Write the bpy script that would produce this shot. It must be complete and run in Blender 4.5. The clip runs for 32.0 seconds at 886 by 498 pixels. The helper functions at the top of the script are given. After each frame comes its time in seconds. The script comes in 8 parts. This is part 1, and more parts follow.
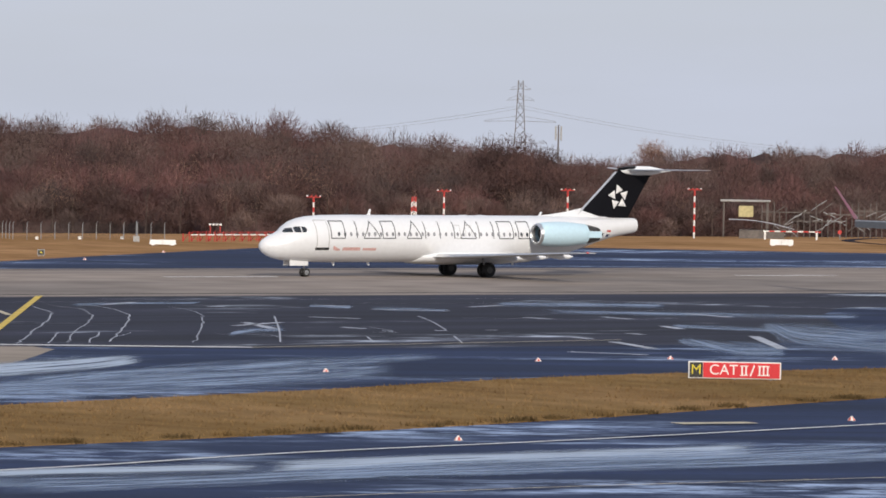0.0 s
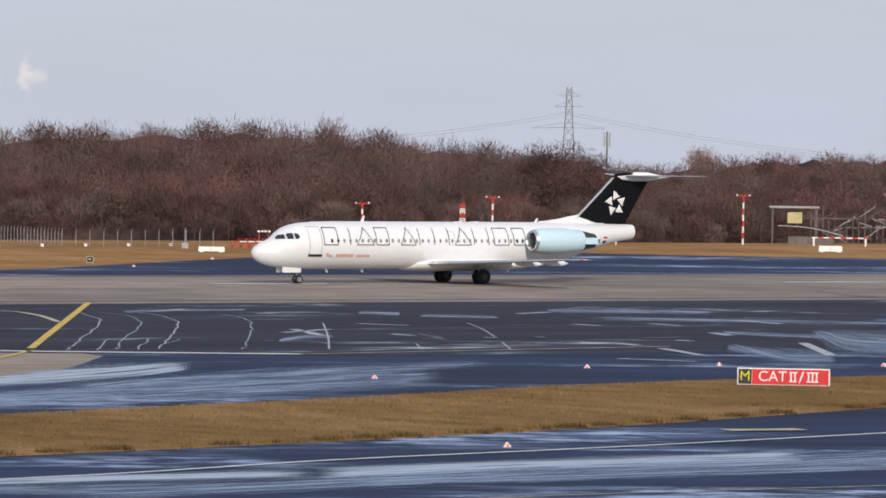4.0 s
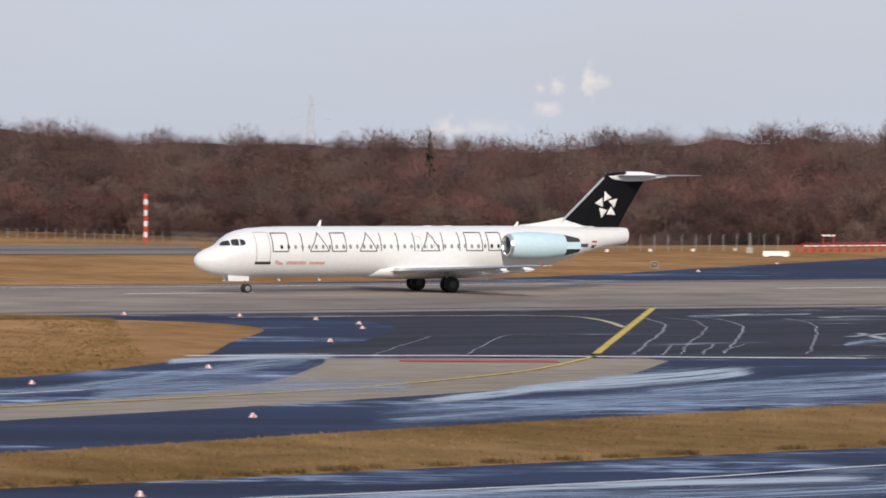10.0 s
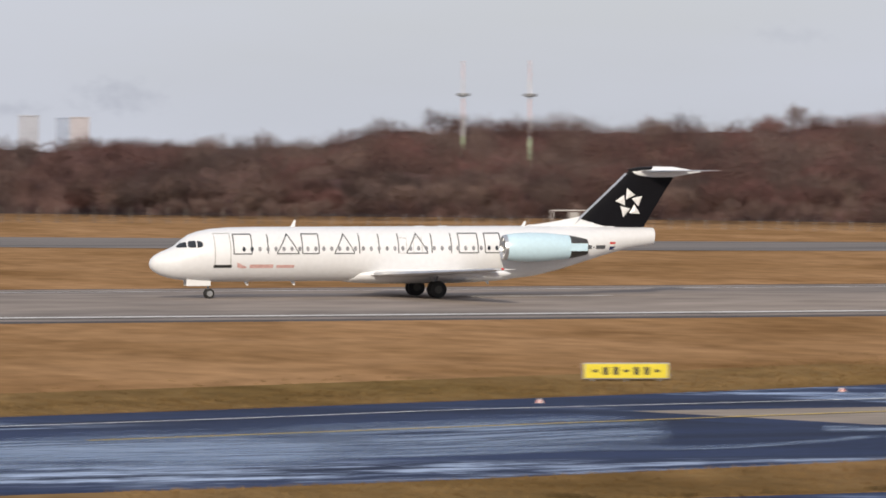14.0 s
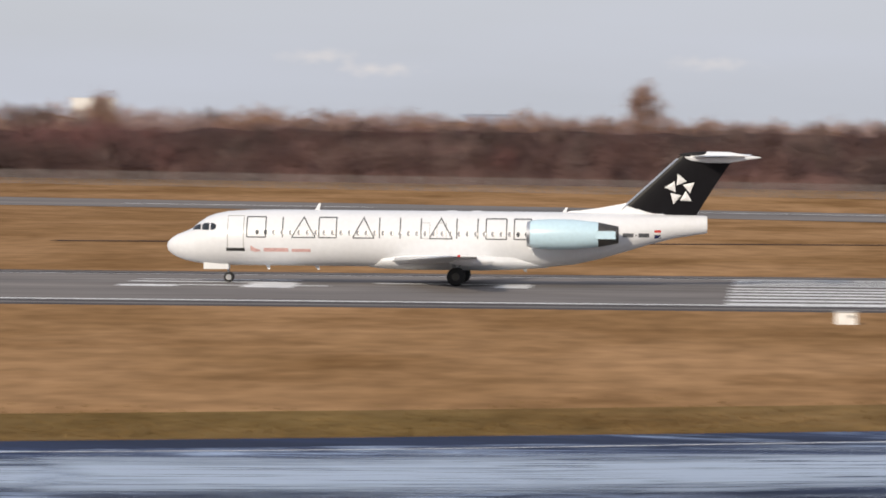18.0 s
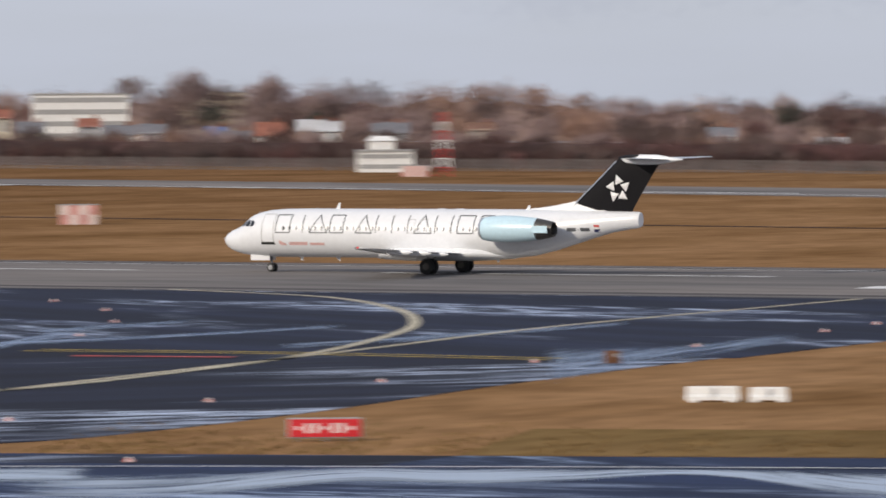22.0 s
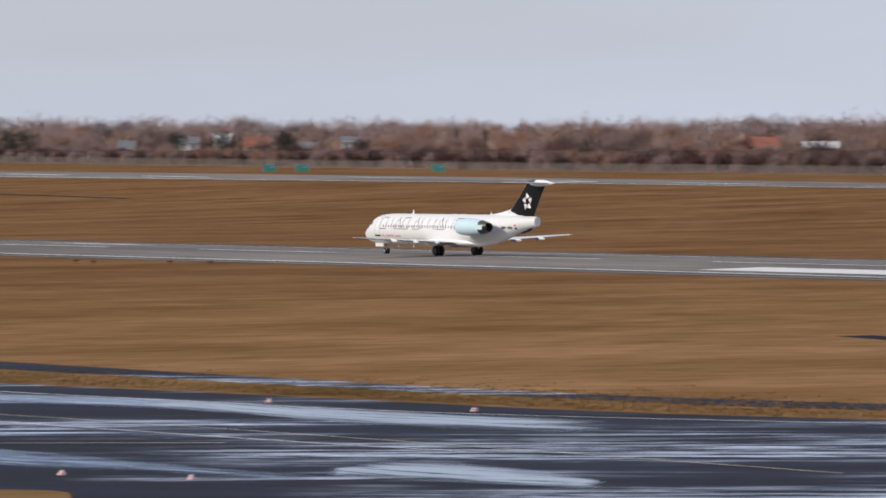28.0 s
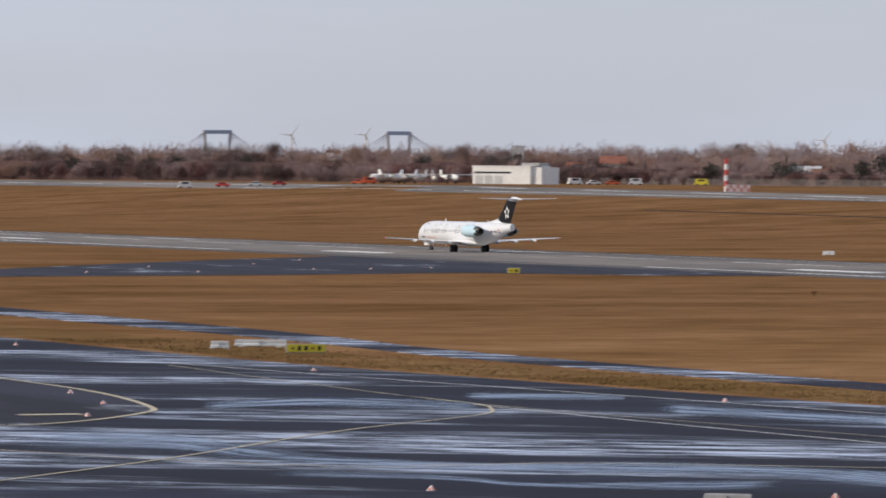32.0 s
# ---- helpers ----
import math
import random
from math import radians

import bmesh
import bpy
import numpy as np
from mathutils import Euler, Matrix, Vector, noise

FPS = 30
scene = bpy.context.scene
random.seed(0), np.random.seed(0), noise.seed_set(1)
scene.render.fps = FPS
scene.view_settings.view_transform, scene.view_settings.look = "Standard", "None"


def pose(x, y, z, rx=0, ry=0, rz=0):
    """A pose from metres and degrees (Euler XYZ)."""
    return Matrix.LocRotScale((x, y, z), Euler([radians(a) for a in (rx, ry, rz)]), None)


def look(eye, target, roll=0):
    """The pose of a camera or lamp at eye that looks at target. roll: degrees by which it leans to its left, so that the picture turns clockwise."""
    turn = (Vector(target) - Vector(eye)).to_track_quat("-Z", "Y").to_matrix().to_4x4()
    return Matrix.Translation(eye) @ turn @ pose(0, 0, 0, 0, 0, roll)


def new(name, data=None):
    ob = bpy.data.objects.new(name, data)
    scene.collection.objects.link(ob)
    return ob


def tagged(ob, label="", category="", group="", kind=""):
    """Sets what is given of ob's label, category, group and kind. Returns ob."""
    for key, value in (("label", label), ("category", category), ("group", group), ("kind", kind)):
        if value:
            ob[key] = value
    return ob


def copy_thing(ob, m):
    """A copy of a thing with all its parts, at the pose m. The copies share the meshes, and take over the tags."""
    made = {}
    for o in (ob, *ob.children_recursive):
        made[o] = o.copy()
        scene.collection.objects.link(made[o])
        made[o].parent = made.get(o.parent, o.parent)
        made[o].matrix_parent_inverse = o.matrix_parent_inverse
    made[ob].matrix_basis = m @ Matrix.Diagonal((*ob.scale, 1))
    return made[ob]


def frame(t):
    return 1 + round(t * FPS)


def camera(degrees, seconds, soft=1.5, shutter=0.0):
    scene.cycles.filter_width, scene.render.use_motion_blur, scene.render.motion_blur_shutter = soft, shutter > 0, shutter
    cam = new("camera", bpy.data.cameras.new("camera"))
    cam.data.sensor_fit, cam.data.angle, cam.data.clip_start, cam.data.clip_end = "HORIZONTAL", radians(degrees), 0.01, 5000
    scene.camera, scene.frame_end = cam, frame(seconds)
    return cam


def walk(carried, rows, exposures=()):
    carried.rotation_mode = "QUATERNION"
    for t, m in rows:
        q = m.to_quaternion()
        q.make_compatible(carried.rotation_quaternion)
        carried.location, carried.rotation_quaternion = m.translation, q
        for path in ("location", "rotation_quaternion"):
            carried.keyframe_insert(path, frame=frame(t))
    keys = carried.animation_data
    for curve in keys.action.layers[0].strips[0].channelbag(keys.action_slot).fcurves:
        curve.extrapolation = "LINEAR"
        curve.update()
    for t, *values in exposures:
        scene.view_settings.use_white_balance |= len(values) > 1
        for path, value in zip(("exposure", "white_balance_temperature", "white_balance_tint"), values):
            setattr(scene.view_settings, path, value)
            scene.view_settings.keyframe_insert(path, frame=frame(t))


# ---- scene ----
EYE_Z = 11.50      # the balcony rail from which the camera pans
LINE_Y = 325.12    # the runway's centre line runs along x here
CROWN = 0.286       # the centre line lies this much above the runway's edges

# seconds, turn to the right, tilt up, lean (degrees)
PAN = [
    (0, 33.731, -1.347, 0.960),
    (0.5, 33.730, -1.302, 0.779),
    (1, 33.760, -1.320, 0.838),
    (1.5, 33.726, -1.219, 0.916),
    (2, 33.539, -1.191, 0.734),
    (2.5, 33.467, -1.323, 0.922),
    (4.5, 33.036, -1.261, 0.793),
    (5, 32.785, -1.232, 0.669),
    (5.5, 32.525, -1.261, 0.627),
    (6, 32.055, -1.328, 0.623),
    (6.5, 31.631, -1.274, 0.570),
    (7, 31.068, -1.387, 0.666),
    (7.5, 30.481, -1.202, 0.721),
    (8, 29.989, -1.250, 0.711),
    (8.5, 29.481, -1.203, 0.862),
    (9, 28.663, -1.166, 0.799),
    (9.5, 28.029, -1.280, 0.661),
    (10, 27.199, -1.302, 0.406),
    (10.5, 26.227, -1.293, 0.271),
    (11, 24.803, -1.471, 0.087),
    (11.5, 23.730, -1.449, 0.266),
    (12, 22.247, -1.504, 0.208),
    (12.5, 20.887, -1.462, 0.418),
    (13, 19.396, -1.440, 0.383),
    (13.5, 17.636, -1.420, 0.331),
    (14, 15.858, -1.386, 0.104),
    (14.5, 13.804, -1.398, -0.013),
    (15, 11.351, -1.420, 0.166),
    (15.5, 8.988, -1.370, 0.218),
    (17.5, -1.116, -1.631, 0.243),
    (18, -3.867, -1.590, 0.453),
    (18.5, -6.578, -1.406, 0.343),
    (19, -9.320, -1.545, -0.175),
    (19.5, -12.443, -1.576, -0.249),
    (20, -15.684, -1.540, -0.262),
    (20.5, -19.407, -1.539, 0.066),
    (21, -22.520, -1.560, -0.114),
    (21.5, -25.679, -1.522, -0.103),
    (22, -28.860, -1.466, -0.348),
    (22.5, -32.393, -1.412, -0.759),
    (23, -35.082, -1.323, -0.423),
    (23.5, -37.779, -1.273, -0.040),
    (24, -40.434, -1.326, -0.154),
    (24.5, -43.233, -1.043, -0.814),
    (25, -45.556, -1.189, -0.552),
    (25.5, -47.708, -1.122, -0.569),
    (26, -49.889, -1.058, -0.561),
    (26.5, -51.438, -0.916, -0.468),
    (28.5, -57.548, -1.072, -0.330),
    (29, -58.980, -1.020, -0.316),
    (29.5, -60.553, -1.000, 0.224),
    (30, -61.956, -0.938, -0.182),
    (30.5, -63.109, -0.885, 0.075),
    (31, -64.202, -0.748, 0.191),
    (31.5, -65.145, -0.693, 0.363),
    (32, -65.949, -0.782, 0.412),
]
cam = camera(9.422, 32.0, soft=1.7, shutter=0.5)
# the camera's white balance drifts a little warmer in the middle of the pan
BALANCE = [(0, 0.0, 6520, 10), (8, 0.0, 6530, 10), (10, 0.02, 6620, 10), (12, 0.04, 6760, 10), (15, 0.06, 6820, 10), (19, 0.02, 6720, 10), (21, -0.06, 6560, 10), (23, 0.0, 6580, 10), (32, 0.03, 6560, 10)]
walk(cam, [(t, pose(0, 0, EYE_Z, 90 + tilt, 0, -turn) @ pose(0, 0, 0, 0, 0, lean)) for t, turn, tilt, lean in PAN], BALANCE)

# seconds and the nose wheel's place along the runway
ROLL = [
    (0, 205.20), (0.5, 205.01), (1, 204.78), (1.5, 204.46), (2, 204.05), (2.5, 203.54),
    (4.5, 198.77), (5, 196.59), (5.5, 194.06), (6, 191.10), (6.5, 187.80), (7, 184.05),
    (7.5, 179.93), (8, 175.38), (8.5, 170.45), (9, 164.89), (9.5, 158.91), (10, 152.31),
    (10.5, 145.19), (11, 137.33), (11.5, 129.01), (12, 119.91), (12.5, 110.28), (13, 99.82),
    (13.5, 88.97), (14, 77.23), (14.5, 65.10), (15, 52.46), (15.5, 39.24), (17.5, -19.17),
    (18, -35.00), (18.5, -51.43), (19, -68.64), (19.5, -86.91), (20, -106.62), (20.5, -127.29),
    (21, -148.60), (21.5, -170.41), (22, -192.88), (22.5, -215.93), (23, -239.21), (23.5, -261.86),
    (24, -285.12), (24.5, -309.33), (25, -334.42), (25.5, -359.88), (26, -385.86), (26.5, -412.00),
    (28.5, -522.72), (29, -551.71), (29.5, -580.92), (30, -610.39), (30.5, -640.18), (31, -670.47),
    (31.5, -701.36), (32, -732.96),
]

# ---- light ----
SUN_EL, SUN_AZ = radians(24), radians(200)   # the sun stands behind the camera, to its left
world = bpy.data.worlds.new("sky")
scene.world = world
world.use_nodes = True
wn, wl = world.node_tree.nodes, world.node_tree.links
bg = wn["Background"]
sky = wn.new("ShaderNodeTexSky")
sky.sky_type, sky.sun_disc = "NISHITA", False
sky.sun_elevation, sky.sun_rotation = SUN_EL, SUN_AZ
sky.air_density, sky.dust_density, sky.ozone_density = 1.0, 1.2, 2.0
veil = wn.new("ShaderNodeTexNoise")           # thin high cloud all over the sky
veil.inputs["Scale"].default_value, veil.inputs["Detail"].default_value = 2.2, 6
vmap, vco = wn.new("ShaderNodeMapping"), wn.new("ShaderNodeTexCoord")
vmap.inputs["Scale"].default_value = (2.5, 2.5, 14)
wl.new(vco.outputs["Generated"], vmap.inputs["Vector"])
wl.new(vmap.outputs["Vector"], veil.inputs["Vector"])
vr = wn.new("ShaderNodeMapRange")
vr.inputs["From Min"].default_value, vr.inputs["From Max"].default_value = 0.35, 0.75
vr.inputs["To Min"].default_value, vr.inputs["To Max"].default_value = 0.76, 0.98
wl.new(veil.outputs["Fac"], vr.inputs["Value"])
vmix = wn.new("ShaderNodeMix")
vmix.data_type = "RGBA"
vmix.inputs["B"].default_value = (5.7, 6.12, 7.3, 1)
wl.new(vr.outputs["Result"], vmix.inputs["Factor"])
wl.new(sky.outputs["Color"], vmix.inputs["A"])
last = vmix.outputs["Result"]
puff = wn.new("ShaderNodeTexNoise")            # steam and smoke that stand in the sky
puff.inputs["Scale"].default_value, puff.inputs["Detail"].default_value, puff.inputs["Roughness"].default_value = 420, 5, 0.6
wl.new(vco.outputs["Generated"], puff.inputs["Vector"])
STEAM, SMOKE = (8.6, 7.9, 7.5, 1), (3.7, 4.0, 4.9, 1)
for az, el, wide, high, tone, dense in ((28.76, 0.50, 0.16, 0.2, STEAM, 1.0), (28.40, 0.46, 0.1, 0.1, STEAM, 0.9), (28.22, 0.42, 0.07, 0.07, STEAM, 0.8), (28.28, 0.20, 0.17, 0.09, STEAM, 0.9), (27.22, -0.02, 0.2, 0.12, STEAM, 0.9), (27.6, 0.0, 0.4, 0.09, STEAM, 0.5),
                                        (7.75, 1.04, 0.42, 0.17, SMOKE, 0.8), (7.2, 0.92, 0.3, 0.07, STEAM, 0.7), (6.75, 0.80, 0.26, 0.06, SMOKE, 0.6), (12.4, 0.22, 0.55, 0.2, SMOKE, 0.7), (11.2, 0.1, 0.5, 0.1, SMOKE, 0.6), (5.0, 0.3, 0.5, 0.2, SMOKE, 0.5),
                                        (9.5, 1.1, 0.3, 0.1, SMOKE, 0.5), (-4.6, 0.32, 0.45, 0.09, STEAM, 0.55), (-5.2, 0.45, 0.5, 0.08, STEAM, 0.5), (-1.0, 0.4, 0.5, 0.08, STEAM, 0.4), (19.5, 0.9, 0.5, 0.12, SMOKE, 0.3), (-24.5, 1.3, 1.6, 0.3, SMOKE, 0.35), (-27.5, 1.15, 1.4, 0.25, SMOKE, 0.3)):
    d = Vector((math.sin(radians(az)) * math.cos(radians(el)), math.cos(radians(az)) * math.cos(radians(el)), math.sin(radians(el))))
    off, shape, size, edge, fac, mx = [wn.new(k) for k in ("ShaderNodeVectorMath", "ShaderNodeVectorMath", "ShaderNodeVectorMath", "ShaderNodeMapRange", "ShaderNodeMath", "ShaderNodeMix")]
    off.operation, shape.operation, size.operation, fac.operation, mx.data_type = "SUBTRACT", "MULTIPLY", "LENGTH", "MULTIPLY_ADD", "RGBA"
    off.inputs[1].default_value = d
    shape.inputs[1].default_value = (1 / radians(wide), 1 / radians(wide), 1 / radians(high))
    wl.new(vco.outputs["Generated"], off.inputs[0])
    wl.new(off.outputs[0], shape.inputs[0])
    wl.new(shape.outputs[0], size.inputs[0])
    wl.new(puff.outputs["Fac"], fac.inputs[0])
    fac.inputs[1].default_value = -2.6
    wl.new(size.outputs["Value"], fac.inputs[2])
    edge.inputs["From Min"].default_value, edge.inputs["From Max"].default_value = -0.1, -1.5
    edge.inputs["To Max"].default_value = dense * 0.7
    edge.interpolation_type = "SMOOTHSTEP"
    wl.new(fac.outputs[0], edge.inputs["Value"])
    mx.inputs["B"].default_value = tone
    wl.new(edge.outputs["Result"], mx.inputs["Factor"])
    wl.new(last, mx.inputs["A"])
    last = mx.outputs["Result"]
wl.new(last, bg.inputs["Color"])
bg.inputs["Strength"].default_value = 0.1
sun = new("sun", bpy.data.lights.new("sun", "SUN"))
sun.data.energy, sun.data.angle, sun.data.color = 3.4, radians(3), (1.0, 0.89, 0.74)
sun.matrix_world = look((0, 0, 0), (-math.sin(SUN_AZ) * math.cos(SUN_EL), -math.cos(SUN_AZ) * math.cos(SUN_EL), -math.sin(SUN_EL)))
scene.view_settings.exposure = 0.0


# ---- materials ----
def material(name, colour, rough=0.6, metal=0.0, vary=0.15, scale=1.0, detail=0.0, bump=0.0, stretch=(1, 1, 1), second=None, island=0.0, coat=0.0, sheen=None):
    """A surface with variation at two scales; second: another colour that comes in patches."""
    m = bpy.data.materials.new(name)
    m.use_nodes = True
    n, l = m.node_tree.nodes, m.node_tree.links
    b = n["Principled BSDF"]
    b.inputs["Roughness"].default_value, b.inputs["Metallic"].default_value = rough, metal
    b.inputs["Coat Weight"].default_value = coat
    b.inputs["Specular IOR Level"].default_value = (0.0 if rough > 0.84 else 0.5) if sheen is None else sheen
    co, mp = n.new("ShaderNodeTexCoord"), n.new("ShaderNodeMapping")
    mp.inputs["Scale"].default_value = [scale * s for s in stretch]
    l.new(co.outputs["Object"], mp.inputs["Vector"])
    big = n.new("ShaderNodeTexNoise")
    big.inputs["Scale"].default_value, big.inputs["Detail"].default_value = 1.0, 5
    l.new(mp.outputs["Vector"], big.inputs["Vector"])
    fine = n.new("ShaderNodeTexNoise")
    fine.inputs["Scale"].default_value, fine.inputs["Detail"].default_value = 9.0, 4
    l.new(mp.outputs["Vector"], fine.inputs["Vector"])
    ramp = n.new("ShaderNodeMapRange")
    ramp.inputs["From Min"].default_value, ramp.inputs["From Max"].default_value = 0.38, 0.62
    l.new(big.outputs["Fac"], ramp.inputs["Value"])
    mix = n.new("ShaderNodeMix")
    mix.data_type = "RGBA"
    mix.inputs["A"].default_value = (*colour, 1)
    mix.inputs["B"].default_value = (*(second or [c * (1 - vary) for c in colour]), 1)
    l.new(ramp.outputs["Result"], mix.inputs["Factor"])
    hsv = n.new("ShaderNodeHueSaturation")
    l.new(mix.outputs["Result"], hsv.inputs["Color"])
    val = n.new("ShaderNodeMapRange")
    val.inputs["From Min"].default_value, val.inputs["From Max"].default_value = 0.3, 0.7
    val.inputs["To Min"].default_value, val.inputs["To Max"].default_value = 1 - vary, 1 + vary
    l.new(fine.outputs["Fac"], val.inputs["Value"])
    last = val.outputs["Result"]
    if island:
        geo, isl, mul = n.new("ShaderNodeNewGeometry"), n.new("ShaderNodeMapRange"), n.new("ShaderNodeMath")
        isl.inputs["To Min"].default_value, isl.inputs["To Max"].default_value = 1 - island, 1 + island
        mul.operation = "MULTIPLY"
        l.new(geo.outputs["Random Per Island"], isl.inputs["Value"])
        l.new(last, mul.inputs[0])
        l.new(isl.outputs["Result"], mul.inputs[1])
        last = mul.outputs[0]
    l.new(last, hsv.inputs["Value"])
    l.new(hsv.outputs["Color"], b.inputs["Base Color"])
    if bump:
        bp = n.new("ShaderNodeBump")
        bp.inputs["Strength"].default_value, bp.inputs["Distance"].default_value = bump, 0.05
        l.new(fine.outputs["Fac"], bp.inputs["Height"])
        l.new(bp.outputs["Normal"], b.inputs["Normal"])
    return m


def wet_asphalt(name, dry, pale, cover, streak=(0.26, 0.6, 1), turn=-9, broad=(0.022, 0.07, 1)):
    """Damp asphalt: blue-black and dull, with broad drying bands broken up into long streaks; their pale colour
    imitates the reflected sky.
    """
    m = bpy.data.materials.new(name)
    m.use_nodes = True
    n, l = m.node_tree.nodes, m.node_tree.links
    b = n["Principled BSDF"]
    co = n.new("ShaderNodeTexCoord")

    def cloud(scale, detail, rough, low, high, spin=turn, shift=0.0):
        mp, no, r = n.new("ShaderNodeMapping"), n.new("ShaderNodeTexNoise"), n.new("ShaderNodeMapRange")
        mp.vector_type = "TEXTURE"
        mp.inputs["Scale"].default_value, mp.inputs["Rotation"].default_value, mp.inputs["Location"].default_value = [1 / q for q in scale], (0, 0, radians(spin)), (shift, shift, 0)
        no.inputs["Scale"].default_value, no.inputs["Detail"].default_value, no.inputs["Roughness"].default_value, no.inputs["Distortion"].default_value = 1.0, detail, rough, 0.35
        r.inputs["From Min"].default_value, r.inputs["From Max"].default_value = low, high
        r.interpolation_type = "SMOOTHSTEP"
        l.new(co.outputs["Object"], mp.inputs["Vector"])
        l.new(mp.outputs["Vector"], no.inputs["Vector"])
        l.new(no.outputs["Fac"], r.inputs["Value"])
        return r.outputs["Result"]

    def times(a, c):
        q = n.new("ShaderNodeMath")
        q.operation = "MULTIPLY"
        l.new(a, q.inputs[0])
        l.new(c, q.inputs[1])
        return q.outputs[0]

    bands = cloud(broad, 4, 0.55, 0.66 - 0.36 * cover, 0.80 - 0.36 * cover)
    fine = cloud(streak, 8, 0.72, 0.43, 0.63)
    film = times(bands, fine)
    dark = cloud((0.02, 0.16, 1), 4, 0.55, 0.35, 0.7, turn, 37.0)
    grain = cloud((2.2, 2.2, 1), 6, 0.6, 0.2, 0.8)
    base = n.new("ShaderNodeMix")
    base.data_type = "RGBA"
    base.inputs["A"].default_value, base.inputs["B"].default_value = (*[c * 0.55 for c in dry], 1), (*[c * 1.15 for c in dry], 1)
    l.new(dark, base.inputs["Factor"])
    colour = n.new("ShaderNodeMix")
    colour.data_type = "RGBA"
    # reflected sky enters as a pale colour on the film
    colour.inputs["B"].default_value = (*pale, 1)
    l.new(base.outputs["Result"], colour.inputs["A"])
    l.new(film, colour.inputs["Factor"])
    hsv, val = n.new("ShaderNodeHueSaturation"), n.new("ShaderNodeMapRange")
    val.inputs["To Min"].default_value, val.inputs["To Max"].default_value = 0.8, 1.2
    l.new(grain, val.inputs["Value"])
    l.new(val.outputs["Result"], hsv.inputs["Value"])
    l.new(colour.outputs["Result"], hsv.inputs["Color"])
    l.new(hsv.outputs["Color"], b.inputs["Base Color"])
    rough = n.new("ShaderNodeMapRange")
    rough.inputs["To Min"].default_value, rough.inputs["To Max"].default_value = 0.8, 0.55
    l.new(film, rough.inputs["Value"])
    l.new(rough.outputs["Result"], b.inputs["Roughness"])
    b.inputs["Specular IOR Level"].default_value = 0.12
    return m


def water_film(name, colour, low, high, most, bare, floor):
    """A thin film of water drying off in long streaks, its pale base imitating reflected sky; the pavement shows
    through between them.
    """
    m = bpy.data.materials.new(name)
    m.use_nodes = True
    n, l = m.node_tree.nodes, m.node_tree.links
    b, out = n["Principled BSDF"], n["Material Output"]
    b.inputs["Base Color"].default_value = (*colour, 1)
    b.inputs["Roughness"].default_value, b.inputs["IOR"].default_value, b.inputs["Specular IOR Level"].default_value = 0.38, 1.33, 0.4

    def wave(layer, scale, detail, lo, hi, shift=0.0):
        uv, mp, no, r = n.new("ShaderNodeUVMap"), n.new("ShaderNodeMapping"), n.new("ShaderNodeTexNoise"), n.new("ShaderNodeMapRange")
        uv.uv_map = layer
        mp.inputs["Scale"].default_value, mp.inputs["Location"].default_value = (*scale, 1), (shift, shift, 0)
        no.inputs["Scale"].default_value, no.inputs["Detail"].default_value, no.inputs["Roughness"].default_value, no.inputs["Distortion"].default_value = 1.0, detail, 0.62, 0.3
        r.inputs["From Min"].default_value, r.inputs["From Max"].default_value = lo, hi
        r.interpolation_type = "SMOOTHSTEP"
        l.new(uv.outputs["UV"], mp.inputs["Vector"])
        l.new(mp.outputs["Vector"], no.inputs["Vector"])
        l.new(no.outputs["Fac"], r.inputs["Value"])
        return no.outputs["Fac"], r.outputs["Result"]

    def op(kind, a, c):
        q = n.new("ShaderNodeMath")
        q.operation = kind
        for k, v in enumerate((a, c)):
            if isinstance(v, (int, float)):
                q.inputs[k].default_value = v
            else:
                l.new(v, q.inputs[k])
        return q.outputs[0]

    streak = wave("plan", (0.13, 1.25), 8, low, high)[1]
    broad = wave("plan", (0.05, 0.22), 3, bare, bare + 0.22, 9.0)[1]
    ragged = wave("plan", (0.10, 0.5), 4, 0, 1, 4.0)[0]
    rim, sep = n.new("ShaderNodeUVMap"), n.new("ShaderNodeSeparateXYZ")
    rim.uv_map = "rim"
    l.new(rim.outputs["UV"], sep.inputs["Vector"])
    mask = op("MULTIPLY", op("ADD", op("MULTIPLY", streak, 1 - floor), floor), broad)
    for axis, reach in (("X", 0.10), ("Y", 0.34)):
        side = op("SUBTRACT", 0.5, op("ABSOLUTE", op("SUBTRACT", sep.outputs[axis], 0.5), 0.0))
        r = n.new("ShaderNodeMapRange")
        r.interpolation_type = "SMOOTHSTEP"
        r.inputs["From Max"].default_value = reach
        l.new(op("ADD", side, op("MULTIPLY", op("SUBTRACT", ragged, 0.55), reach * 1.6)), r.inputs["Value"])
        mask = op("MULTIPLY", mask, r.outputs["Result"])
    mask = op("MULTIPLY", mask, most)
    clear, mix = n.new("ShaderNodeBsdfTransparent"), n.new("ShaderNodeMixShader")
    l.new(mask, mix.inputs[0])
    l.new(clear.outputs[0], mix.inputs[1])
    l.new(b.outputs[0], mix.inputs[2])
    l.new(mix.outputs[0], out.inputs["Surface"])
    return m


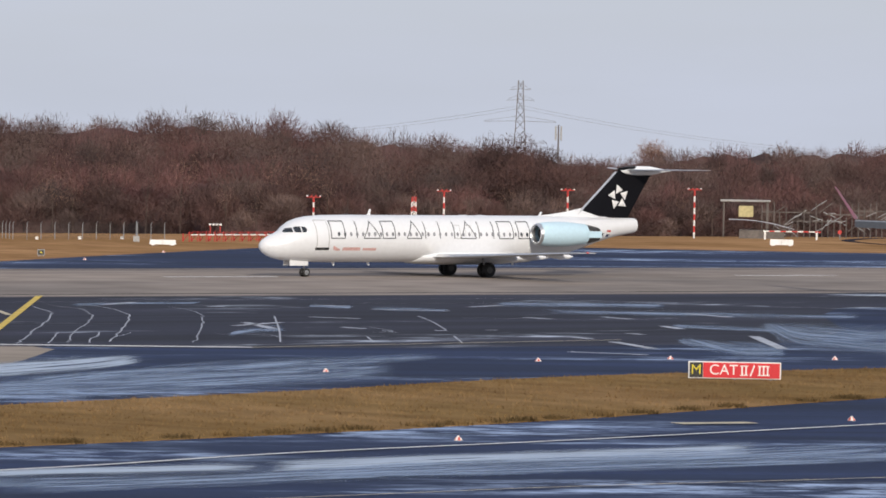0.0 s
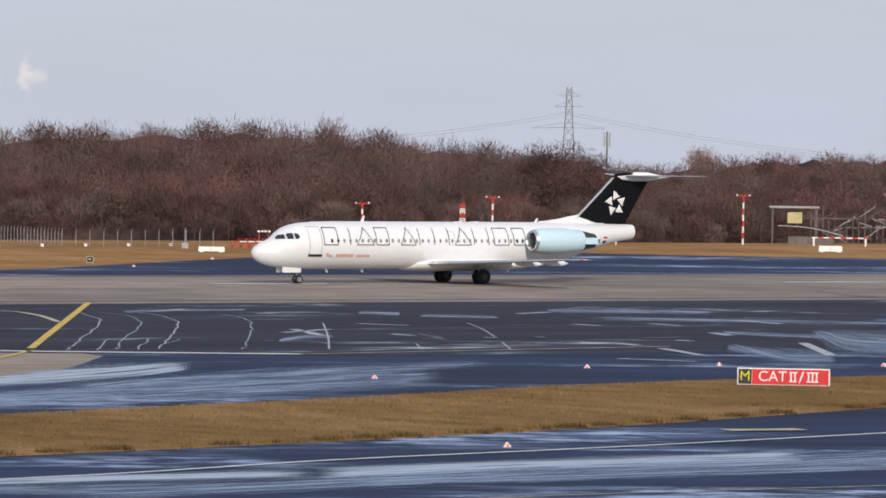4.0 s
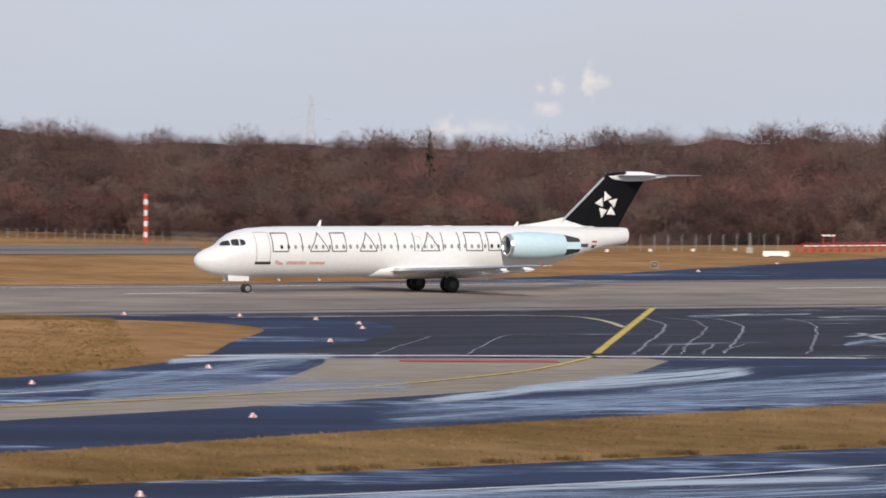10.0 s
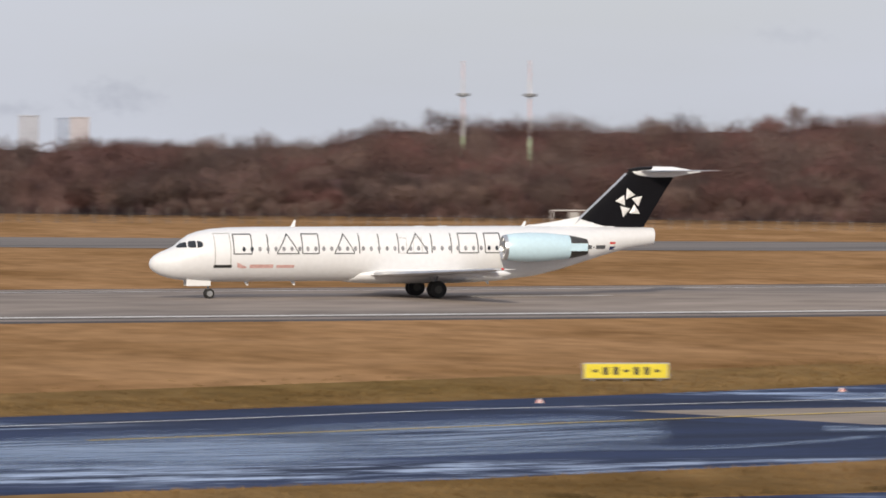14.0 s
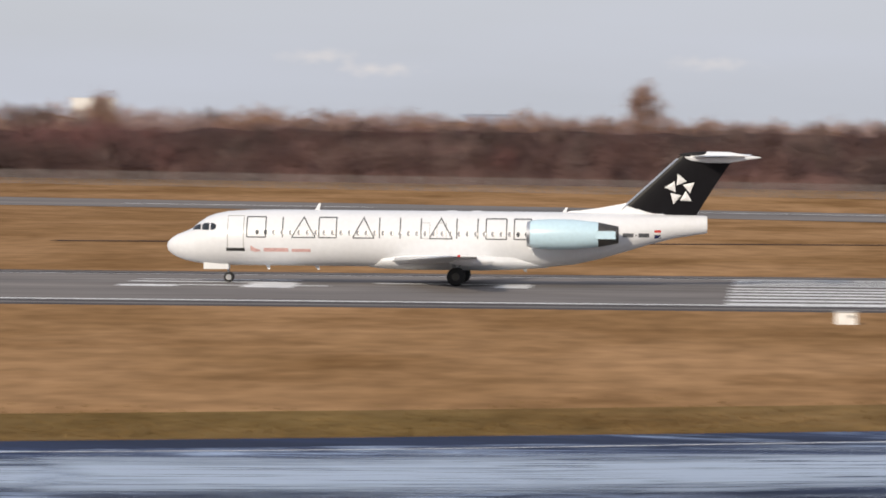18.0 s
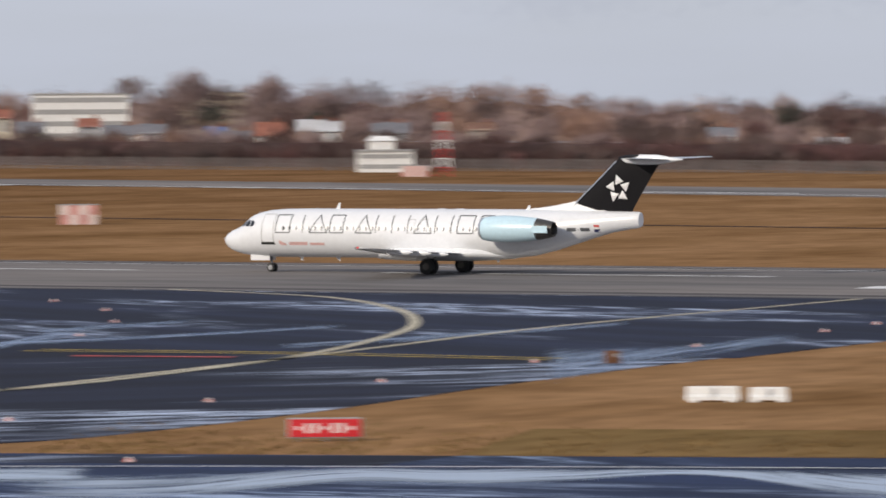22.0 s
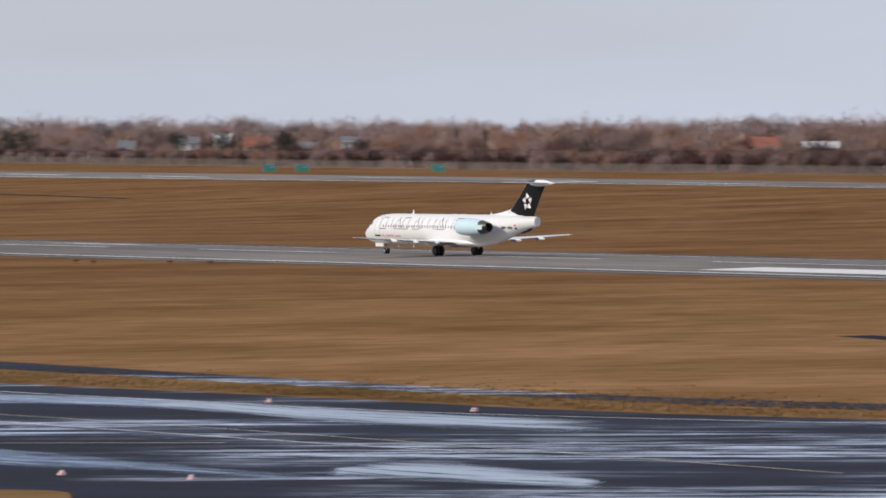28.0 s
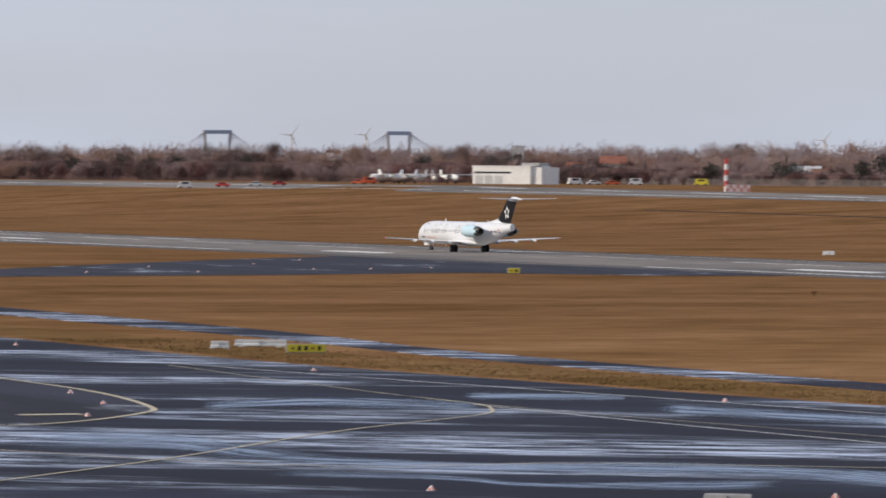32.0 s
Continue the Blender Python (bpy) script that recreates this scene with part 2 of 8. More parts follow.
def brushwood(name, colour, second, patch=0.04):
    """A dense tangle of bare twigs: upright grain, patches, one tone for each clump."""
    m = material(name, colour, 1.0, vary=0.12, scale=patch, second=second, island=0.12, sheen=0.0)
    n, l = m.node_tree.nodes, m.node_tree.links
    b = n["Principled BSDF"]
    co, mp, no, r, mul = [n.new(k) for k in ("ShaderNodeTexCoord", "ShaderNodeMapping", "ShaderNodeTexNoise", "ShaderNodeMapRange", "ShaderNodeMix")]
    mp.inputs["Scale"].default_value = (2.4, 2.4, 0.7)
    no.inputs["Scale"].default_value, no.inputs["Detail"].default_value, no.inputs["Roughness"].default_value = 1.0, 5, 0.65
    r.inputs["From Min"].default_value, r.inputs["From Max"].default_value = 0.28, 0.62
    mul.data_type, mul.blend_type = "RGBA", "MULTIPLY"
    mul.inputs["Factor"].default_value = 0.4
    l.new(co.outputs["Object"], mp.inputs["Vector"])
    l.new(mp.outputs["Vector"], no.inputs["Vector"])
    l.new(no.outputs["Fac"], r.inputs["Value"])
    l.new(n["Hue/Saturation/Value"].outputs["Color"], mul.inputs["A"])
    l.new(r.outputs["Result"], mul.inputs["B"])
    l.new(mul.outputs["Result"], b.inputs["Base Color"])
    bp = n.new("ShaderNodeBump")
    bp.inputs["Strength"].default_value, bp.inputs["Distance"].default_value = 0.6, 0.5
    l.new(no.outputs["Fac"], bp.inputs["Height"])
    l.new(bp.outputs["Normal"], b.inputs["Normal"])
    return m


def meadow(name, colour, second, left):
    """Winter grass: straw and brown in patches, mown strips, tufts; duller towards the left of the field."""
    m = material(name, colour, 0.95, vary=0.19, scale=0.06, second=second, stretch=(0.9, 0.4, 1))
    n, l = m.node_tree.nodes, m.node_tree.links
    hue = n["Hue/Saturation/Value"]
    co, sep, r, mix = n.new("ShaderNodeTexCoord"), n.new("ShaderNodeSeparateXYZ"), n.new("ShaderNodeMapRange"), n.new("ShaderNodeMix")
    r.inputs["From Min"].default_value, r.inputs["From Max"].default_value = -30, -430
    mix.data_type, mix.blend_type = "RGBA", "MULTIPLY"
    mix.inputs["B"].default_value = (*left, 1)
    left_dulling = n.new("ShaderNodeValToRGB")     # steps the dulling along x, towards the left
    for k, (at, dull) in enumerate(((0.0, 0.0), (0.2, 0.42), (0.55, 0.52), (1.0, 1.0))):
        e = left_dulling.color_ramp.elements[k] if k < 2 else left_dulling.color_ramp.elements.new(at)
        e.position, e.color = at, (dull, dull, dull, 1)
    l.new(co.outputs["Object"], sep.inputs["Vector"])
    l.new(sep.outputs["X"], r.inputs["Value"])
    l.new(r.outputs["Result"], left_dulling.inputs["Fac"])
    l.new(left_dulling.outputs["Color"], mix.inputs["Factor"])
    l.new(hue.outputs["Color"], mix.inputs["A"])
    streaks, mp, sr, dark = n.new("ShaderNodeTexNoise"), n.new("ShaderNodeMapping"), n.new("ShaderNodeMapRange"), n.new("ShaderNodeMix")
    mp.inputs["Scale"].default_value = (0.075, 0.035, 1)
    streaks.inputs["Detail"].default_value, streaks.inputs["Scale"].default_value, streaks.inputs["Roughness"].default_value = 6, 1.0, 0.65
    sr.inputs["From Min"].default_value, sr.inputs["From Max"].default_value = 0.47, 0.66
    sr.inputs["To Max"].default_value = 0.6
    dark.data_type, dark.blend_type = "RGBA", "MULTIPLY"
    dark.inputs["B"].default_value = (0.55, 0.5, 0.42, 1)
    l.new(co.outputs["Object"], mp.inputs["Vector"])
    l.new(mp.outputs["Vector"], streaks.inputs["Vector"])
    l.new(streaks.outputs["Fac"], sr.inputs["Value"])
    l.new(sr.outputs["Result"], dark.inputs["Factor"])
    l.new(mix.outputs["Result"], dark.inputs["A"])
    l.new(dark.outputs["Result"], n["Principled BSDF"].inputs["Base Color"])
    return m


GRASS = meadow("dry_grass", (0.360, 0.213, 0.110), (0.270, 0.155, 0.074), (0.60, 0.57, 0.56))
GRASS_GREEN = meadow("green_grass", (0.185, 0.12, 0.054), (0.25, 0.16, 0.08), (0.78, 0.72, 0.68))
OLIVE = meadow("olive_grass", (0.178, 0.118, 0.050), (0.225, 0.145, 0.068), (0.85, 0.82, 0.78))
# the pale second colours mostly imitate sky reflected on wet asphalt
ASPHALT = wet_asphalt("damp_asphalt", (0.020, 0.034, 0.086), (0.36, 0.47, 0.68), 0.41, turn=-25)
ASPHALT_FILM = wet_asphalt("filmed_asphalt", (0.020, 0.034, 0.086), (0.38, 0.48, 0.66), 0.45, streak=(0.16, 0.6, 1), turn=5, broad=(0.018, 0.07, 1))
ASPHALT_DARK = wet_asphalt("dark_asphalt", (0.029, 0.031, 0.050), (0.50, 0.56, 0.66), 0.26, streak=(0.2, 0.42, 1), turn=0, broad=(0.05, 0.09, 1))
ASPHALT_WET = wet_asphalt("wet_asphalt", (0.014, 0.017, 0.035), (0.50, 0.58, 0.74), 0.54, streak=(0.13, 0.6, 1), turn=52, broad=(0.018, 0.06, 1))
# pale film bases put part of the sky's reflection into the colour
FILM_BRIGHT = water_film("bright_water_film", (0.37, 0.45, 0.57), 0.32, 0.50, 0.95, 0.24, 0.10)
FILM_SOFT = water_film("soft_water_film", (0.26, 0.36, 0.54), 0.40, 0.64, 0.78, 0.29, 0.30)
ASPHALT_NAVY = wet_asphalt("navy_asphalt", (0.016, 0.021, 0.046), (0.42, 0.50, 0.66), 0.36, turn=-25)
EDGE_GRASS = material("matted_grass", (0.085, 0.06, 0.03), 0.95, vary=0.35, scale=0.5, second=(0.17, 0.11, 0.05))
CRACK = material("dried_sealant", (0.42, 0.45, 0.52), 0.8, vary=0.35, scale=0.8)
TRENCH = material("dark_soil", (0.042, 0.040, 0.052), 0.9, vary=0.3, scale=0.4)
RUNWAY = material("runway_asphalt", (0.235, 0.215, 0.205), 0.86, vary=0.16, scale=0.06, second=(0.155, 0.148, 0.148), stretch=(0.16, 0.7, 1))
RUNWAY_TAN = material("runway_concrete", (0.315, 0.27, 0.24), 0.86, vary=0.18, scale=0.06, second=(0.205, 0.185, 0.175), stretch=(0.3, 0.5, 1))
CONCRETE = material("taxiway_concrete", (0.31, 0.27, 0.235), 0.85, vary=0.14, scale=0.08, stretch=(0.4, 1, 1))
SHOULDER = material("shoulder_asphalt", (0.105, 0.10, 0.105), 0.86, vary=0.2, scale=0.1, stretch=(0.2, 1, 1))
PAINT_WHITE = material("road_paint_white", (0.72, 0.72, 0.72), 0.7, vary=0.18, scale=0.6)
PAINT_YELLOW = material("road_paint_yellow", (0.62, 0.44, 0.06), 0.7, vary=0.2, scale=0.6)
PAINT_PALE = material("worn_paint_pale", (0.52, 0.46, 0.33), 0.7, vary=0.25, scale=0.6)
PAINT_RED = material("road_paint_red", (0.5, 0.06, 0.05), 0.7, vary=0.3, scale=0.8)
TWIGS = brushwood("bare_twigs", (0.205, 0.145, 0.132), (0.10, 0.076, 0.075), 0.055)
TWIGS_RED = brushwood("reddish_twigs", (0.20, 0.106, 0.103), (0.105, 0.07, 0.068), 0.05)
# dark twig tone; it also paints shade at the wood's foot and inside
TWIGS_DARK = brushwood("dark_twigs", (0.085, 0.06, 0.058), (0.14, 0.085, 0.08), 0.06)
TWIGS_OCHRE = brushwood("ochre_twigs", (0.37, 0.235, 0.18), (0.25, 0.165, 0.145))
# twig tones for the distance, lightened in place of haze
TWIGS_HAZY = brushwood("haze_tinted_twigs", (0.37, 0.275, 0.265), (0.29, 0.215, 0.21))
TWIGS_FAR = brushwood("haze_tinted_mixed_twigs", (0.35, 0.245, 0.21), (0.15, 0.115, 0.112), 0.07)
BARK = material("bark", (0.105, 0.08, 0.072), 0.9, vary=0.3, scale=0.5)
NEEDLES_FAR = material("far_evergreen", (0.058, 0.066, 0.058), 0.9, vary=0.3, scale=0.3)
NEEDLES = material("dark_needles", (0.022, 0.033, 0.02), 0.9, vary=0.3, scale=0.3, island=0.4)
WHITE_SKIN = material("white_aircraft_paint", (0.70, 0.715, 0.745), 0.28, vary=0.03, scale=0.4, coat=0.4)
BLACK_SKIN = material("black_aircraft_paint", (0.006, 0.006, 0.008), 0.35, vary=0.1, scale=0.5, sheen=0.12)
BLUE_SKIN = material("pale_blue_paint", (0.50, 0.68, 0.78), 0.3, vary=0.04, scale=0.5, coat=0.3)
METAL = material("bare_metal", (0.62, 0.63, 0.65), 0.3, 0.9, vary=0.08, scale=1.0)
DARK_METAL = material("scorched_metal", (0.10, 0.095, 0.09), 0.45, 0.7, vary=0.25, scale=1.5)
RUBBER = material("tyre_rubber", (0.018, 0.018, 0.019), 0.8, vary=0.15, scale=3)
# pane grey lightened for the sky mirrored in the glass
WINDOW_GREY = material("sky_grey_pane", (0.27, 0.275, 0.30), 0.25, vary=0.3, scale=2)
GLASS_DARK = material("dark_window", (0.02, 0.022, 0.028), 0.08, vary=0.1, scale=1)
COCKPIT = material("tinted_cockpit_glass", (0.035, 0.042, 0.055), 0.3, vary=0.3, scale=1.5, sheen=0.15)
GREY_LINE = material("grey_lettering_paint", (0.085, 0.09, 0.10), 0.45, vary=0.1, scale=1)
SILVER = material("silver_paint", (0.72, 0.72, 0.73), 0.35, vary=0.1, scale=1)
RED_PAINT = material("red_paint", (0.55, 0.045, 0.04), 0.5, vary=0.15, scale=0.8)
WHITE_PAINT = material("white_paint", (0.75, 0.75, 0.74), 0.55, vary=0.1, scale=0.5)
YELLOW_SIGN = material("sign_yellow", (0.64, 0.54, 0.03), 0.45, vary=0.06, scale=1)
BLACK_PAINT = material("black_paint", (0.02, 0.02, 0.02), 0.5, vary=0.2, scale=1)
SIGN_MAROON = material("sign_maroon", (0.22, 0.015, 0.035), 0.45, vary=0.08, scale=1)
SIGN_RED = material("sign_red", (0.58, 0.02, 0.03), 0.45, vary=0.08, scale=1)
GREY_PAINT = material("grey_paint", (0.34, 0.34, 0.34), 0.6, vary=0.15, scale=0.6)
LIGHT_WHITE = material("lamp_white", (0.82, 0.72, 0.68), 0.5, vary=0.1, scale=3)
LIGHT_RED = material("lamp_red", (0.62, 0.13, 0.09), 0.5, vary=0.15, scale=3)
CLOUDY_WHITE = material("cloudy_plastic", (0.55, 0.56, 0.56), 0.6, vary=0.25, scale=1.5)
PALE_PINK = material("faded_pink_white", (0.70, 0.58, 0.55), 0.7, vary=0.15, scale=0.8)
FADED_RED = material("faded_red", (0.58, 0.28, 0.25), 0.7, vary=0.2, scale=0.8)
RUSTY = material("rust", (0.17, 0.085, 0.05), 0.85, vary=0.35, scale=2)
ORANGE_RED = material("orange_red_paint", (0.72, 0.13, 0.04), 0.6, vary=0.15, scale=1)
CREAM = material("cream_render", (0.62, 0.56, 0.45), 0.8, vary=0.12, scale=0.3)
PALE_GREY = material("pale_grey_render", (0.50, 0.50, 0.51), 0.75, vary=0.12, scale=0.3)
BRICK = material("brick_wall", (0.25, 0.12, 0.09), 0.85, vary=0.25, scale=0.8)
ROOF_RED = material("red_tiles", (0.31, 0.135, 0.10), 0.85, vary=0.25, scale=0.5)
# brick colour lightened and turned pink for haze over the distance
BRICK_FAR = material("hazed_brick", (0.40, 0.22, 0.20), 0.85, vary=0.2, scale=0.5)
BROWN_DARK = material("dark_brown_paint", (0.07, 0.05, 0.04), 0.6, vary=0.2, scale=1)
ROOF_ORANGE = material("orange_tiles", (0.48, 0.15, 0.075), 0.85, vary=0.2, scale=0.5)
ROOF_GREY = material("grey_tiles", (0.20, 0.20, 0.22), 0.85, vary=0.2, scale=0.5)
ROOF_BROWN = material("brown_tiles", (0.22, 0.13, 0.10), 0.85, vary=0.2, scale=0.5)
BLUE_ROOF = material("blue_sheet", (0.10, 0.16, 0.34), 0.6, vary=0.15, scale=0.3)
TEAL = material("teal_paint", (0.04, 0.28, 0.25), 0.6, vary=0.12, scale=0.4)
PALE_GREEN = material("pale_green_paint", (0.42, 0.52, 0.36), 0.6, vary=0.12, scale=0.4)
YELLOW_FADED = material("faded_yellow", (0.48, 0.42, 0.22), 0.7, vary=0.15, scale=0.6)
# skyline colours with the distance haze mixed into the base
HAZE = material("hazed_pale_wall", (0.385, 0.38, 0.425), 0.9, vary=0.06, scale=0.1)
HAZE_VEIL = material("hazed_grey_wall", (0.355, 0.385, 0.46), 0.9, vary=0.06, scale=0.1)
HAZE_TEAL = material("hazed_teal_wall", (0.33, 0.385, 0.42), 0.9, vary=0.06, scale=0.1)
HAZE_BLUE = material("hazed_blue_wall", (0.31, 0.37, 0.49), 0.9, vary=0.06, scale=0.1)
HAZE_STEEL = material("hazed_steel", (0.42, 0.43, 0.46), 0.9, vary=0.06, scale=0.1)
DARK_WING = material("dark_wing_paint", (0.10, 0.11, 0.13), 0.4, vary=0.1, scale=0.5)
WINGLET_RED = material("winglet_red", (0.20, 0.012, 0.035), 0.4, vary=0.1, scale=0.5)
GALVANISED = material("galvanised_wire", (0.155, 0.138, 0.138), 0.8, vary=0.2, scale=0.3)
MAST_WHITE = material("pale_mast_paint", (0.58, 0.57, 0.60), 0.8, vary=0.08, scale=0.4)
MAST_PINK = material("pale_pink_mast_paint", (0.60, 0.47, 0.49), 0.8, vary=0.08, scale=0.4)
WIRE = material("dull_wire", (0.07, 0.066, 0.066), 0.9, vary=0.2, scale=0.3)
OLD_STEEL = material("weathered_steel", (0.16, 0.14, 0.13), 0.8, 0.2, vary=0.25, scale=0.8)
STEEL = material("galvanised_steel", (0.33, 0.34, 0.36), 0.5, 0.6, vary=0.2, scale=1.2)

ORANGE_GLOW = bpy.data.materials.new("orange_lamp")
ORANGE_GLOW.use_nodes = True
glow = ORANGE_GLOW.node_tree.nodes["Principled BSDF"]
glow.inputs["Base Color"].default_value = (0.8, 0.2, 0.03, 1)
glow.inputs["Emission Color"].default_value, glow.inputs["Emission Strength"].default_value = (1.0, 0.22, 0.03, 1), 6.0


# ---- mesh helpers ----
class Soup:
    """Corners and faces that become one mesh."""

    def __init__(self):
        self.v, self.f = [], []

    def add(self, verts, faces, m=None):
        k = len(self.v)
        self.v += [tuple(m @ Vector(p)) for p in verts] if m else [tuple(p) for p in verts]
        self.f += [tuple(i + k for i in f) for f in faces]
        return self

    def box(self, x0, x1, y0, y1, z0, z1, bevel=0.0, m=None):
        if bevel <= 0:
            v = [(x, y, z) for z in (z0, z1) for y in (y0, y1) for x in (x0, x1)]
            return self.add(v, [(0, 2, 3, 1), (4, 5, 7, 6), (0, 1, 5, 4), (2, 6, 7, 3), (0, 4, 6, 2), (1, 3, 7, 5)], m)
        b, rings = bevel, []
        for z, i in ((z0, b), (z0 + b, 0), (z1 - b, 0), (z1, b)):
            rings.append([(x0 + i + b, y0 + i, z), (x1 - i - b, y0 + i, z), (x1 - i, y0 + i + b, z), (x1 - i, y1 - i - b, z),
                          (x1 - i - b, y1 - i, z), (x0 + i + b, y1 - i, z), (x0 + i, y1 - i - b, z), (x0 + i, y0 + i + b, z)])
        return self.loft(rings, m=m)

    def loft(self, rings, closed=True, caps=True, m=None):
        n, faces = len(rings[0]), []
        for a in range(len(rings) - 1):
            for i in range(n if closed else n - 1):
                j = (i + 1) % n
                faces.append((a * n + i, a * n + j, (a + 1) * n + j, (a + 1) * n + i))
        if caps:
            faces += [tuple(range(n))[::-1], tuple((len(rings) - 1) * n + i for i in range(n))]
        return self.add([p for r in rings for p in r], faces, m)

    def tube(self, a, b, ra, rb=None, n=8, caps=True):
        a, b, rb = Vector(a), Vector(b), ra if rb is None else rb
        d = (b - a).normalized()
        u = d.orthogonal().normalized()
        w = d.cross(u)
        ring = lambda c, r: [c + r * (math.cos(2 * math.pi * i / n) * u + math.sin(2 * math.pi * i / n) * w) for i in range(n)]
        return self.loft([ring(a, ra), ring(b, rb)], caps=caps)

    def turn(self, profile, n=24, m=None, caps=True):
        """A body of revolution about z from (radius, z) pairs."""
        return self.loft([[(r * math.cos(2 * math.pi * i / n), r * math.sin(2 * math.pi * i / n), z) for i in range(n)] for r, z in profile], m=m, caps=caps)

    def plate(self, pts, z0, z1):
        """A flat slab over an outline."""
        n = len(pts)
        return self.add([(x, y, z) for z in (z0, z1) for x, y in pts],
                        [tuple(range(n, 2 * n)), tuple(range(n))[::-1]] + [(i, (i + 1) % n, n + (i + 1) % n, n + i) for i in range(n)])

    def mesh(self, name, mat, smooth=False, sharp=35):
        me = bpy.data.meshes.new(name)
        me.from_pydata(self.v, [], self.f)
        for m in mat if isinstance(mat, (list, tuple)) else [mat]:
            me.materials.append(m)
        if smooth:
            me.polygons.foreach_set("use_smooth", [True] * len(me.polygons))
            me.set_sharp_from_angle(angle=radians(sharp))
        me.update()
        return me


def part(name, soup, mat, parent, label="", smooth=False, m=None):
    ob = new(name, soup if isinstance(soup, bpy.types.Mesh) else soup.mesh(name, mat, smooth))
    ob.parent = parent
    if m is not None:
        ob.matrix_basis = m
    return tagged(ob, label)


def thing(name, label, category, group="", m=None, kind=""):
    ob = new(name)
    ob.empty_display_size = 0.5
    if m is not None:
        ob.matrix_basis = m
    return tagged(ob, label, category, group, kind)


def solid(name, soup, mat, label, category, kind="", group="", smooth=False, m=None):
    ob = new(name, soup.mesh(name, mat, smooth))
    if m is not None:
        ob.matrix_basis = m
    return tagged(ob, label, category, group, kind)


def spline(pts, steps=6, closed=False):
    """A smooth line through plan points."""
    out, n = [], len(pts)
    for i in range(n if closed else n - 1):
        p = [Vector(pts[(i + k) % n] if closed else pts[min(max(i + k, 0), n - 1)]) for k in (-1, 0, 1, 2)]
        for s in range(steps):
            t = s / steps
            out.append(tuple(0.5 * (2 * p[1] + (p[2] - p[0]) * t + (2 * p[0] - 5 * p[1] + 4 * p[2] - p[3]) * t * t + (3 * p[1] - p[0] - 3 * p[2] + p[3]) * t ** 3)))
    return out if closed else out + [tuple(pts[-1])]


def ribbon(pts, width, z, wob=0.0):
    """A painted line of that width along plan points."""
    s, k = Soup(), len(pts)
    left, right = [], []
    for i in range(k):
        a, b = Vector(pts[max(i - 1, 0)]), Vector(pts[min(i + 1, k - 1)])
        d = (b - a).normalized()
        nrm = Vector((-d.y, d.x)) * width / 2
        p = Vector(pts[i])
        left.append((*(p + nrm), z))
        right.append((*(p - nrm), z))
    return s.add(left + right, [(i, k + i, k + i + 1, i + 1) for i in range(k - 1)])


def polar(az, dist, z=0.0):
    """A place by its bearing from the camera (degrees to the right of +y) and distance."""
    return Vector((dist * math.sin(radians(az)), dist * math.cos(radians(az)), z))

# ---- ground and pavements ----
def rise(x, y):
    """Height of the land: level as far as the runway, gently tilted behind it."""
    b = min(1.0, max(0.0, (y - 420) / 250))
    return b * b * (3 - 2 * b) * min(9.0, max(-6.0, -0.0078 * (x + 250))) - 0.012 * max(0.0, y - 1300)


def drape(near, far, z=0.03, across=8, steps=4):
    """A sheet between two plan lines that follows the land."""
    a, b = spline(near, steps), spline(far, steps)
    rings = []
    for p, q in zip(a, b):
        pts = [Vector(p).lerp(Vector(q), i / across) for i in range(across + 1)]
        rings.append([(w.x, w.y, rise(w.x, w.y) + z) for w in pts])
    return Soup().loft(rings, closed=False, caps=False)


gx = [-5000, -4000, -3200, -2600] + [-2200 + 60 * i for i in range(54)] + [1200, 1700, 2400, 3000]
gy = [-60, 100, 250, 400] + [420 + 12.5 * i for i in range(21)] + [700, 780, 900, 1200, 1700, 2500, 3500, 5000]
solid("ground", Soup().loft([[(x, y, rise(x, y)) for y in gy] for x in gx], closed=False, caps=False), GRASS, "dry ochre winter grass field between the pavements", "grass field", "structure", smooth=True)

# the runway: a crowned bed with shoulders
xs = [-3000 + 100 * i for i in range(37)]
prof = [(-30, -0.10), (-27, 0.0), (-22.6, 0.0), (-12, CROWN * 0.62), (-4, CROWN * 0.95), (0, CROWN), (4, CROWN * 0.95), (12, CROWN * 0.62), (22.6, 0.0), (27, 0.0), (30, -0.1)]
solid("runway", Soup().loft([[(x, LINE_Y + y, z + 0.03) for y, z in prof] for x in xs], closed=False, caps=False), RUNWAY,
      "long grey grooved asphalt runway with worn white markings", "runway", "structure", smooth=True)
solid("runway_starter", Soup().loft([[(x, LINE_Y + y, z + 0.038) for y, z in prof[1:-1]] for x in (8, 100, 200, 300, 450, 600)], closed=False, caps=False), RUNWAY_TAN,
      "tan worn concrete stretch at the runway's start", "runway", "structure", smooth=True)
for side, name in ((-1, "runway_shoulder_near"), (1, "runway_shoulder_far")):
    solid(name, Soup().add([(x, LINE_Y + side * y, 0.045 if y < 28 else 0.0) for x in (-3000, 600) for y in (23.4, 29.5)], [(0, 1, 3, 2) if side > 0 else (0, 2, 3, 1)]),
          SHOULDER, "narrow dark asphalt shoulder along the runway", "runway shoulder", "structure")


def crown(y):
    return 0.03 + float(np.interp(abs(y - LINE_Y), [0, 4, 12, 22.6, 30], [CROWN, CROWN * 0.95, CROWN * 0.62, 0, 0]))


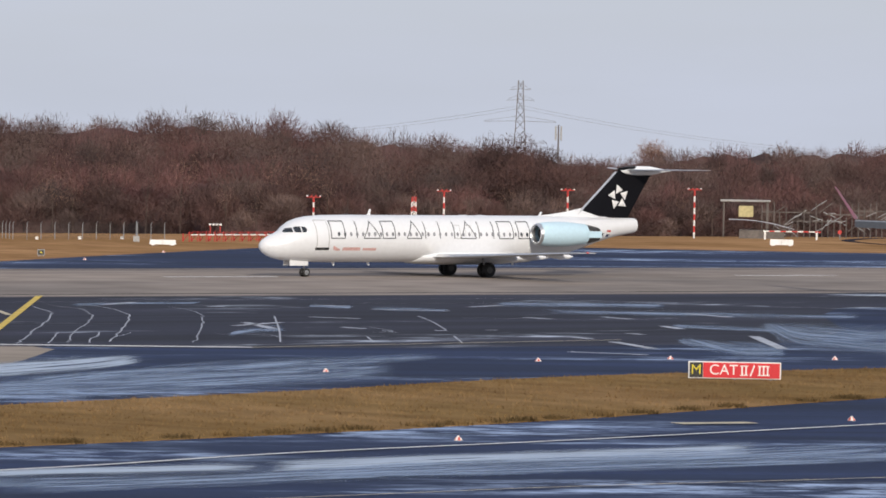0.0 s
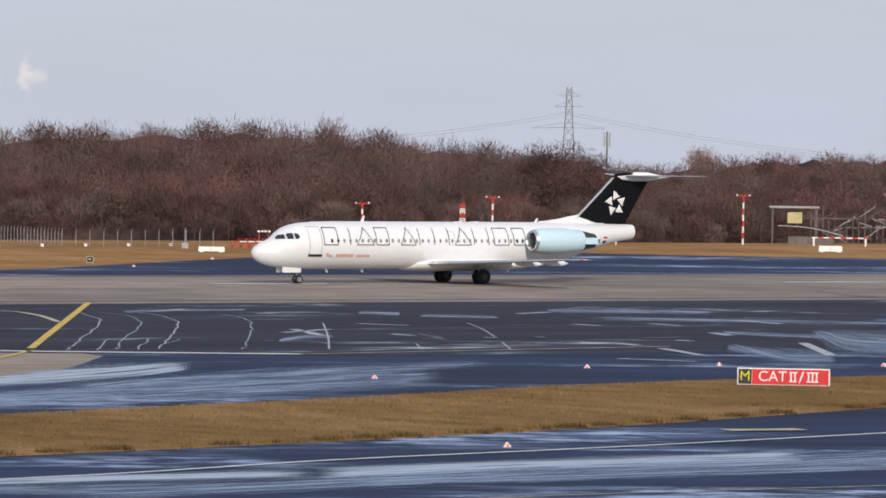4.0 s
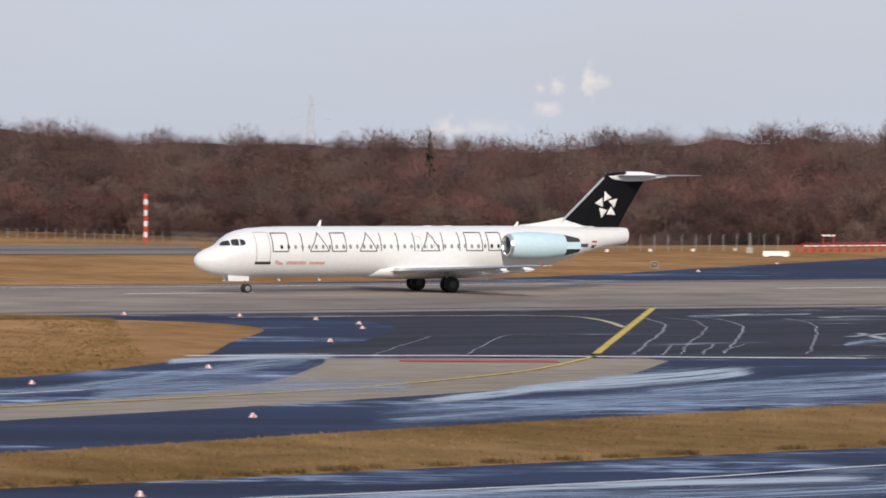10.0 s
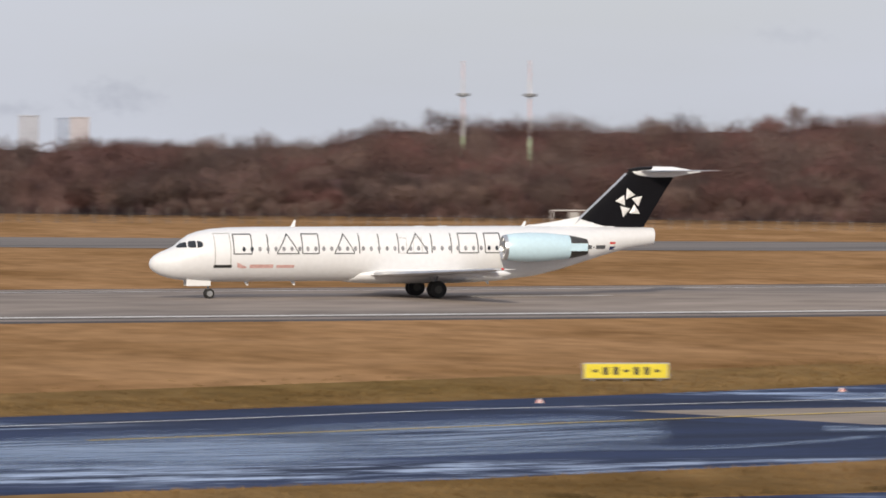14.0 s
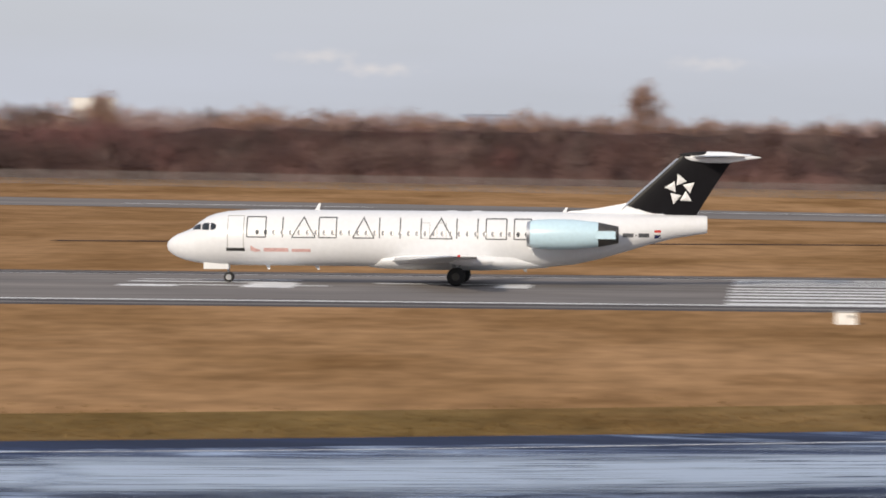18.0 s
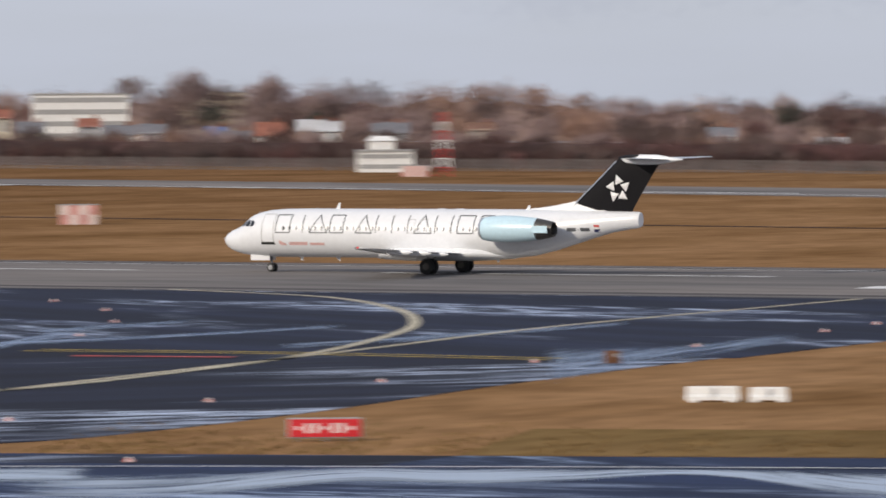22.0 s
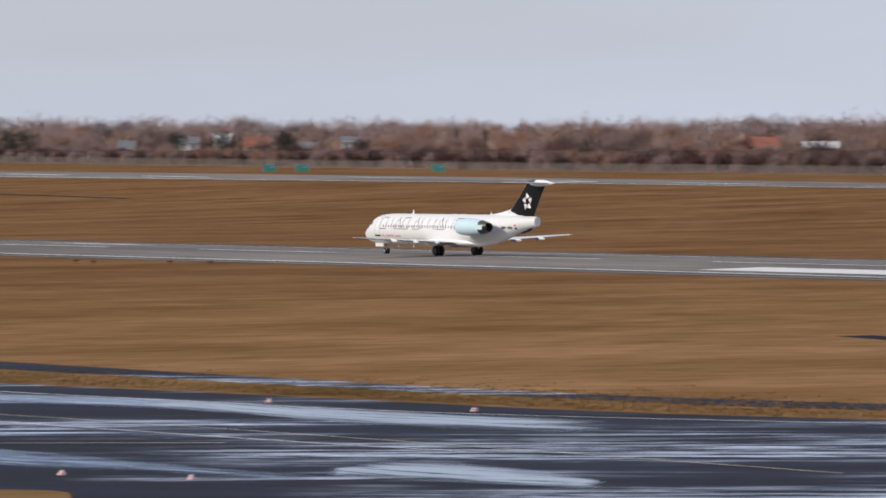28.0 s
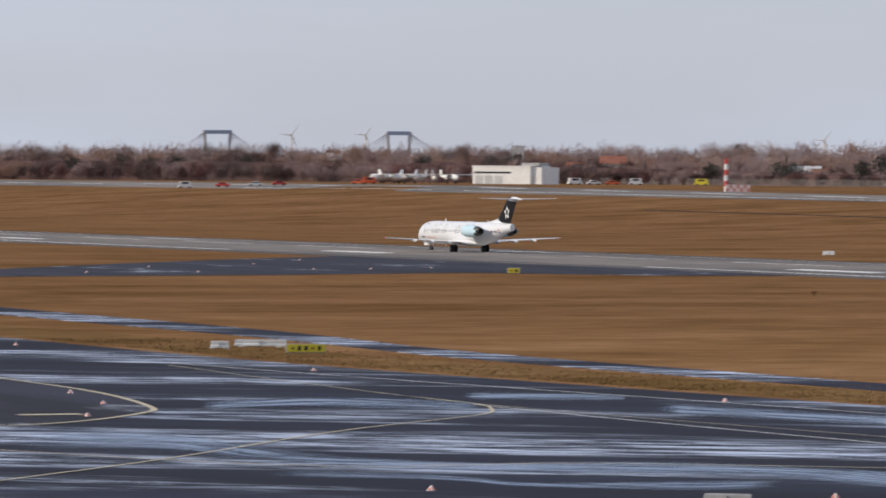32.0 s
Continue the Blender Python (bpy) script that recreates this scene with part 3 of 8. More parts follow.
def mark(name, x0, x1, y0, y1, mat=None, label="worn white runway marking", n=3, slant=0.0):
    """A painted bar on the runway; y from the centre line."""
    ys = [LINE_Y + y0 + (y1 - y0) * i / n for i in range(n + 1)]
    s = Soup().add([(x + slant * (y - LINE_Y), y, crown(y) + 0.018) for x in (x0, x1) for y in ys], [(i, n + 1 + i, n + 2 + i, i + 1) for i in range(n)])
    return solid(name, s, mat or PAINT_WHITE, label, "marking", "structure")


for x0, x1 in ((-2600, -758), (-616, -235), (-84, 117)):
    mark("runway_edge_line", x0, x1, -22.55, -21.65, label="white runway edge line")
mark("runway_edge_line", -2600, 190, 21.65, 22.55, label="white runway edge line")
for x0 in [-84, -134, -184, -234] + [-284 - 50 * i for i in range(22)]:
    mark("centre_line_dash", x0, x0 + 30, -0.45, 0.45, label="white runway centre line dash")
for x0 in (44, 94, 143.5, 193.5, 243.8, 294):
    mark("centre_line_dash", x0, x0 + 9.5, -0.4, 0.4, label="white runway centre line dash")
for x0, w in ((-141, 3), (-295, 3), (-413, 8), (-591, 3), (-740, 3), (-888, 3)):
    for sgn in (-1, 1):
        mark("touchdown_bar", x0, x0 + (42 if w > 5 else 22.5), sgn * (13.8 - w / 2), sgn * (13.8 + w / 2), label="white touchdown zone bar")
mark("threshold_bar", 25.8, 28.6, -22.5, 22.5, label="white threshold bar across the runway", n=16)
for k in range(12):
    y = -20.7 + 3.6 * k + (1.8 if k > 5 else 0)
    mark("threshold_stripe", -4.5, 24, y - 0.9, y + 0.9, label="white threshold stripe")
for x0, x1, y0, y1 in ((-26, -16.5, -1.0, 0.6), (-18.5, -16.5, -5.5, -1.0), (-41, -37.5, -7, -4.6), (-41, -31, -0.8, 0.8), (-33.5, -30.5, -7.6, -0.8), (-41, -31, 4, 5.4), (-38.5, -28.5, -5.3, -4.4)):
    mark("designation_bar", x0, x1, y0, y1, label="worn white bar of the runway number")

PAVE_RIGHT = [(121, 292.5), (127, 291), (131, 284), (129.5, 274), (120, 258), (112, 244), (103, 233), (93, 224.5), (80, 218), (54.5, 208), (23, 197), (-3, 186.3),
              (-29, 176.5), (-67, 163.4), (-86, 157), (-104, 151)]
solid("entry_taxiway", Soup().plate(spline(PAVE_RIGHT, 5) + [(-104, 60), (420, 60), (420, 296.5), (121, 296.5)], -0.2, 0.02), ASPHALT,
      "wide damp blue-black asphalt taxiway, its drying streaks in painted sky sheen", "taxiway", "structure")
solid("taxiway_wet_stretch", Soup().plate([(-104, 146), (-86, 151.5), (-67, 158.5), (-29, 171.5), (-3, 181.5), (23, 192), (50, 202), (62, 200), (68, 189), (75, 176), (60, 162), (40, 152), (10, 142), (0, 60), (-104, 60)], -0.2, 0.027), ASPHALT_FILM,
      "stretch of taxiway under a drying film of water coloured like sky", "pavement", "structure")
solid("taxiway_slab", Soup().plate(spline([(65, 201.2), (84, 203.2), (100, 214), (112, 231), (116, 238.5)], 5) + [(131.5, 233.5)]
                                   + spline([(131, 230.5), (117, 213), (99, 201.8), (80, 192.7), (71, 190)], 5), -0.2, 0.03), CONCRETE, "tan concrete taxiway slab with stained joints", "pavement", "structure")
# the dull field of asphalt in front of the runway
solid("runway_apron", Soup().plate(spline([(112, 242.5), (118, 240), (142, 229.5), (166, 228), (177, 229)], 3) + [(190, 243), (203, 262), (212, 272), (235, 277), (420, 279), (420, 297), (140, 297), (141, 284), (138, 274), (128, 258), (118, 247)], -0.2, 0.028), ASPHALT_DARK,
      "dull dark asphalt before the runway with cracks and patches", "pavement", "structure")
wedge_far = [(5, 153.5), (30, 159.8), (43, 162.5), (60, 168.2), (78, 175.5), (95, 183), (121, 192.3), (140, 199.8), (161, 203), (190, 207), (230, 214)]
wedge_near = [(230, 206), (190, 195), (160, 186), (144, 181), (120, 171), (104, 166), (83, 161), (65, 156.6), (40, 153)]
solid("grass_wedge", Soup().plate(spline(wedge_far, 5) + spline(wedge_near, 5), -0.2, 0.06), GRASS_GREEN, "strip of short ochre-green winter grass", "grass strip", "structure")
PAVE_MID = [(-86, 157), (-100, 151), (-107, 150.5), (-103.5, 158), (-103, 166), (-104, 180), (-106.8, 200), (-108.6, 222), (-109.3, 246), (-108.9, 272), (-106, 283), (-94, 292)]
PAVE_LEFT = [(-219, 293.5), (-209, 291.5), (-197, 284.4), (-183, 270.5), (-171, 256), (-164, 245.6), (-157, 232.3), (-152.6, 218), (-149.4, 204), (-147.6, 189), (-148, 175),
             (-155.5, 155.8), (-174, 145.5), (-193, 138), (-212, 135.5), (-247, 130), (-304, 124.5), (-355, 124.5), (-420, 124)]
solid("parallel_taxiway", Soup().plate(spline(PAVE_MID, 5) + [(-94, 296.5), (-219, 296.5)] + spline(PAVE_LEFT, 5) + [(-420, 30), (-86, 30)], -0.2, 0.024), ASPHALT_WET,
      "damp asphalt taxiway and connector with wet films in sky-reflection colour", "taxiway", "structure")
solid("connector_overlay", Soup().plate([(-108, 224), (-110.5, 270), (-107, 284), (-92, 296), (-222, 296), (-199, 285), (-184, 270), (-165, 246), (-155, 226), (-151, 215)], -0.2, 0.027), ASPHALT_NAVY,
      "dull dark asphalt of the connector", "pavement", "structure")
# mown green fringes of the grass along the taxiways
for name, line, w in (("grass_fringe", [(93, 224.5), (80, 218), (54.5, 208), (23, 197), (-3, 186.3), (-29, 176.5), (-67, 163.4), (-86, 157)], 15), ("grass_fringe", [(-148, 189), (-148.5, 175), (-156, 156), (-171, 147.5)], 8)):
    pts = spline(line, 5)
    solid(name, ribbon([(x - 2.5, y + w / 2) for x, y in pts], w, 0.012), OLIVE, "fringe of short greener grass along the taxiway", "grass strip", "structure")
solid("grass_fringe", ribbon(spline([(-165.9, 158.3), (-162.7, 161.9), (-156.4, 169.2), (-150.9, 177.1), (-150.2, 190.6), (-150.1, 201.1)], 5), 9, 0.014), OLIVE, "fringe of short olive grass along the connector", "grass strip", "structure")
solid("grass_fringe", ribbon(spline([(-200, 143), (-250, 136), (-310, 131), (-360, 131), (-420, 131)], 5), 9, 0.012), GRASS_GREEN, "fringe of short greener grass along the taxiway", "grass strip", "structure")
solid("service_track", Soup().plate(spline([(-171, 157), (-184, 154), (-206, 147.5), (-230, 145.8), (-276, 145.2), (-320, 144.5), (-365, 149.5), (-430, 152), (-520, 158)], 4)
                                    + spline([(-520, 152), (-412, 144.5), (-350, 142.5), (-309, 139), (-266, 140), (-222, 142), (-193, 146), (-171, 156)], 4), -0.2, 0.03), ASPHALT_WET,
      "narrow wet asphalt service track through the grass", "track", "structure")
solid("grass_island", Soup().plate(spline([(-150, 74), (-161.0, 77.8), (-164.0, 79.4), (-165.5, 80.7), (-164.5, 83.3), (-162.1, 86.4), (-159, 90.9), (-153, 88), (-140, 78)], 3), -0.2, 0.05), GRASS_GREEN, "small island of short brown grass in the taxiway", "grass strip", "structure")
solid("holding_island", Soup().plate(spline([(-300, 100), (-268, 98.5), (-247, 94.5), (-239.5, 91), (-232, 84.5), (-231, 80), (-260, 76), (-300, 70)], 4), -0.2, 0.03), ASPHALT_DARK,
      "dull dark asphalt island with a pale border line", "pavement", "structure")
solid("far_connector", Soup().plate([(150, 350), (187, 359), (205, 370), (224, 386), (252, 408), (262, 416), (285, 416), (300, 402), (312, 393), (360, 382), (460, 374), (460, 350)], -0.2, 0.022),
      ASPHALT, "damp dark taxiway crossing behind the runway", "taxiway", "structure")
solid("left_connector", Soup().plate([(-569, 233), (-561, 197), (-600, 208), (-640, 240), (-684, 279), (-700, 296), (-560, 297), (-562, 280), (-580, 262)], -0.2, 0.022),
      ASPHALT_DARK, "dark asphalt connector running up to the runway", "taxiway", "structure")
solid("far_taxiway", drape([(-101, 350), (-99, 375), (-93, 398), (-89, 420), (-87.5, 445), (-92, 468), (-104, 490), (-108, 520)], [(-150, 350), (-132, 372), (-126, 392), (-122, 418), (-121, 440), (-121, 465), (-123, 492), (-128, 520)], 0.03),
      ASPHALT, "damp dark taxiway leading away behind the runway", "taxiway", "structure")
solid("second_runway", drape([(-2600, 600), (-1900, 600), (-1360, 600), (-1040, 624), (-860, 640), (-580, 645), (-380, 640), (-197, 612), (-57, 616), (42, 560), (120, 470), (200, 434)],
                             [(-2600, 650), (-1900, 650), (-1410, 640), (-1105, 664), (-920, 685), (-620, 692), (-405, 684), (-227, 676), (-61, 668), (60, 645), (169, 617), (245, 540)]), RUNWAY,
      "distant grey parallel runway", "runway", "structure", smooth=True)
for k in range(30):
    x = 10 - 62 * k
    y = 642 if x > -700 else 655 if x > -1000 else 640 - 0.03 * (-1000 - x)
    solid("far_runway_dash", drape([(x, y - 1), (x - 30, y - 1)], [(x, y + 1), (x - 30, y + 1)], 0.06, 1, 2), PAINT_WHITE, "white dash on the distant runway", "marking", "structure")
solid("far_runway_line", drape([(-150, 617), (-380, 642), (-580, 647), (-860, 642), (-1040, 626), (-1500, 603)], [(-150, 618.2), (-380, 643.2), (-580, 648.2), (-860, 643.2), (-1040, 627.2), (-1500, 604.2)], 0.06, 1), PAINT_WHITE,
      "white edge line of the distant runway", "marking", "structure")
# films of water drying in streaks: near and far border of each
def film(mat, near, far, z, across=6, steps=5):
    a, b = [Vector(p) for p in spline(near, steps)], [Vector(p) for p in spline(far, steps)]
    v, plan, rim, run = [], [], [], 0.0
    for i, (p, q) in enumerate(zip(a, b)):
        if i:
            run += ((p + q) / 2 - (a[i - 1] + b[i - 1]) / 2).length
        for k in range(across + 1):
            f = k / across
            c = p.lerp(q, f)
            v.append((c.x, c.y, z))
            plan.append((run + 31.0 * z * 1000, f * (q - p).length))
            rim.append((i / (len(a) - 1), f))
    w = across + 1
    s_ = Soup().add(v, [(i * w + k, (i + 1) * w + k, (i + 1) * w + k + 1, i * w + k + 1) for i in range(len(a) - 1) for k in range(across)])
    ob = solid("water_film", s_, mat, "thin film of drying water on the asphalt, reflected sky in its colour", "puddle", "structure")
    for name, table in (("plan", plan), ("rim", rim)):
        layer = ob.data.uv_layers.new(name=name)
        for lp in ob.data.loops:
            layer.data[lp.index].uv = table[lp.vertex_index]
    return ob


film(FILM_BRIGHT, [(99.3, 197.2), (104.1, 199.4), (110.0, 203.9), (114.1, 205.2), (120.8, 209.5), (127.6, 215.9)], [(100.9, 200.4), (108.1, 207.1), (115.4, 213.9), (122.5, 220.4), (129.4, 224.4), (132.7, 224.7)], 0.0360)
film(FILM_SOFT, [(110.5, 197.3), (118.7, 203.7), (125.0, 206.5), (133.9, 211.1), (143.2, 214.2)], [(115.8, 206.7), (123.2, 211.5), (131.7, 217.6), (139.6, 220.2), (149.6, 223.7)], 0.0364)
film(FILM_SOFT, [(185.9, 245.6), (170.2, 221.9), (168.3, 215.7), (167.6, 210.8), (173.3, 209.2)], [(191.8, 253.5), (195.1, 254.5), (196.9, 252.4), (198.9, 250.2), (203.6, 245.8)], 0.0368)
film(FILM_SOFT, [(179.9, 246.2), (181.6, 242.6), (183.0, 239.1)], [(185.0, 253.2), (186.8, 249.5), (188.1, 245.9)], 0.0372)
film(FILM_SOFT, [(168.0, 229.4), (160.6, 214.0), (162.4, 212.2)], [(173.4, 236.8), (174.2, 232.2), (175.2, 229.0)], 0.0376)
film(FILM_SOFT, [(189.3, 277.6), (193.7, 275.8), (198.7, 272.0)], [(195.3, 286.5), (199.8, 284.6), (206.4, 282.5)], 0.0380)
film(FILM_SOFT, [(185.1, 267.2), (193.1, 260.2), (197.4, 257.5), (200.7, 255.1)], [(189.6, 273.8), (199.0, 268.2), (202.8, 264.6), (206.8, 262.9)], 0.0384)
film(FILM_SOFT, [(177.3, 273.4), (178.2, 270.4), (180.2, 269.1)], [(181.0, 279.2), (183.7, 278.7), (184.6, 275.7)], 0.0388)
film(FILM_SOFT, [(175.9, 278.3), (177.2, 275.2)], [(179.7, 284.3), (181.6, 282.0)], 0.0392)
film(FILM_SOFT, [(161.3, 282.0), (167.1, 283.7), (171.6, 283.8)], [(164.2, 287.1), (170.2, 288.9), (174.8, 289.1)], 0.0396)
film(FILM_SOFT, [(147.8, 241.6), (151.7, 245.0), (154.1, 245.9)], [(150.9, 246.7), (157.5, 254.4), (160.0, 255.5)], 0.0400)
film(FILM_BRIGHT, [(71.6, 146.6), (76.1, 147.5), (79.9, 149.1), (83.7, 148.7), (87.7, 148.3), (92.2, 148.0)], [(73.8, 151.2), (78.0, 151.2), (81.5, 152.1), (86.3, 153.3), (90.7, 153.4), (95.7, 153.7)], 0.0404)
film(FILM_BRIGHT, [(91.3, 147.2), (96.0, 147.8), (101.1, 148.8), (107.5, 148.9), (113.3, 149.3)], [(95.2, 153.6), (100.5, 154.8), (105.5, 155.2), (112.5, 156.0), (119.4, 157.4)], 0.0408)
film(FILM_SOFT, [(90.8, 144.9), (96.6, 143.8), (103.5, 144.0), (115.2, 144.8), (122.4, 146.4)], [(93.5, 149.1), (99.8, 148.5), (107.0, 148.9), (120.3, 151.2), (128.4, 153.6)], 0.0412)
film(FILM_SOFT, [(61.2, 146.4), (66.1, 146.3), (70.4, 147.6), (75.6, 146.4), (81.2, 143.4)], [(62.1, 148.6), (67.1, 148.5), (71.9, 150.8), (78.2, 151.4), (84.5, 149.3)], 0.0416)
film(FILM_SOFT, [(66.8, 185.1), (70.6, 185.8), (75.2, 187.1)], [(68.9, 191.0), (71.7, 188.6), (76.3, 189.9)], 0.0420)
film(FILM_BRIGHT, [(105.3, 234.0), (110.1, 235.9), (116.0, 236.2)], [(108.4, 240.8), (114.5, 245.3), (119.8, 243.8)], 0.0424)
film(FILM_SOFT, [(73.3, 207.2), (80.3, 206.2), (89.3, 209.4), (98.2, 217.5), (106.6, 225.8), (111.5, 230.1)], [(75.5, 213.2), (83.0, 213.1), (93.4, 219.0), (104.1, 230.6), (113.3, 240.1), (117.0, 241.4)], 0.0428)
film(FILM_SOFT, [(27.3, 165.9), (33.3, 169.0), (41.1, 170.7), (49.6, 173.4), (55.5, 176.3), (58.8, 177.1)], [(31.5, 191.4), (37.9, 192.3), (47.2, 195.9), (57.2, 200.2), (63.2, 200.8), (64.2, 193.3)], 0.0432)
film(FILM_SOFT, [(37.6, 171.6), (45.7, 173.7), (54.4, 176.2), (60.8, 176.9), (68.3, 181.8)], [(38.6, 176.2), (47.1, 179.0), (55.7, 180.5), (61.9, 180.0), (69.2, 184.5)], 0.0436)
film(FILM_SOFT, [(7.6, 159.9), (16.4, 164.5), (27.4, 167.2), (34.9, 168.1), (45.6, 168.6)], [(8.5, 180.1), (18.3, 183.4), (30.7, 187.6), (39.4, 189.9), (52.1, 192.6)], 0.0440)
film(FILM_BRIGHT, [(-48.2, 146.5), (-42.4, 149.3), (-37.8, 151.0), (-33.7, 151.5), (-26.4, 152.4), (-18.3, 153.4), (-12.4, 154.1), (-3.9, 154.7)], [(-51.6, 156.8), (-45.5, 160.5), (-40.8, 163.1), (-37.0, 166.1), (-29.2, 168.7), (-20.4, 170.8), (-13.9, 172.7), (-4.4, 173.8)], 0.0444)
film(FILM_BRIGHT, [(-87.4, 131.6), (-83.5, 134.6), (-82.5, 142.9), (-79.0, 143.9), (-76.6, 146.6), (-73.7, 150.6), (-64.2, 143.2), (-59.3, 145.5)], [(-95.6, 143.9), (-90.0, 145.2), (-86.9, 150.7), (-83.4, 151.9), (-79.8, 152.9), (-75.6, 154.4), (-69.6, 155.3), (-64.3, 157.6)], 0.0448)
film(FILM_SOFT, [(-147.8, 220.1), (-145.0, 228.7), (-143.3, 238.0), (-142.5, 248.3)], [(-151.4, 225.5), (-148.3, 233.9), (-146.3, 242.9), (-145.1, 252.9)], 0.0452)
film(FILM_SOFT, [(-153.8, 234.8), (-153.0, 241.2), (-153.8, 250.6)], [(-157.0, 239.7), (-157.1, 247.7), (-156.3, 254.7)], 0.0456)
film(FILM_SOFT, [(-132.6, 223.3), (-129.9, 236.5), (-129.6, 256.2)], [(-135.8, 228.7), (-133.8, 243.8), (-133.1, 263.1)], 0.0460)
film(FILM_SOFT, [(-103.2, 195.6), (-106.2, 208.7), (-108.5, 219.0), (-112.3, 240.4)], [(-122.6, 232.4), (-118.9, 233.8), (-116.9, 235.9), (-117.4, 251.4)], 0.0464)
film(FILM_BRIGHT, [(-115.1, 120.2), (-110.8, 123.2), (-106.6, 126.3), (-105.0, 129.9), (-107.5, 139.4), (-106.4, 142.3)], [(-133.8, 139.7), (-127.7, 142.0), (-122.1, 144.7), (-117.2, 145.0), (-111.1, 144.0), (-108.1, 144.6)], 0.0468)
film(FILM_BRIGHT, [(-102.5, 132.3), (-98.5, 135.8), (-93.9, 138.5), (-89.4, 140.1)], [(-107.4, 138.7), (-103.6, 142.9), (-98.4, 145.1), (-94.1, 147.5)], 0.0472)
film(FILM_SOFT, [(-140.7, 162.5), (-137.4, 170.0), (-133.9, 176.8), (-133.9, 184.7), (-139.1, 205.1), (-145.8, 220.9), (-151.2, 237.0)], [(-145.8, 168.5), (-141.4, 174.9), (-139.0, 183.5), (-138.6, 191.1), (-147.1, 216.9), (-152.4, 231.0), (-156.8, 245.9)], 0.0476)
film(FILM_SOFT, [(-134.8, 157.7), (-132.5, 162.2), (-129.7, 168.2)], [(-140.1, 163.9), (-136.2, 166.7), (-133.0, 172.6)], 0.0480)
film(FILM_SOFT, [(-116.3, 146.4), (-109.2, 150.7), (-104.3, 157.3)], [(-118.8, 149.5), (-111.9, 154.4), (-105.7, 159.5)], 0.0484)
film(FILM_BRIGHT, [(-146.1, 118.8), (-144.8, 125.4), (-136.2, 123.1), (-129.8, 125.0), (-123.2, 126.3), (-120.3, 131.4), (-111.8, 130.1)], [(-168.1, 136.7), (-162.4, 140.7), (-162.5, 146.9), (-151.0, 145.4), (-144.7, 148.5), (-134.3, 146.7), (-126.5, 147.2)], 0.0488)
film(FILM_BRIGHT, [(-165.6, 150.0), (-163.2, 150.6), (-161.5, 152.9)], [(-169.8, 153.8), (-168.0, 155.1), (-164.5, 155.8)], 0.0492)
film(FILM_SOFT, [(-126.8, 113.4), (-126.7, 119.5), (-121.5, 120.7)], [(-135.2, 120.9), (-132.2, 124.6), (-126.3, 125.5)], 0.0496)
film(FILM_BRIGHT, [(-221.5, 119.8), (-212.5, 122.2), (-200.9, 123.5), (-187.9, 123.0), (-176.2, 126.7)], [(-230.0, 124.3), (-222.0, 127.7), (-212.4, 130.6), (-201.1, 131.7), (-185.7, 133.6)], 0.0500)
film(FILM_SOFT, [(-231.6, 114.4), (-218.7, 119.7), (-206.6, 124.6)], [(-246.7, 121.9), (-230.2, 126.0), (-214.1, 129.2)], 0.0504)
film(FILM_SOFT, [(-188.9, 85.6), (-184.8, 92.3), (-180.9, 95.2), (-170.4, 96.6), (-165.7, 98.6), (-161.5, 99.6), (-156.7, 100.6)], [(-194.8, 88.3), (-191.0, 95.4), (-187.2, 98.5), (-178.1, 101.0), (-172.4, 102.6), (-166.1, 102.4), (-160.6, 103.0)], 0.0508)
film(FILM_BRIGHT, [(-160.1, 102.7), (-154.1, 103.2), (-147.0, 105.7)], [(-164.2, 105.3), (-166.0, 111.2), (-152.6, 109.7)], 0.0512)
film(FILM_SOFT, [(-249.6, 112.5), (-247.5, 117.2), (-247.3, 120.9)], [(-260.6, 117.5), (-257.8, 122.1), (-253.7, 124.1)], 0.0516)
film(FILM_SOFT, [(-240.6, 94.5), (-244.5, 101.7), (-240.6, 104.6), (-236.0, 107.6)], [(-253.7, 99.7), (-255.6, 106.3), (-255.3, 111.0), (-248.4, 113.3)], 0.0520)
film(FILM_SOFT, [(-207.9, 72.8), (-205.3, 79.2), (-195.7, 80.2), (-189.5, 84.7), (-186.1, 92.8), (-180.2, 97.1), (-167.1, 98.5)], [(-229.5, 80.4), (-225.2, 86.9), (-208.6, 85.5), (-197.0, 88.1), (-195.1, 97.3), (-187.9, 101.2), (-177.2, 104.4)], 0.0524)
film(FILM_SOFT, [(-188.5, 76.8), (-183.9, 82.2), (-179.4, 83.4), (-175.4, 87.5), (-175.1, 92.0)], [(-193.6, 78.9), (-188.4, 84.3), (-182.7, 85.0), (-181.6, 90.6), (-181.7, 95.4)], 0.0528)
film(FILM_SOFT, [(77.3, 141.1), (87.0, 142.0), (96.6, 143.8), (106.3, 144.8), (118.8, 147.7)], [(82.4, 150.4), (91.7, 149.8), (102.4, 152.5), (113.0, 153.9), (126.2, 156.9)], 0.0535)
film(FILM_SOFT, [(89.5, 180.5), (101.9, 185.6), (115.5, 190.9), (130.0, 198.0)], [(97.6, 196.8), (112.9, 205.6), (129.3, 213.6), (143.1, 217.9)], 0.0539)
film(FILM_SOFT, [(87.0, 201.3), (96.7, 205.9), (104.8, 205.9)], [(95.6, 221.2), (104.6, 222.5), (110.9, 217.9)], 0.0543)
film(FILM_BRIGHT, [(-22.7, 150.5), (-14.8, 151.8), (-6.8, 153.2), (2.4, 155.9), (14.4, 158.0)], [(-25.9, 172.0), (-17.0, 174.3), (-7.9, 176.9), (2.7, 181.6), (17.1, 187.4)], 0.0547)
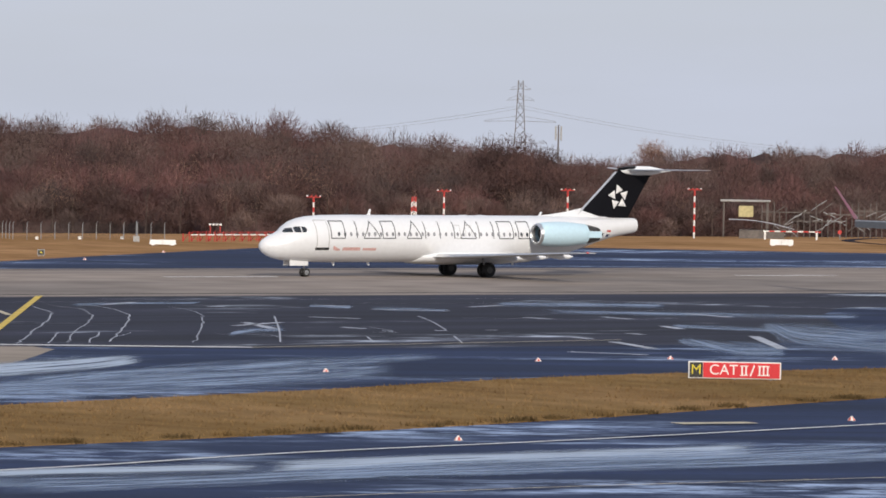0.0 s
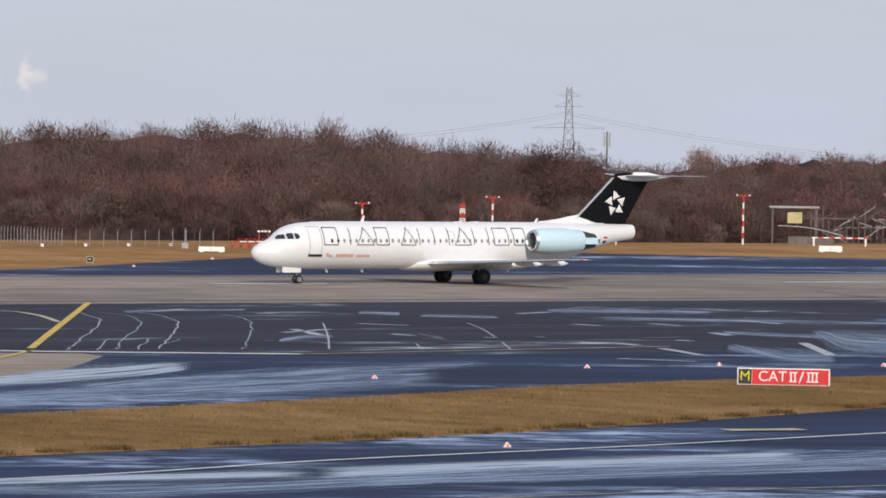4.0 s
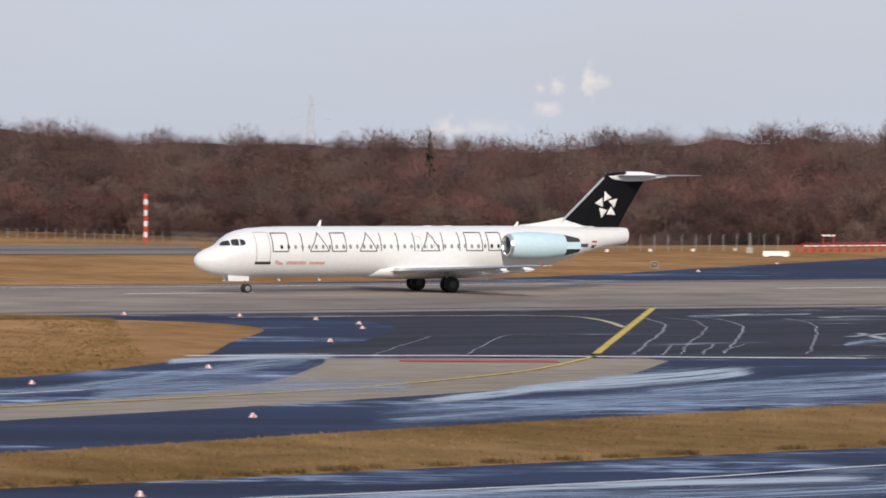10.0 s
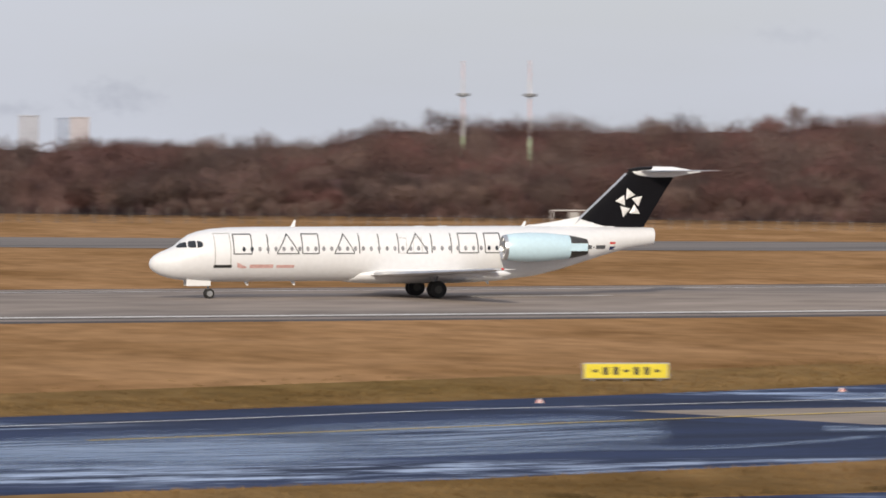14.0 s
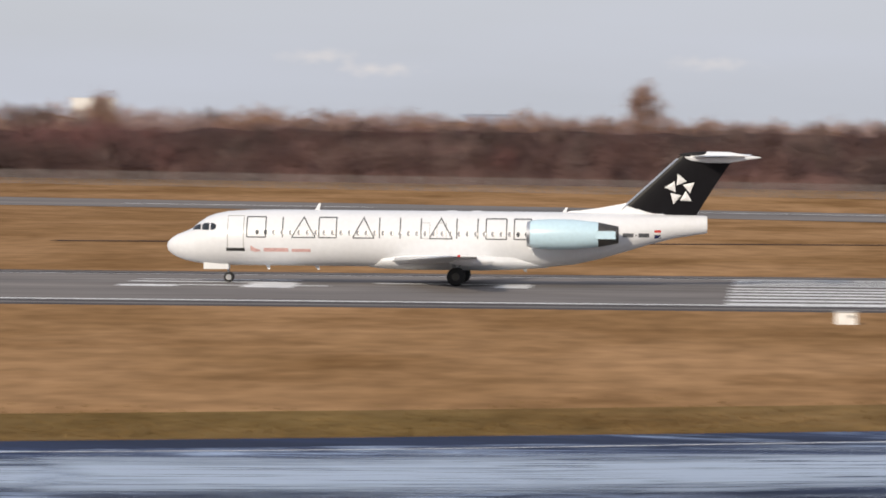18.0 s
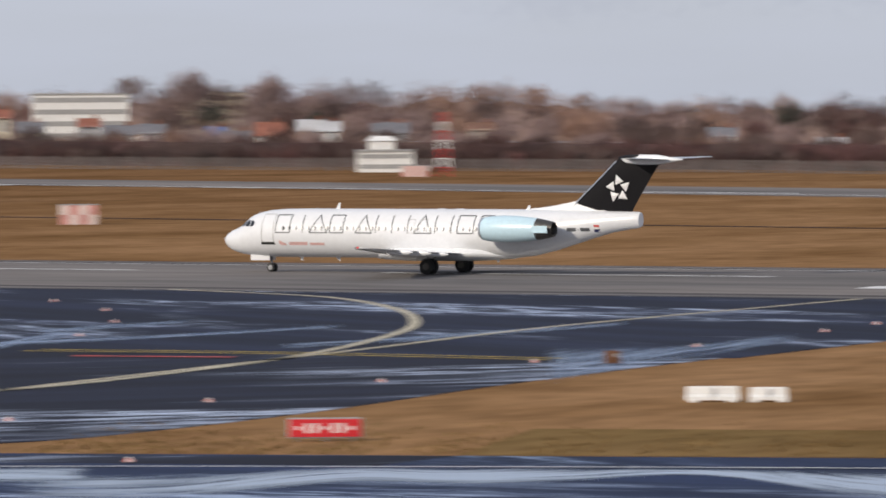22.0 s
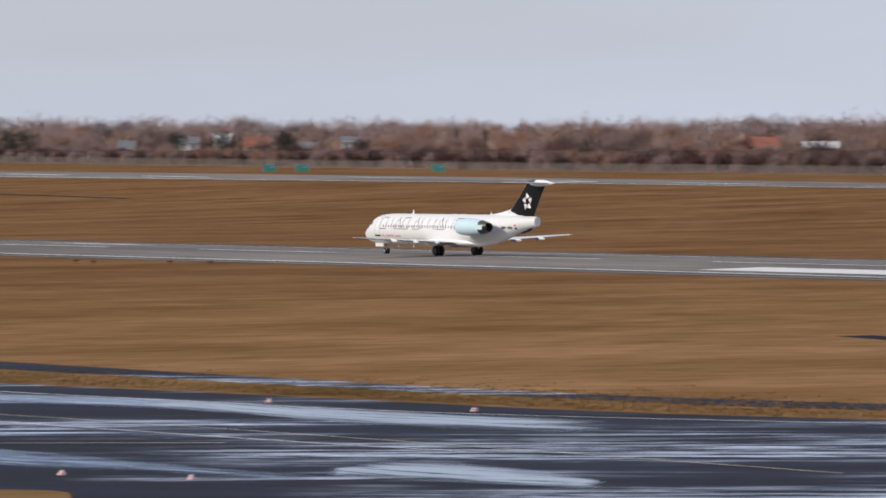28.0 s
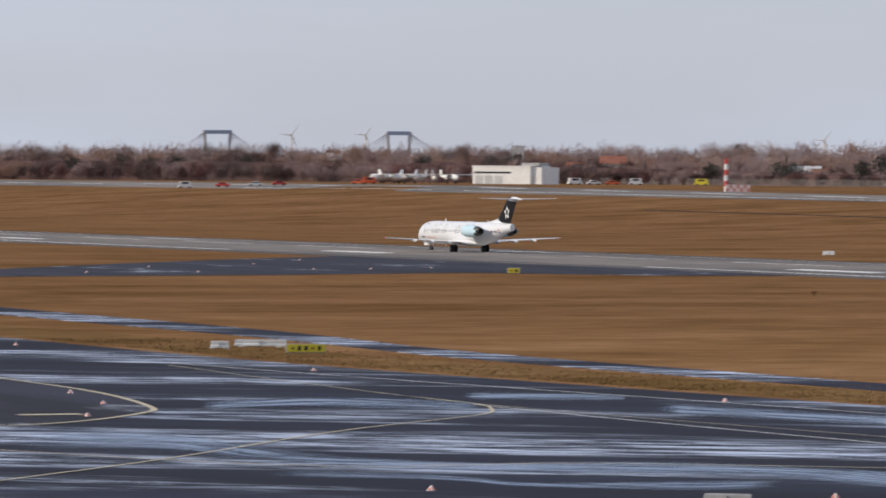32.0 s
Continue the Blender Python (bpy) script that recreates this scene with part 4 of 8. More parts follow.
# painted lines on the taxiways
for name, pts, w, mat, label in (
        ("taxi_line", [(60, 147.5), (84.4, 151.9), (98, 156.4), (112, 159.5), (131, 164.6), (170, 176)], 0.30, PAINT_WHITE, "pale worn taxiway centre line"),
        ("edge_line", [(92, 213), (81.2, 208.3), (66, 204.8), (58.3, 203.2), (47.9, 199.2), (31.6, 194), (18.8, 188.8), (0, 181), (-14.1, 174.9), (-33, 169.2), (-41.3, 165.3), (-70.2, 156.5), (-88.3, 149.6), (-97, 145.8)], 0.26, PAINT_WHITE, "thin white taxiway edge line"),
        ("edge_line", [(-153, 163.7), (-155.7, 159.5), (-161.2, 152), (-172.3, 143.1), (-194.1, 132), (-216.1, 128), (-230, 126.4), (-243.9, 124.6), (-265.4, 121.6), (-282.3, 119.4), (-304.4, 117.4)], 0.2, PAINT_WHITE, "thin white taxiway edge line"),
        ("taxi_line", [(-169.7, 115.2), (-182.3, 113.6), (-199.1, 112.6), (-216, 111.6), (-228, 111.2), (-245, 111.1)], 0.2, PAINT_WHITE, "thin white taxiway line"),
        ("taxi_line", [(60, 135), (88, 138), (98, 139), (111, 139), (150, 140)], 0.16, PAINT_PALE, "yellow taxiway line"),
        ("stop_line", [(110.5, 242.7), (123.5, 238.8), (133.2, 234), (142, 229.8)], 1.0, PAINT_WHITE, "white stop line across the taxiway"),
        ("stop_line", [(142, 229.8), (167.5, 233.6)], 0.3, PAINT_PALE, "pale stop line across the taxiway"),
        ("yellow_bar", [(168.5, 298.5), (131.5, 238.8)], 0.42, PAINT_YELLOW, "bold yellow taxiway lead-in line"),
        ("yellow_curve", [(150.5, 270), (154.8, 280.7), (155.5, 287), (149, 289.5), (135, 290.5)], 0.4, PAINT_PALE, "pale curved taxiway line"),
        ("yellow_line", [(130.2, 236.4), (120, 224), (111.9, 216.8), (103.1, 210.5), (86.3, 202.4), (66, 195.5), (40, 187)], 0.3, PAINT_YELLOW, "thin yellow taxiway line"),
        ("red_mark", [(118.5, 235.2), (125.5, 231.7)], 2.2, PAINT_RED, "faded red painted holding mark"),
        ("yellow_curve", [(-134, 161), (-127, 172), (-123.6, 186.2), (-124.7, 201.2), (-128.5, 220.1), (-136.1, 241.9), (-143.2, 256.6), (-153.3, 272.3), (-167.4, 288.3), (-184, 297)], 0.6, PAINT_PALE, "pale yellow curved taxiway line"),
        ("yellow_line", [(-123.6, 186.2), (-128.1, 222.2), (-132.6, 254), (-134.3, 296)], 0.5, PAINT_PALE, "pale yellow taxiway line"),
        ("stop_line", [(-143.2, 217.7), (-129.8, 219.4), (-115, 218.6)], 0.35, PAINT_YELLOW, "yellow holding line across the connector"),
        ("stop_line", [(-143.2, 219.3), (-129.8, 221), (-115, 220.2)], 0.3, PAINT_YELLOW, "yellow holding line across the connector"),
        ("red_mark", [(-138, 214), (-130, 215.6)], 0.9, PAINT_RED, "faded red painted holding mark"),
        ("taxi_line", [(-152, 157.6), (-138, 159), (-125, 157.8), (-112.5, 157)], 0.4, PAINT_PALE, "pale taxiway edge line"),
        ("red_mark", [(-35, 155), (-28.5, 155.7)], 1.1, PAINT_RED, "faded red painted mark"),
        ("taxi_line", [(-32.5, 168), (-26.3, 153)], 1.0, PAINT_PALE, "pale diagonal taxiway line"),
        ("yellow_curve", [(-189, 66.4), (-202, 78.2), (-221.2, 93.7), (-234, 106.2), (-239.6, 109.6), (-246, 111.6), (-256, 112)], 0.2, PAINT_PALE, "yellow curved taxiway line"),
        ("taxi_line", [(-300, 116), (-256, 112), (-234, 112.4), (-196, 116.5), (-150, 118)], 0.16, PAINT_PALE, "yellow taxiway centre line"),
        ("taxi_line", [(-230, 66), (-196.5, 80.1), (-193.4, 93.4), (-180.7, 111.2)], 0.25, PAINT_PALE, "pale taxiway line"),
        ("island_line", [(-300, 100), (-268, 98.5), (-247, 94.5), (-239.5, 91), (-232, 84.5), (-231, 80), (-240, 78)], 0.35, PAINT_PALE, "pale border line of the island"),
        ("pale_patch", [(-240, 85.2), (-240, 88.4)], 1.2, PAINT_PALE, "pale painted patch"), ("pale_patch", [(-167, 87.6), (-165.4, 90.4)], 3.0, PAINT_PALE, "pale concrete patch"),
        ("pale_patch", [(57.6, 151.4), (62.6, 151.4)], 1.1, PAINT_PALE, "pale concrete patch"), ("pale_patch", [(122.6, 167.2), (125.9, 166.7)], 1.1, PAINT_PALE, "pale concrete patch")):
    solid(name, ribbon(spline(pts, 6), w, 0.060), mat, label, "marking", "structure")
# sealed cracks that have dried pale
rnd = random.Random(3)
for pts in ([(132.1, 236.2), (138.4, 246.2), (152.0, 267.9), (155.5, 274.3), (159.0, 282.6)], [(135.3, 236.6), (139.5, 243.7), (153.0, 265.0), (157.2, 272.7), (159.8, 278.1), (160.8, 283.9)],
            [(138.0, 237.2), (145.9, 249.6), (156.7, 267.1), (160.0, 273.7), (162.5, 279.8), (163.4, 285.1)], [(141.9, 235.3), (150.4, 248.8), (160.5, 265.2), (165.3, 274.4), (167.1, 280.0)], [(133.7, 235.9), (141.2, 248.0)],
            [(136.3, 236.4), (143.5, 247.6)], [(169.7, 293.1), (175.9, 291.1)], [(166.0, 287.8), (168.4, 288.1)], [(170.7, 281.0), (171.3, 280.1)], [(120, 241), (133.6, 261.5)], [(124.6, 239.6), (138, 260.9), (141, 258.8)],
            [(150, 240), (151, 243), (149, 245)], [(185, 238), (187, 240)], [(199, 236), (196, 241), (204, 243)], [(176, 262), (184, 258), (190, 259)], [(205, 250), (214, 247)], [(190, 272), (202, 268)],
            [(212, 262), (226, 258)], [(180, 284), (210, 282)], [(220, 274), (246, 270)], [(228, 242), (244, 238)], [(150, 290), (172, 288)], [(178, 291), (204, 290)], [(160, 244), (161, 247)], [(142, 243), (145, 247)]):
    line = [(x + rnd.uniform(-0.04, 0.04), y + rnd.uniform(-0.2, 0.2)) for x, y in spline(pts, 7)]
    solid("sealed_crack", ribbon(line, rnd.uniform(0.05, 0.10), 0.056), CRACK, "pale dried crack in the asphalt", "crack", "structure")
solid("sealed_crack", ribbon(spline([(164.9, 284.1), (168.9, 287.2)], 5), 0.62, 0.056), CRACK, "pale drying crack in the asphalt", "crack", "structure")
solid("sealed_crack", ribbon(spline([(169.9, 280.3), (171.1, 280.1)], 5), 0.62, 0.056), CRACK, "pale drying crack in the asphalt", "crack", "structure")
solid("sealed_crack", ribbon(spline([(178.4, 281.6), (179.7, 279.4)], 5), 0.62, 0.056), CRACK, "pale drying crack in the asphalt", "crack", "structure")
solid("sealed_crack", ribbon(spline([(167.5, 264.7), (169.0, 261.8)], 5), 0.62, 0.056), CRACK, "pale drying crack in the asphalt", "crack", "structure")
solid("sealed_crack", ribbon(spline([(155.8, 254.0), (161.1, 257.7)], 5), 0.62, 0.056), CRACK, "pale drying crack in the asphalt", "crack", "structure")
solid("sealed_crack", ribbon(spline([(159.0, 258.1), (155.9, 250.1)], 5), 0.62, 0.056), CRACK, "pale drying crack in the asphalt", "crack", "structure")
solid("sealed_crack", ribbon(spline([(162.7, 250.9), (160.9, 245.8), (159.0, 244.8)], 5), 0.10, 0.056), CRACK, "pale drying crack in the asphalt", "crack", "structure")
solid("sealed_crack", ribbon(spline([(155.3, 239.7), (151.7, 233.5)], 5), 0.10, 0.056), CRACK, "pale drying crack in the asphalt", "crack", "structure")
solid("sealed_crack", ribbon(spline([(175.1, 264.8), (171.0, 257.1), (164.9, 246.5)], 5), 0.10, 0.056), CRACK, "pale drying crack in the asphalt", "crack", "structure")
solid("sealed_crack", ribbon(spline([(163.8, 246.0), (164.5, 245.8)], 5), 0.62, 0.056), CRACK, "pale drying crack in the asphalt", "crack", "structure")
solid("sealed_crack", ribbon(spline([(160.9, 239.8), (156.4, 232.3)], 5), 0.10, 0.056), CRACK, "pale drying crack in the asphalt", "crack", "structure")
solid("sealed_crack", ribbon(spline([(180.7, 261.9), (180.9, 259.3)], 5), 0.62, 0.056), CRACK, "pale drying crack in the asphalt", "crack", "structure")
solid("sealed_crack", ribbon(spline([(167.2, 245.9), (167.8, 245.8)], 5), 0.62, 0.056), CRACK, "pale drying crack in the asphalt", "crack", "structure")
solid("sealed_crack", ribbon(spline([(155.8, 221.7), (157.9, 217.9)], 5), 0.62, 0.056), CRACK, "pale drying crack in the asphalt", "crack", "structure")
solid("sealed_crack", ribbon(spline([(186.2, 261.6), (185.9, 258.2)], 5), 0.62, 0.056), CRACK, "pale drying crack in the asphalt", "crack", "structure")
solid("sealed_crack", ribbon(spline([(173.1, 240.7), (173.0, 239.2)], 5), 0.62, 0.056), CRACK, "pale drying crack in the asphalt", "crack", "structure")
solid("sealed_crack", ribbon(spline([(166.9, 237.7), (166.4, 234.8)], 5), 0.62, 0.056), CRACK, "pale drying crack in the asphalt", "crack", "structure")
solid("sealed_crack", ribbon(spline([(181.5, 249.0), (180.1, 245.3)], 5), 0.62, 0.056), CRACK, "pale drying crack in the asphalt", "crack", "structure")
solid("sealed_crack", ribbon(spline([(165.8, 265.9), (155.4, 248.7), (146.8, 234.8)], 5), 0.10, 0.056), CRACK, "pale drying crack in the asphalt", "crack", "structure")
solid("sealed_crack", ribbon(spline([(178.0, 235.7), (169.6, 222.1)], 5), 0.62, 0.056), CRACK, "pale drying crack in the asphalt", "crack", "structure")
solid("sealed_crack", ribbon(spline([(187.1, 277.1), (190.9, 279.3)], 5), 0.62, 0.056), CRACK, "pale drying crack in the asphalt", "crack", "structure")
solid("sealed_crack", ribbon(spline([(178.5, 275.0), (181.8, 271.5)], 5), 0.62, 0.056), CRACK, "pale drying crack in the asphalt", "crack", "structure")
solid("sealed_crack", ribbon(spline([(165.5, 231.5), (162.6, 223.9)], 5), 0.62, 0.056), CRACK, "pale drying crack in the asphalt", "crack", "structure")
solid("sealed_crack", ribbon(spline([(161.1, 251.2), (161.1, 248.9)], 5), 0.62, 0.056), CRACK, "pale drying crack in the asphalt", "crack", "structure")
solid("sealed_crack", ribbon(spline([(195.1, 265.2), (194.5, 259.9)], 5), 0.62, 0.056), CRACK, "pale drying crack in the asphalt", "crack", "structure")
solid("cable_trench", ribbon(spline([(-262, 207), (-248, 203.5), (-233, 200.5), (-215, 199.5), (-199, 197.8), (-185, 197.5), (-170, 205), (-153, 213.5)], 5), 2.7, 0.012), TRENCH, "dark open cable trench through the grass", "trench", "structure")
for pts in ([(-560, 497), (-443, 500), (-330, 495), (-200, 470)], [(-1125, 552), (-1018, 552), (-917, 541)], [(60, 470), (20, 440), (-60, 425)], [(330, 405), (345, 440), (380, 470), (420, 480)]):
    line = spline(pts, 8)
    solid("dark_ditch", drape([p for p in pts], [(x, y + 2.2) for x, y in pts], 0.03, 2, 6), TRENCH, "narrow dark ditch in the grass", "ditch", "structure")

# ---- woods ----
def bare_tree(rnd, spread, twigs, clumps, low, half, long_, soft=0.2):
    """Corner and face arrays of a leafless tree one metre high: a tapered trunk, limbs and a haze of fine twigs."""
    s = Soup()
    lean = Vector((rnd.uniform(-0.06, 0.06), rnd.uniform(-0.06, 0.06), 1))
    top = lean * 0.6
    s.tube((0, 0, -0.05), top, 0.010, 0.004, 4, False)
    heads = []
    for k in range(clumps):
        f = rnd.uniform(low, 1.0)
        base = top * f
        a = rnd.uniform(0, 2 * math.pi)
        r = spread * rnd.uniform(0.3, 1.0) * (1.15 - 0.5 * f)
        tip = base + Vector((r * math.cos(a), r * math.sin(a), rnd.uniform(0.12, 0.42)))
        tip.z = min(tip.z, 0.93 - 0.3 * (r / spread) ** 2)
        if k % 2 == 0:
            s.tube(base, tip, 0.0032, 0.0012, 3, False)
        heads.append((base, tip))
    heads.append((top * 0.8, lean * 0.86))
    s.tube(top, lean * 0.9, 0.004, 0.001, 3, False)
    bark = len(s.f)
    v, fs, k0 = [], [], len(s.v)
    for k in range(twigs):
        a, b = heads[rnd.randrange(len(heads))]
        p = a.lerp(b, rnd.uniform(0.45, 1.0)) + Vector((rnd.gauss(0, 1), rnd.gauss(0, 1), rnd.gauss(0, 0.7))) * spread * soft
        cap = 0.99 - 0.3 * min(1.6, (p.x * p.x + p.y * p.y) / (spread * spread))
        if p.z > cap:
            p.z = cap - abs(rnd.gauss(0, 0.06))
        p.z = abs(p.z) + 0.005
        d = Vector((rnd.gauss(0, 0.8), rnd.gauss(0, 0.8), rnd.gauss(0.5, 0.7))).normalized() * rnd.uniform(0.55, 1.3) * long_
        w = Vector((rnd.gauss(0, 1), rnd.gauss(0, 1), rnd.gauss(0, 0.6))).normalized() * rnd.uniform(0.6, 1.3) * half
        v += [p - w, p + w, p + d]
        fs.append((k0, k0 + 1, k0 + 2))
        k0 += 3
    s.v = list(s.v) + v
    s.f = list(s.f) + fs
    return [np.array([tuple(p) for p in s.v], np.float32), s.f, bark]


def conifer_tree(rnd, tiers=11):
    s = Soup()
    s.tube((0, 0, -0.05), (0, 0, 0.97), 0.014, 0.003, 5, False)
    bark = len(s.f)
    for k in range(tiers * 16):
        z = 0.1 + 0.88 * (k / (tiers * 16))
        a, r = rnd.uniform(0, 6.28), (1 - z) * 0.26 * rnd.uniform(0.6, 1.15) + 0.02
        tip = Vector((r * math.cos(a), r * math.sin(a), z - 0.05 * rnd.uniform(0, 1.4)))
        w = Vector((-math.sin(a), math.cos(a), 0)) * r * 0.32
        s.add([(0, 0, z + 0.02), tip * 0.65 + w + Vector((0, 0, z * 0.35)), tip, tip * 0.65 - w + Vector((0, 0, z * 0.35 - 0.03))], [(0, 1, 2), (0, 2, 3)])
    return [np.array([tuple(p) for p in s.v], np.float32), s.f, bark]


def joined(name, kinds, places, mats, label, category, kind="stuff"):
    """Many trees as one mesh: places are (x, y, z, scale, turn, kind, material)."""
    ready = [(v, np.concatenate([np.array(q) for q in f]), np.array([len(q) for q in f]), bark) for v, f, bark in kinds]
    verts, loops, starts, mat_ix, k, ls = [], [], [], [], 0, 0
    for x, y, z, sc, turn, which, mt in places:
        v, flat, sizes, bark = ready[which]
        c, s_ = math.cos(turn) * sc, math.sin(turn) * sc
        verts.append(np.stack([v[:, 0] * c - v[:, 1] * s_ + x, v[:, 0] * s_ + v[:, 1] * c + y, v[:, 2] * sc + z], 1))
        loops.append(flat + k)
        starts.append(np.concatenate([[0], np.cumsum(sizes)[:-1]]) + ls)
        ix = np.full(len(sizes), mt)
        ix[:bark] = 0
        mat_ix.append(ix)
        k += len(v)
        ls += int(sizes.sum())
    verts, loops, starts, mat_ix = [np.concatenate(q) for q in (verts, loops, starts, mat_ix)]
    me = bpy.data.meshes.new(name)
    me.vertices.add(len(verts))
    me.vertices.foreach_set("co", verts.astype(np.float32).ravel())
    me.loops.add(len(loops))
    me.loops.foreach_set("vertex_index", loops.astype(np.int32))
    me.polygons.add(len(starts))
    me.polygons.foreach_set("loop_start", starts.astype(np.int32))
    for m in mats:
        me.materials.append(m)
    me.polygons.foreach_set("material_index", mat_ix.astype(np.int32))
    me.update(calc_edges=True)
    return tagged(new(name, me), label, category, "", kind)


def lone_tree(name, tree, x, y, z, h, turn, mats, label, slim=1.0):
    """One tree of its own: trunk and limbs, and a crown of twigs or needles."""
    v, f, bark = tree
    v = np.array(v) * (h * slim, h * slim, h)
    t = thing(name, label, "tree", "single trees", pose(x, y, z, 0, 0, math.degrees(turn)))
    for part_name, faces, mat in (("trunk", f[:bark], mats[0]), ("crown", f[bark:], mats[1])):
        used = sorted({i for q in faces for i in q})
        at = {i: k for k, i in enumerate(used)}
        s_ = Soup()
        s_.v, s_.f = [tuple(v[i]) for i in used], [tuple(at[i] for i in q) for q in faces]
        tagged(part(part_name, s_, mat, t), kind="stuff" if part_name == "crown" else "")
    return t


rnd = random.Random(7)
KINDS = [bare_tree(rnd, rnd.uniform(0.26, 0.36), 700, 20, 0.25, 0.0020, 0.034, 0.22) for _ in range(7)]
CONIFERS = [conifer_tree(rnd) for _ in range(3)]
# bearing and elevation of the tree tops as the camera sees them
SKYLINE = [(12, -0.23), (14.5, -0.24), (15.0, -0.05), (17, 0.01), (18.3, -0.03), (19.5, 0.03), (20.7, 0.11), (21.6, 0.06), (22.8, 0.04), (23.7, -0.05), (25.7, -0.08), (26.9, -0.11), (28.1, -0.12),
           (29, -0.04), (29.9, 0.01), (30.8, 0.04), (31.7, 0.02), (32.6, -0.08), (33.2, -0.11), (33.8, -0.19), (34.6, -0.21), (35.1, -0.36), (35.6, -0.33), (36.5, -0.2), (37.4, -0.17), (42, -0.1)]
HEDGE = [(-74, 0.15), (-66, 0.15), (-61, 0.03), (-52, 0.03), (-47, -0.02), (-42, -0.13), (-37, -0.2), (-32, -0.28), (-25, -0.34), (-19, -0.42), (-15, -0.34), (-12, -0.29), (-5, -0.24), (3, -0.24), (7, -0.29), (10, -0.2), (13, -0.23)]
BEHIND = [(-74, 0.26), (-70, 0.27), (-64, 0.33), (-60, 0.37), (-55, 0.33), (-50, 0.36), (-47, 0.34), (-45, 0.27), (-43, 0.31), (-41, 0.24), (-39.7, 0.3), (-38, 0.2), (-36.5, 0.3), (-35, 0.36), (-33.5, 0.24), (-31.7, 0.38),
          (-30, 0.32), (-28, 0.3), (-27, 0.13), (-25, 0.16), (-22, 0.19), (-20.2, 0.3), (-18.6, 0.22), (-16.8, 0.24), (-15, 0.1), (-13, 0.02), (-9, -0.06), (-4, -0.11), (1, -0.19), (4, -0.22)]
EDGE = [(-74, 2150), (-66, 1900), (-61, 1600), (-55, 1340), (-50, 1220), (-44, 1100), (-38, 1010), (-32, 940), (-25, 890), (-19, 860), (-11, 810), (0, 800), (8, 810), (14, 800), (20, 790), (24, 745), (28, 660), (32, 650), (36, 760), (42, 840)]


def lookup(table, az):
    return float(np.interp(az, [q[0] for q in table], [q[1] for q in table]))


def belt(az0, az1, table, extra, depth, rows, gap, low, kinds, mats, wild=0.12, edge=0):
    """Places of trees between two bearings whose tops follow a skyline."""
    out = []
    for r in range(rows):
        az = az0
        while az < az1:
            d = lookup(EDGE, az) + extra + depth * (r + rnd.uniform(-0.45, 0.45)) / max(1, rows - 1)
            p = polar(az, d)
            z = rise(p.x, p.y)
            full = EYE_Z + d * math.tan(radians(lookup(table, az) + 0.03)) - z
            f = 1.0 if rows == 1 else low + (1 - low) * min(1.0, r / (rows - 1) * 1.25)
            h = full * f * (1 + wild * noise.noise((az * 2.2, r * 0.7, 3))) * rnd.uniform(1 - wild, 1.03)
            if h > 1:
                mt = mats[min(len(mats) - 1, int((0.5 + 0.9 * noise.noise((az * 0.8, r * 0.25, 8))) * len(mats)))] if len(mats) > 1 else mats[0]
                out.append((p.x, p.y, z, h, rnd.uniform(0, 6.28), rnd.randrange(kinds), max(1, mt)))
            az += math.degrees(gap / d) * rnd.uniform(0.6, 1.4)
    return out


def crown_kind(rnd, points):
    """A leafless crown about the origin, one unit in radius: places in its lumpy body where twigs spring, and the way out from there."""
    off = rnd.uniform(0, 90)
    pick = np.random.default_rng(int(off * 1000))
    out = pick.normal(0, 1, (points, 3))
    out /= np.linalg.norm(out, axis=1)[:, None]
    lump = np.array([0.84 + 0.34 * noise.noise(Vector(q) * 1.3 + Vector((off, 0, 0))) + 0.22 * noise.noise(Vector(q) * 3.1 + Vector((0, off, 0))) for q in out])
    return out * (lump * pick.uniform(0.12, 1.0, points) ** 0.6)[:, None], out


def canopy(name, places, kinds, mats, wide, base, long_, half, label, category, kind="stuff"):
    """Many leafless crowns as one mesh; places as for joined(). wide: crown width from and to, base: share of the height below the crown."""
    pick = np.random.default_rng(len(places))
    verts, ix = [], []
    for x, y, z, h, turn, which, mt in places:
        p, out = kinds[which]
        w = min(h * 1.3, pick.uniform(*wide)) / 2
        up = min(h * (1 - base) / 2, w * 0.8)
        c, s_ = math.cos(turn), math.sin(turn)
        turned = np.array([[c, s_, 0], [-s_, c, 0], [0, 0, 1]])
        a = (p @ turned) * np.array((w, w, up)) + np.array((x, y, z + h - up * 0.96))
        n, o = len(a), out @ turned
        d = o * 0.55 + pick.normal(0, 0.45, (n, 3)) + np.array((0, 0, 0.6))
        d *= (long_ * pick.uniform(0.4, 1.5, n) / np.linalg.norm(d, axis=1))[:, None]
        b = np.cross(o + pick.normal(0, 0.3, (n, 3)), d)      # the twigs' broad sides look outwards
        b *= (half * pick.uniform(0.6, 1.4, n) / np.linalg.norm(b, axis=1))[:, None]
        verts.append(np.stack([a - b, a + b, a + d], 1).reshape(-1, 3))
        ix.append(np.full(n, mt))
    verts, ix = np.concatenate(verts), np.concatenate(ix)
    count = len(ix)
    me = bpy.data.meshes.new(name)
    me.vertices.add(3 * count)
    me.vertices.foreach_set("co", verts.astype(np.float32).ravel())
    me.loops.add(3 * count)
    me.loops.foreach_set("vertex_index", np.arange(3 * count, dtype=np.int32))
    me.polygons.add(count)
    me.polygons.foreach_set("loop_start", np.arange(0, 3 * count, 3, dtype=np.int32))
    for m in mats:
        me.materials.append(m)
    me.polygons.foreach_set("material_index", ix.astype(np.int32))
    me.update(calc_edges=True)
    return tagged(new(name, me), label, category, "", kind)


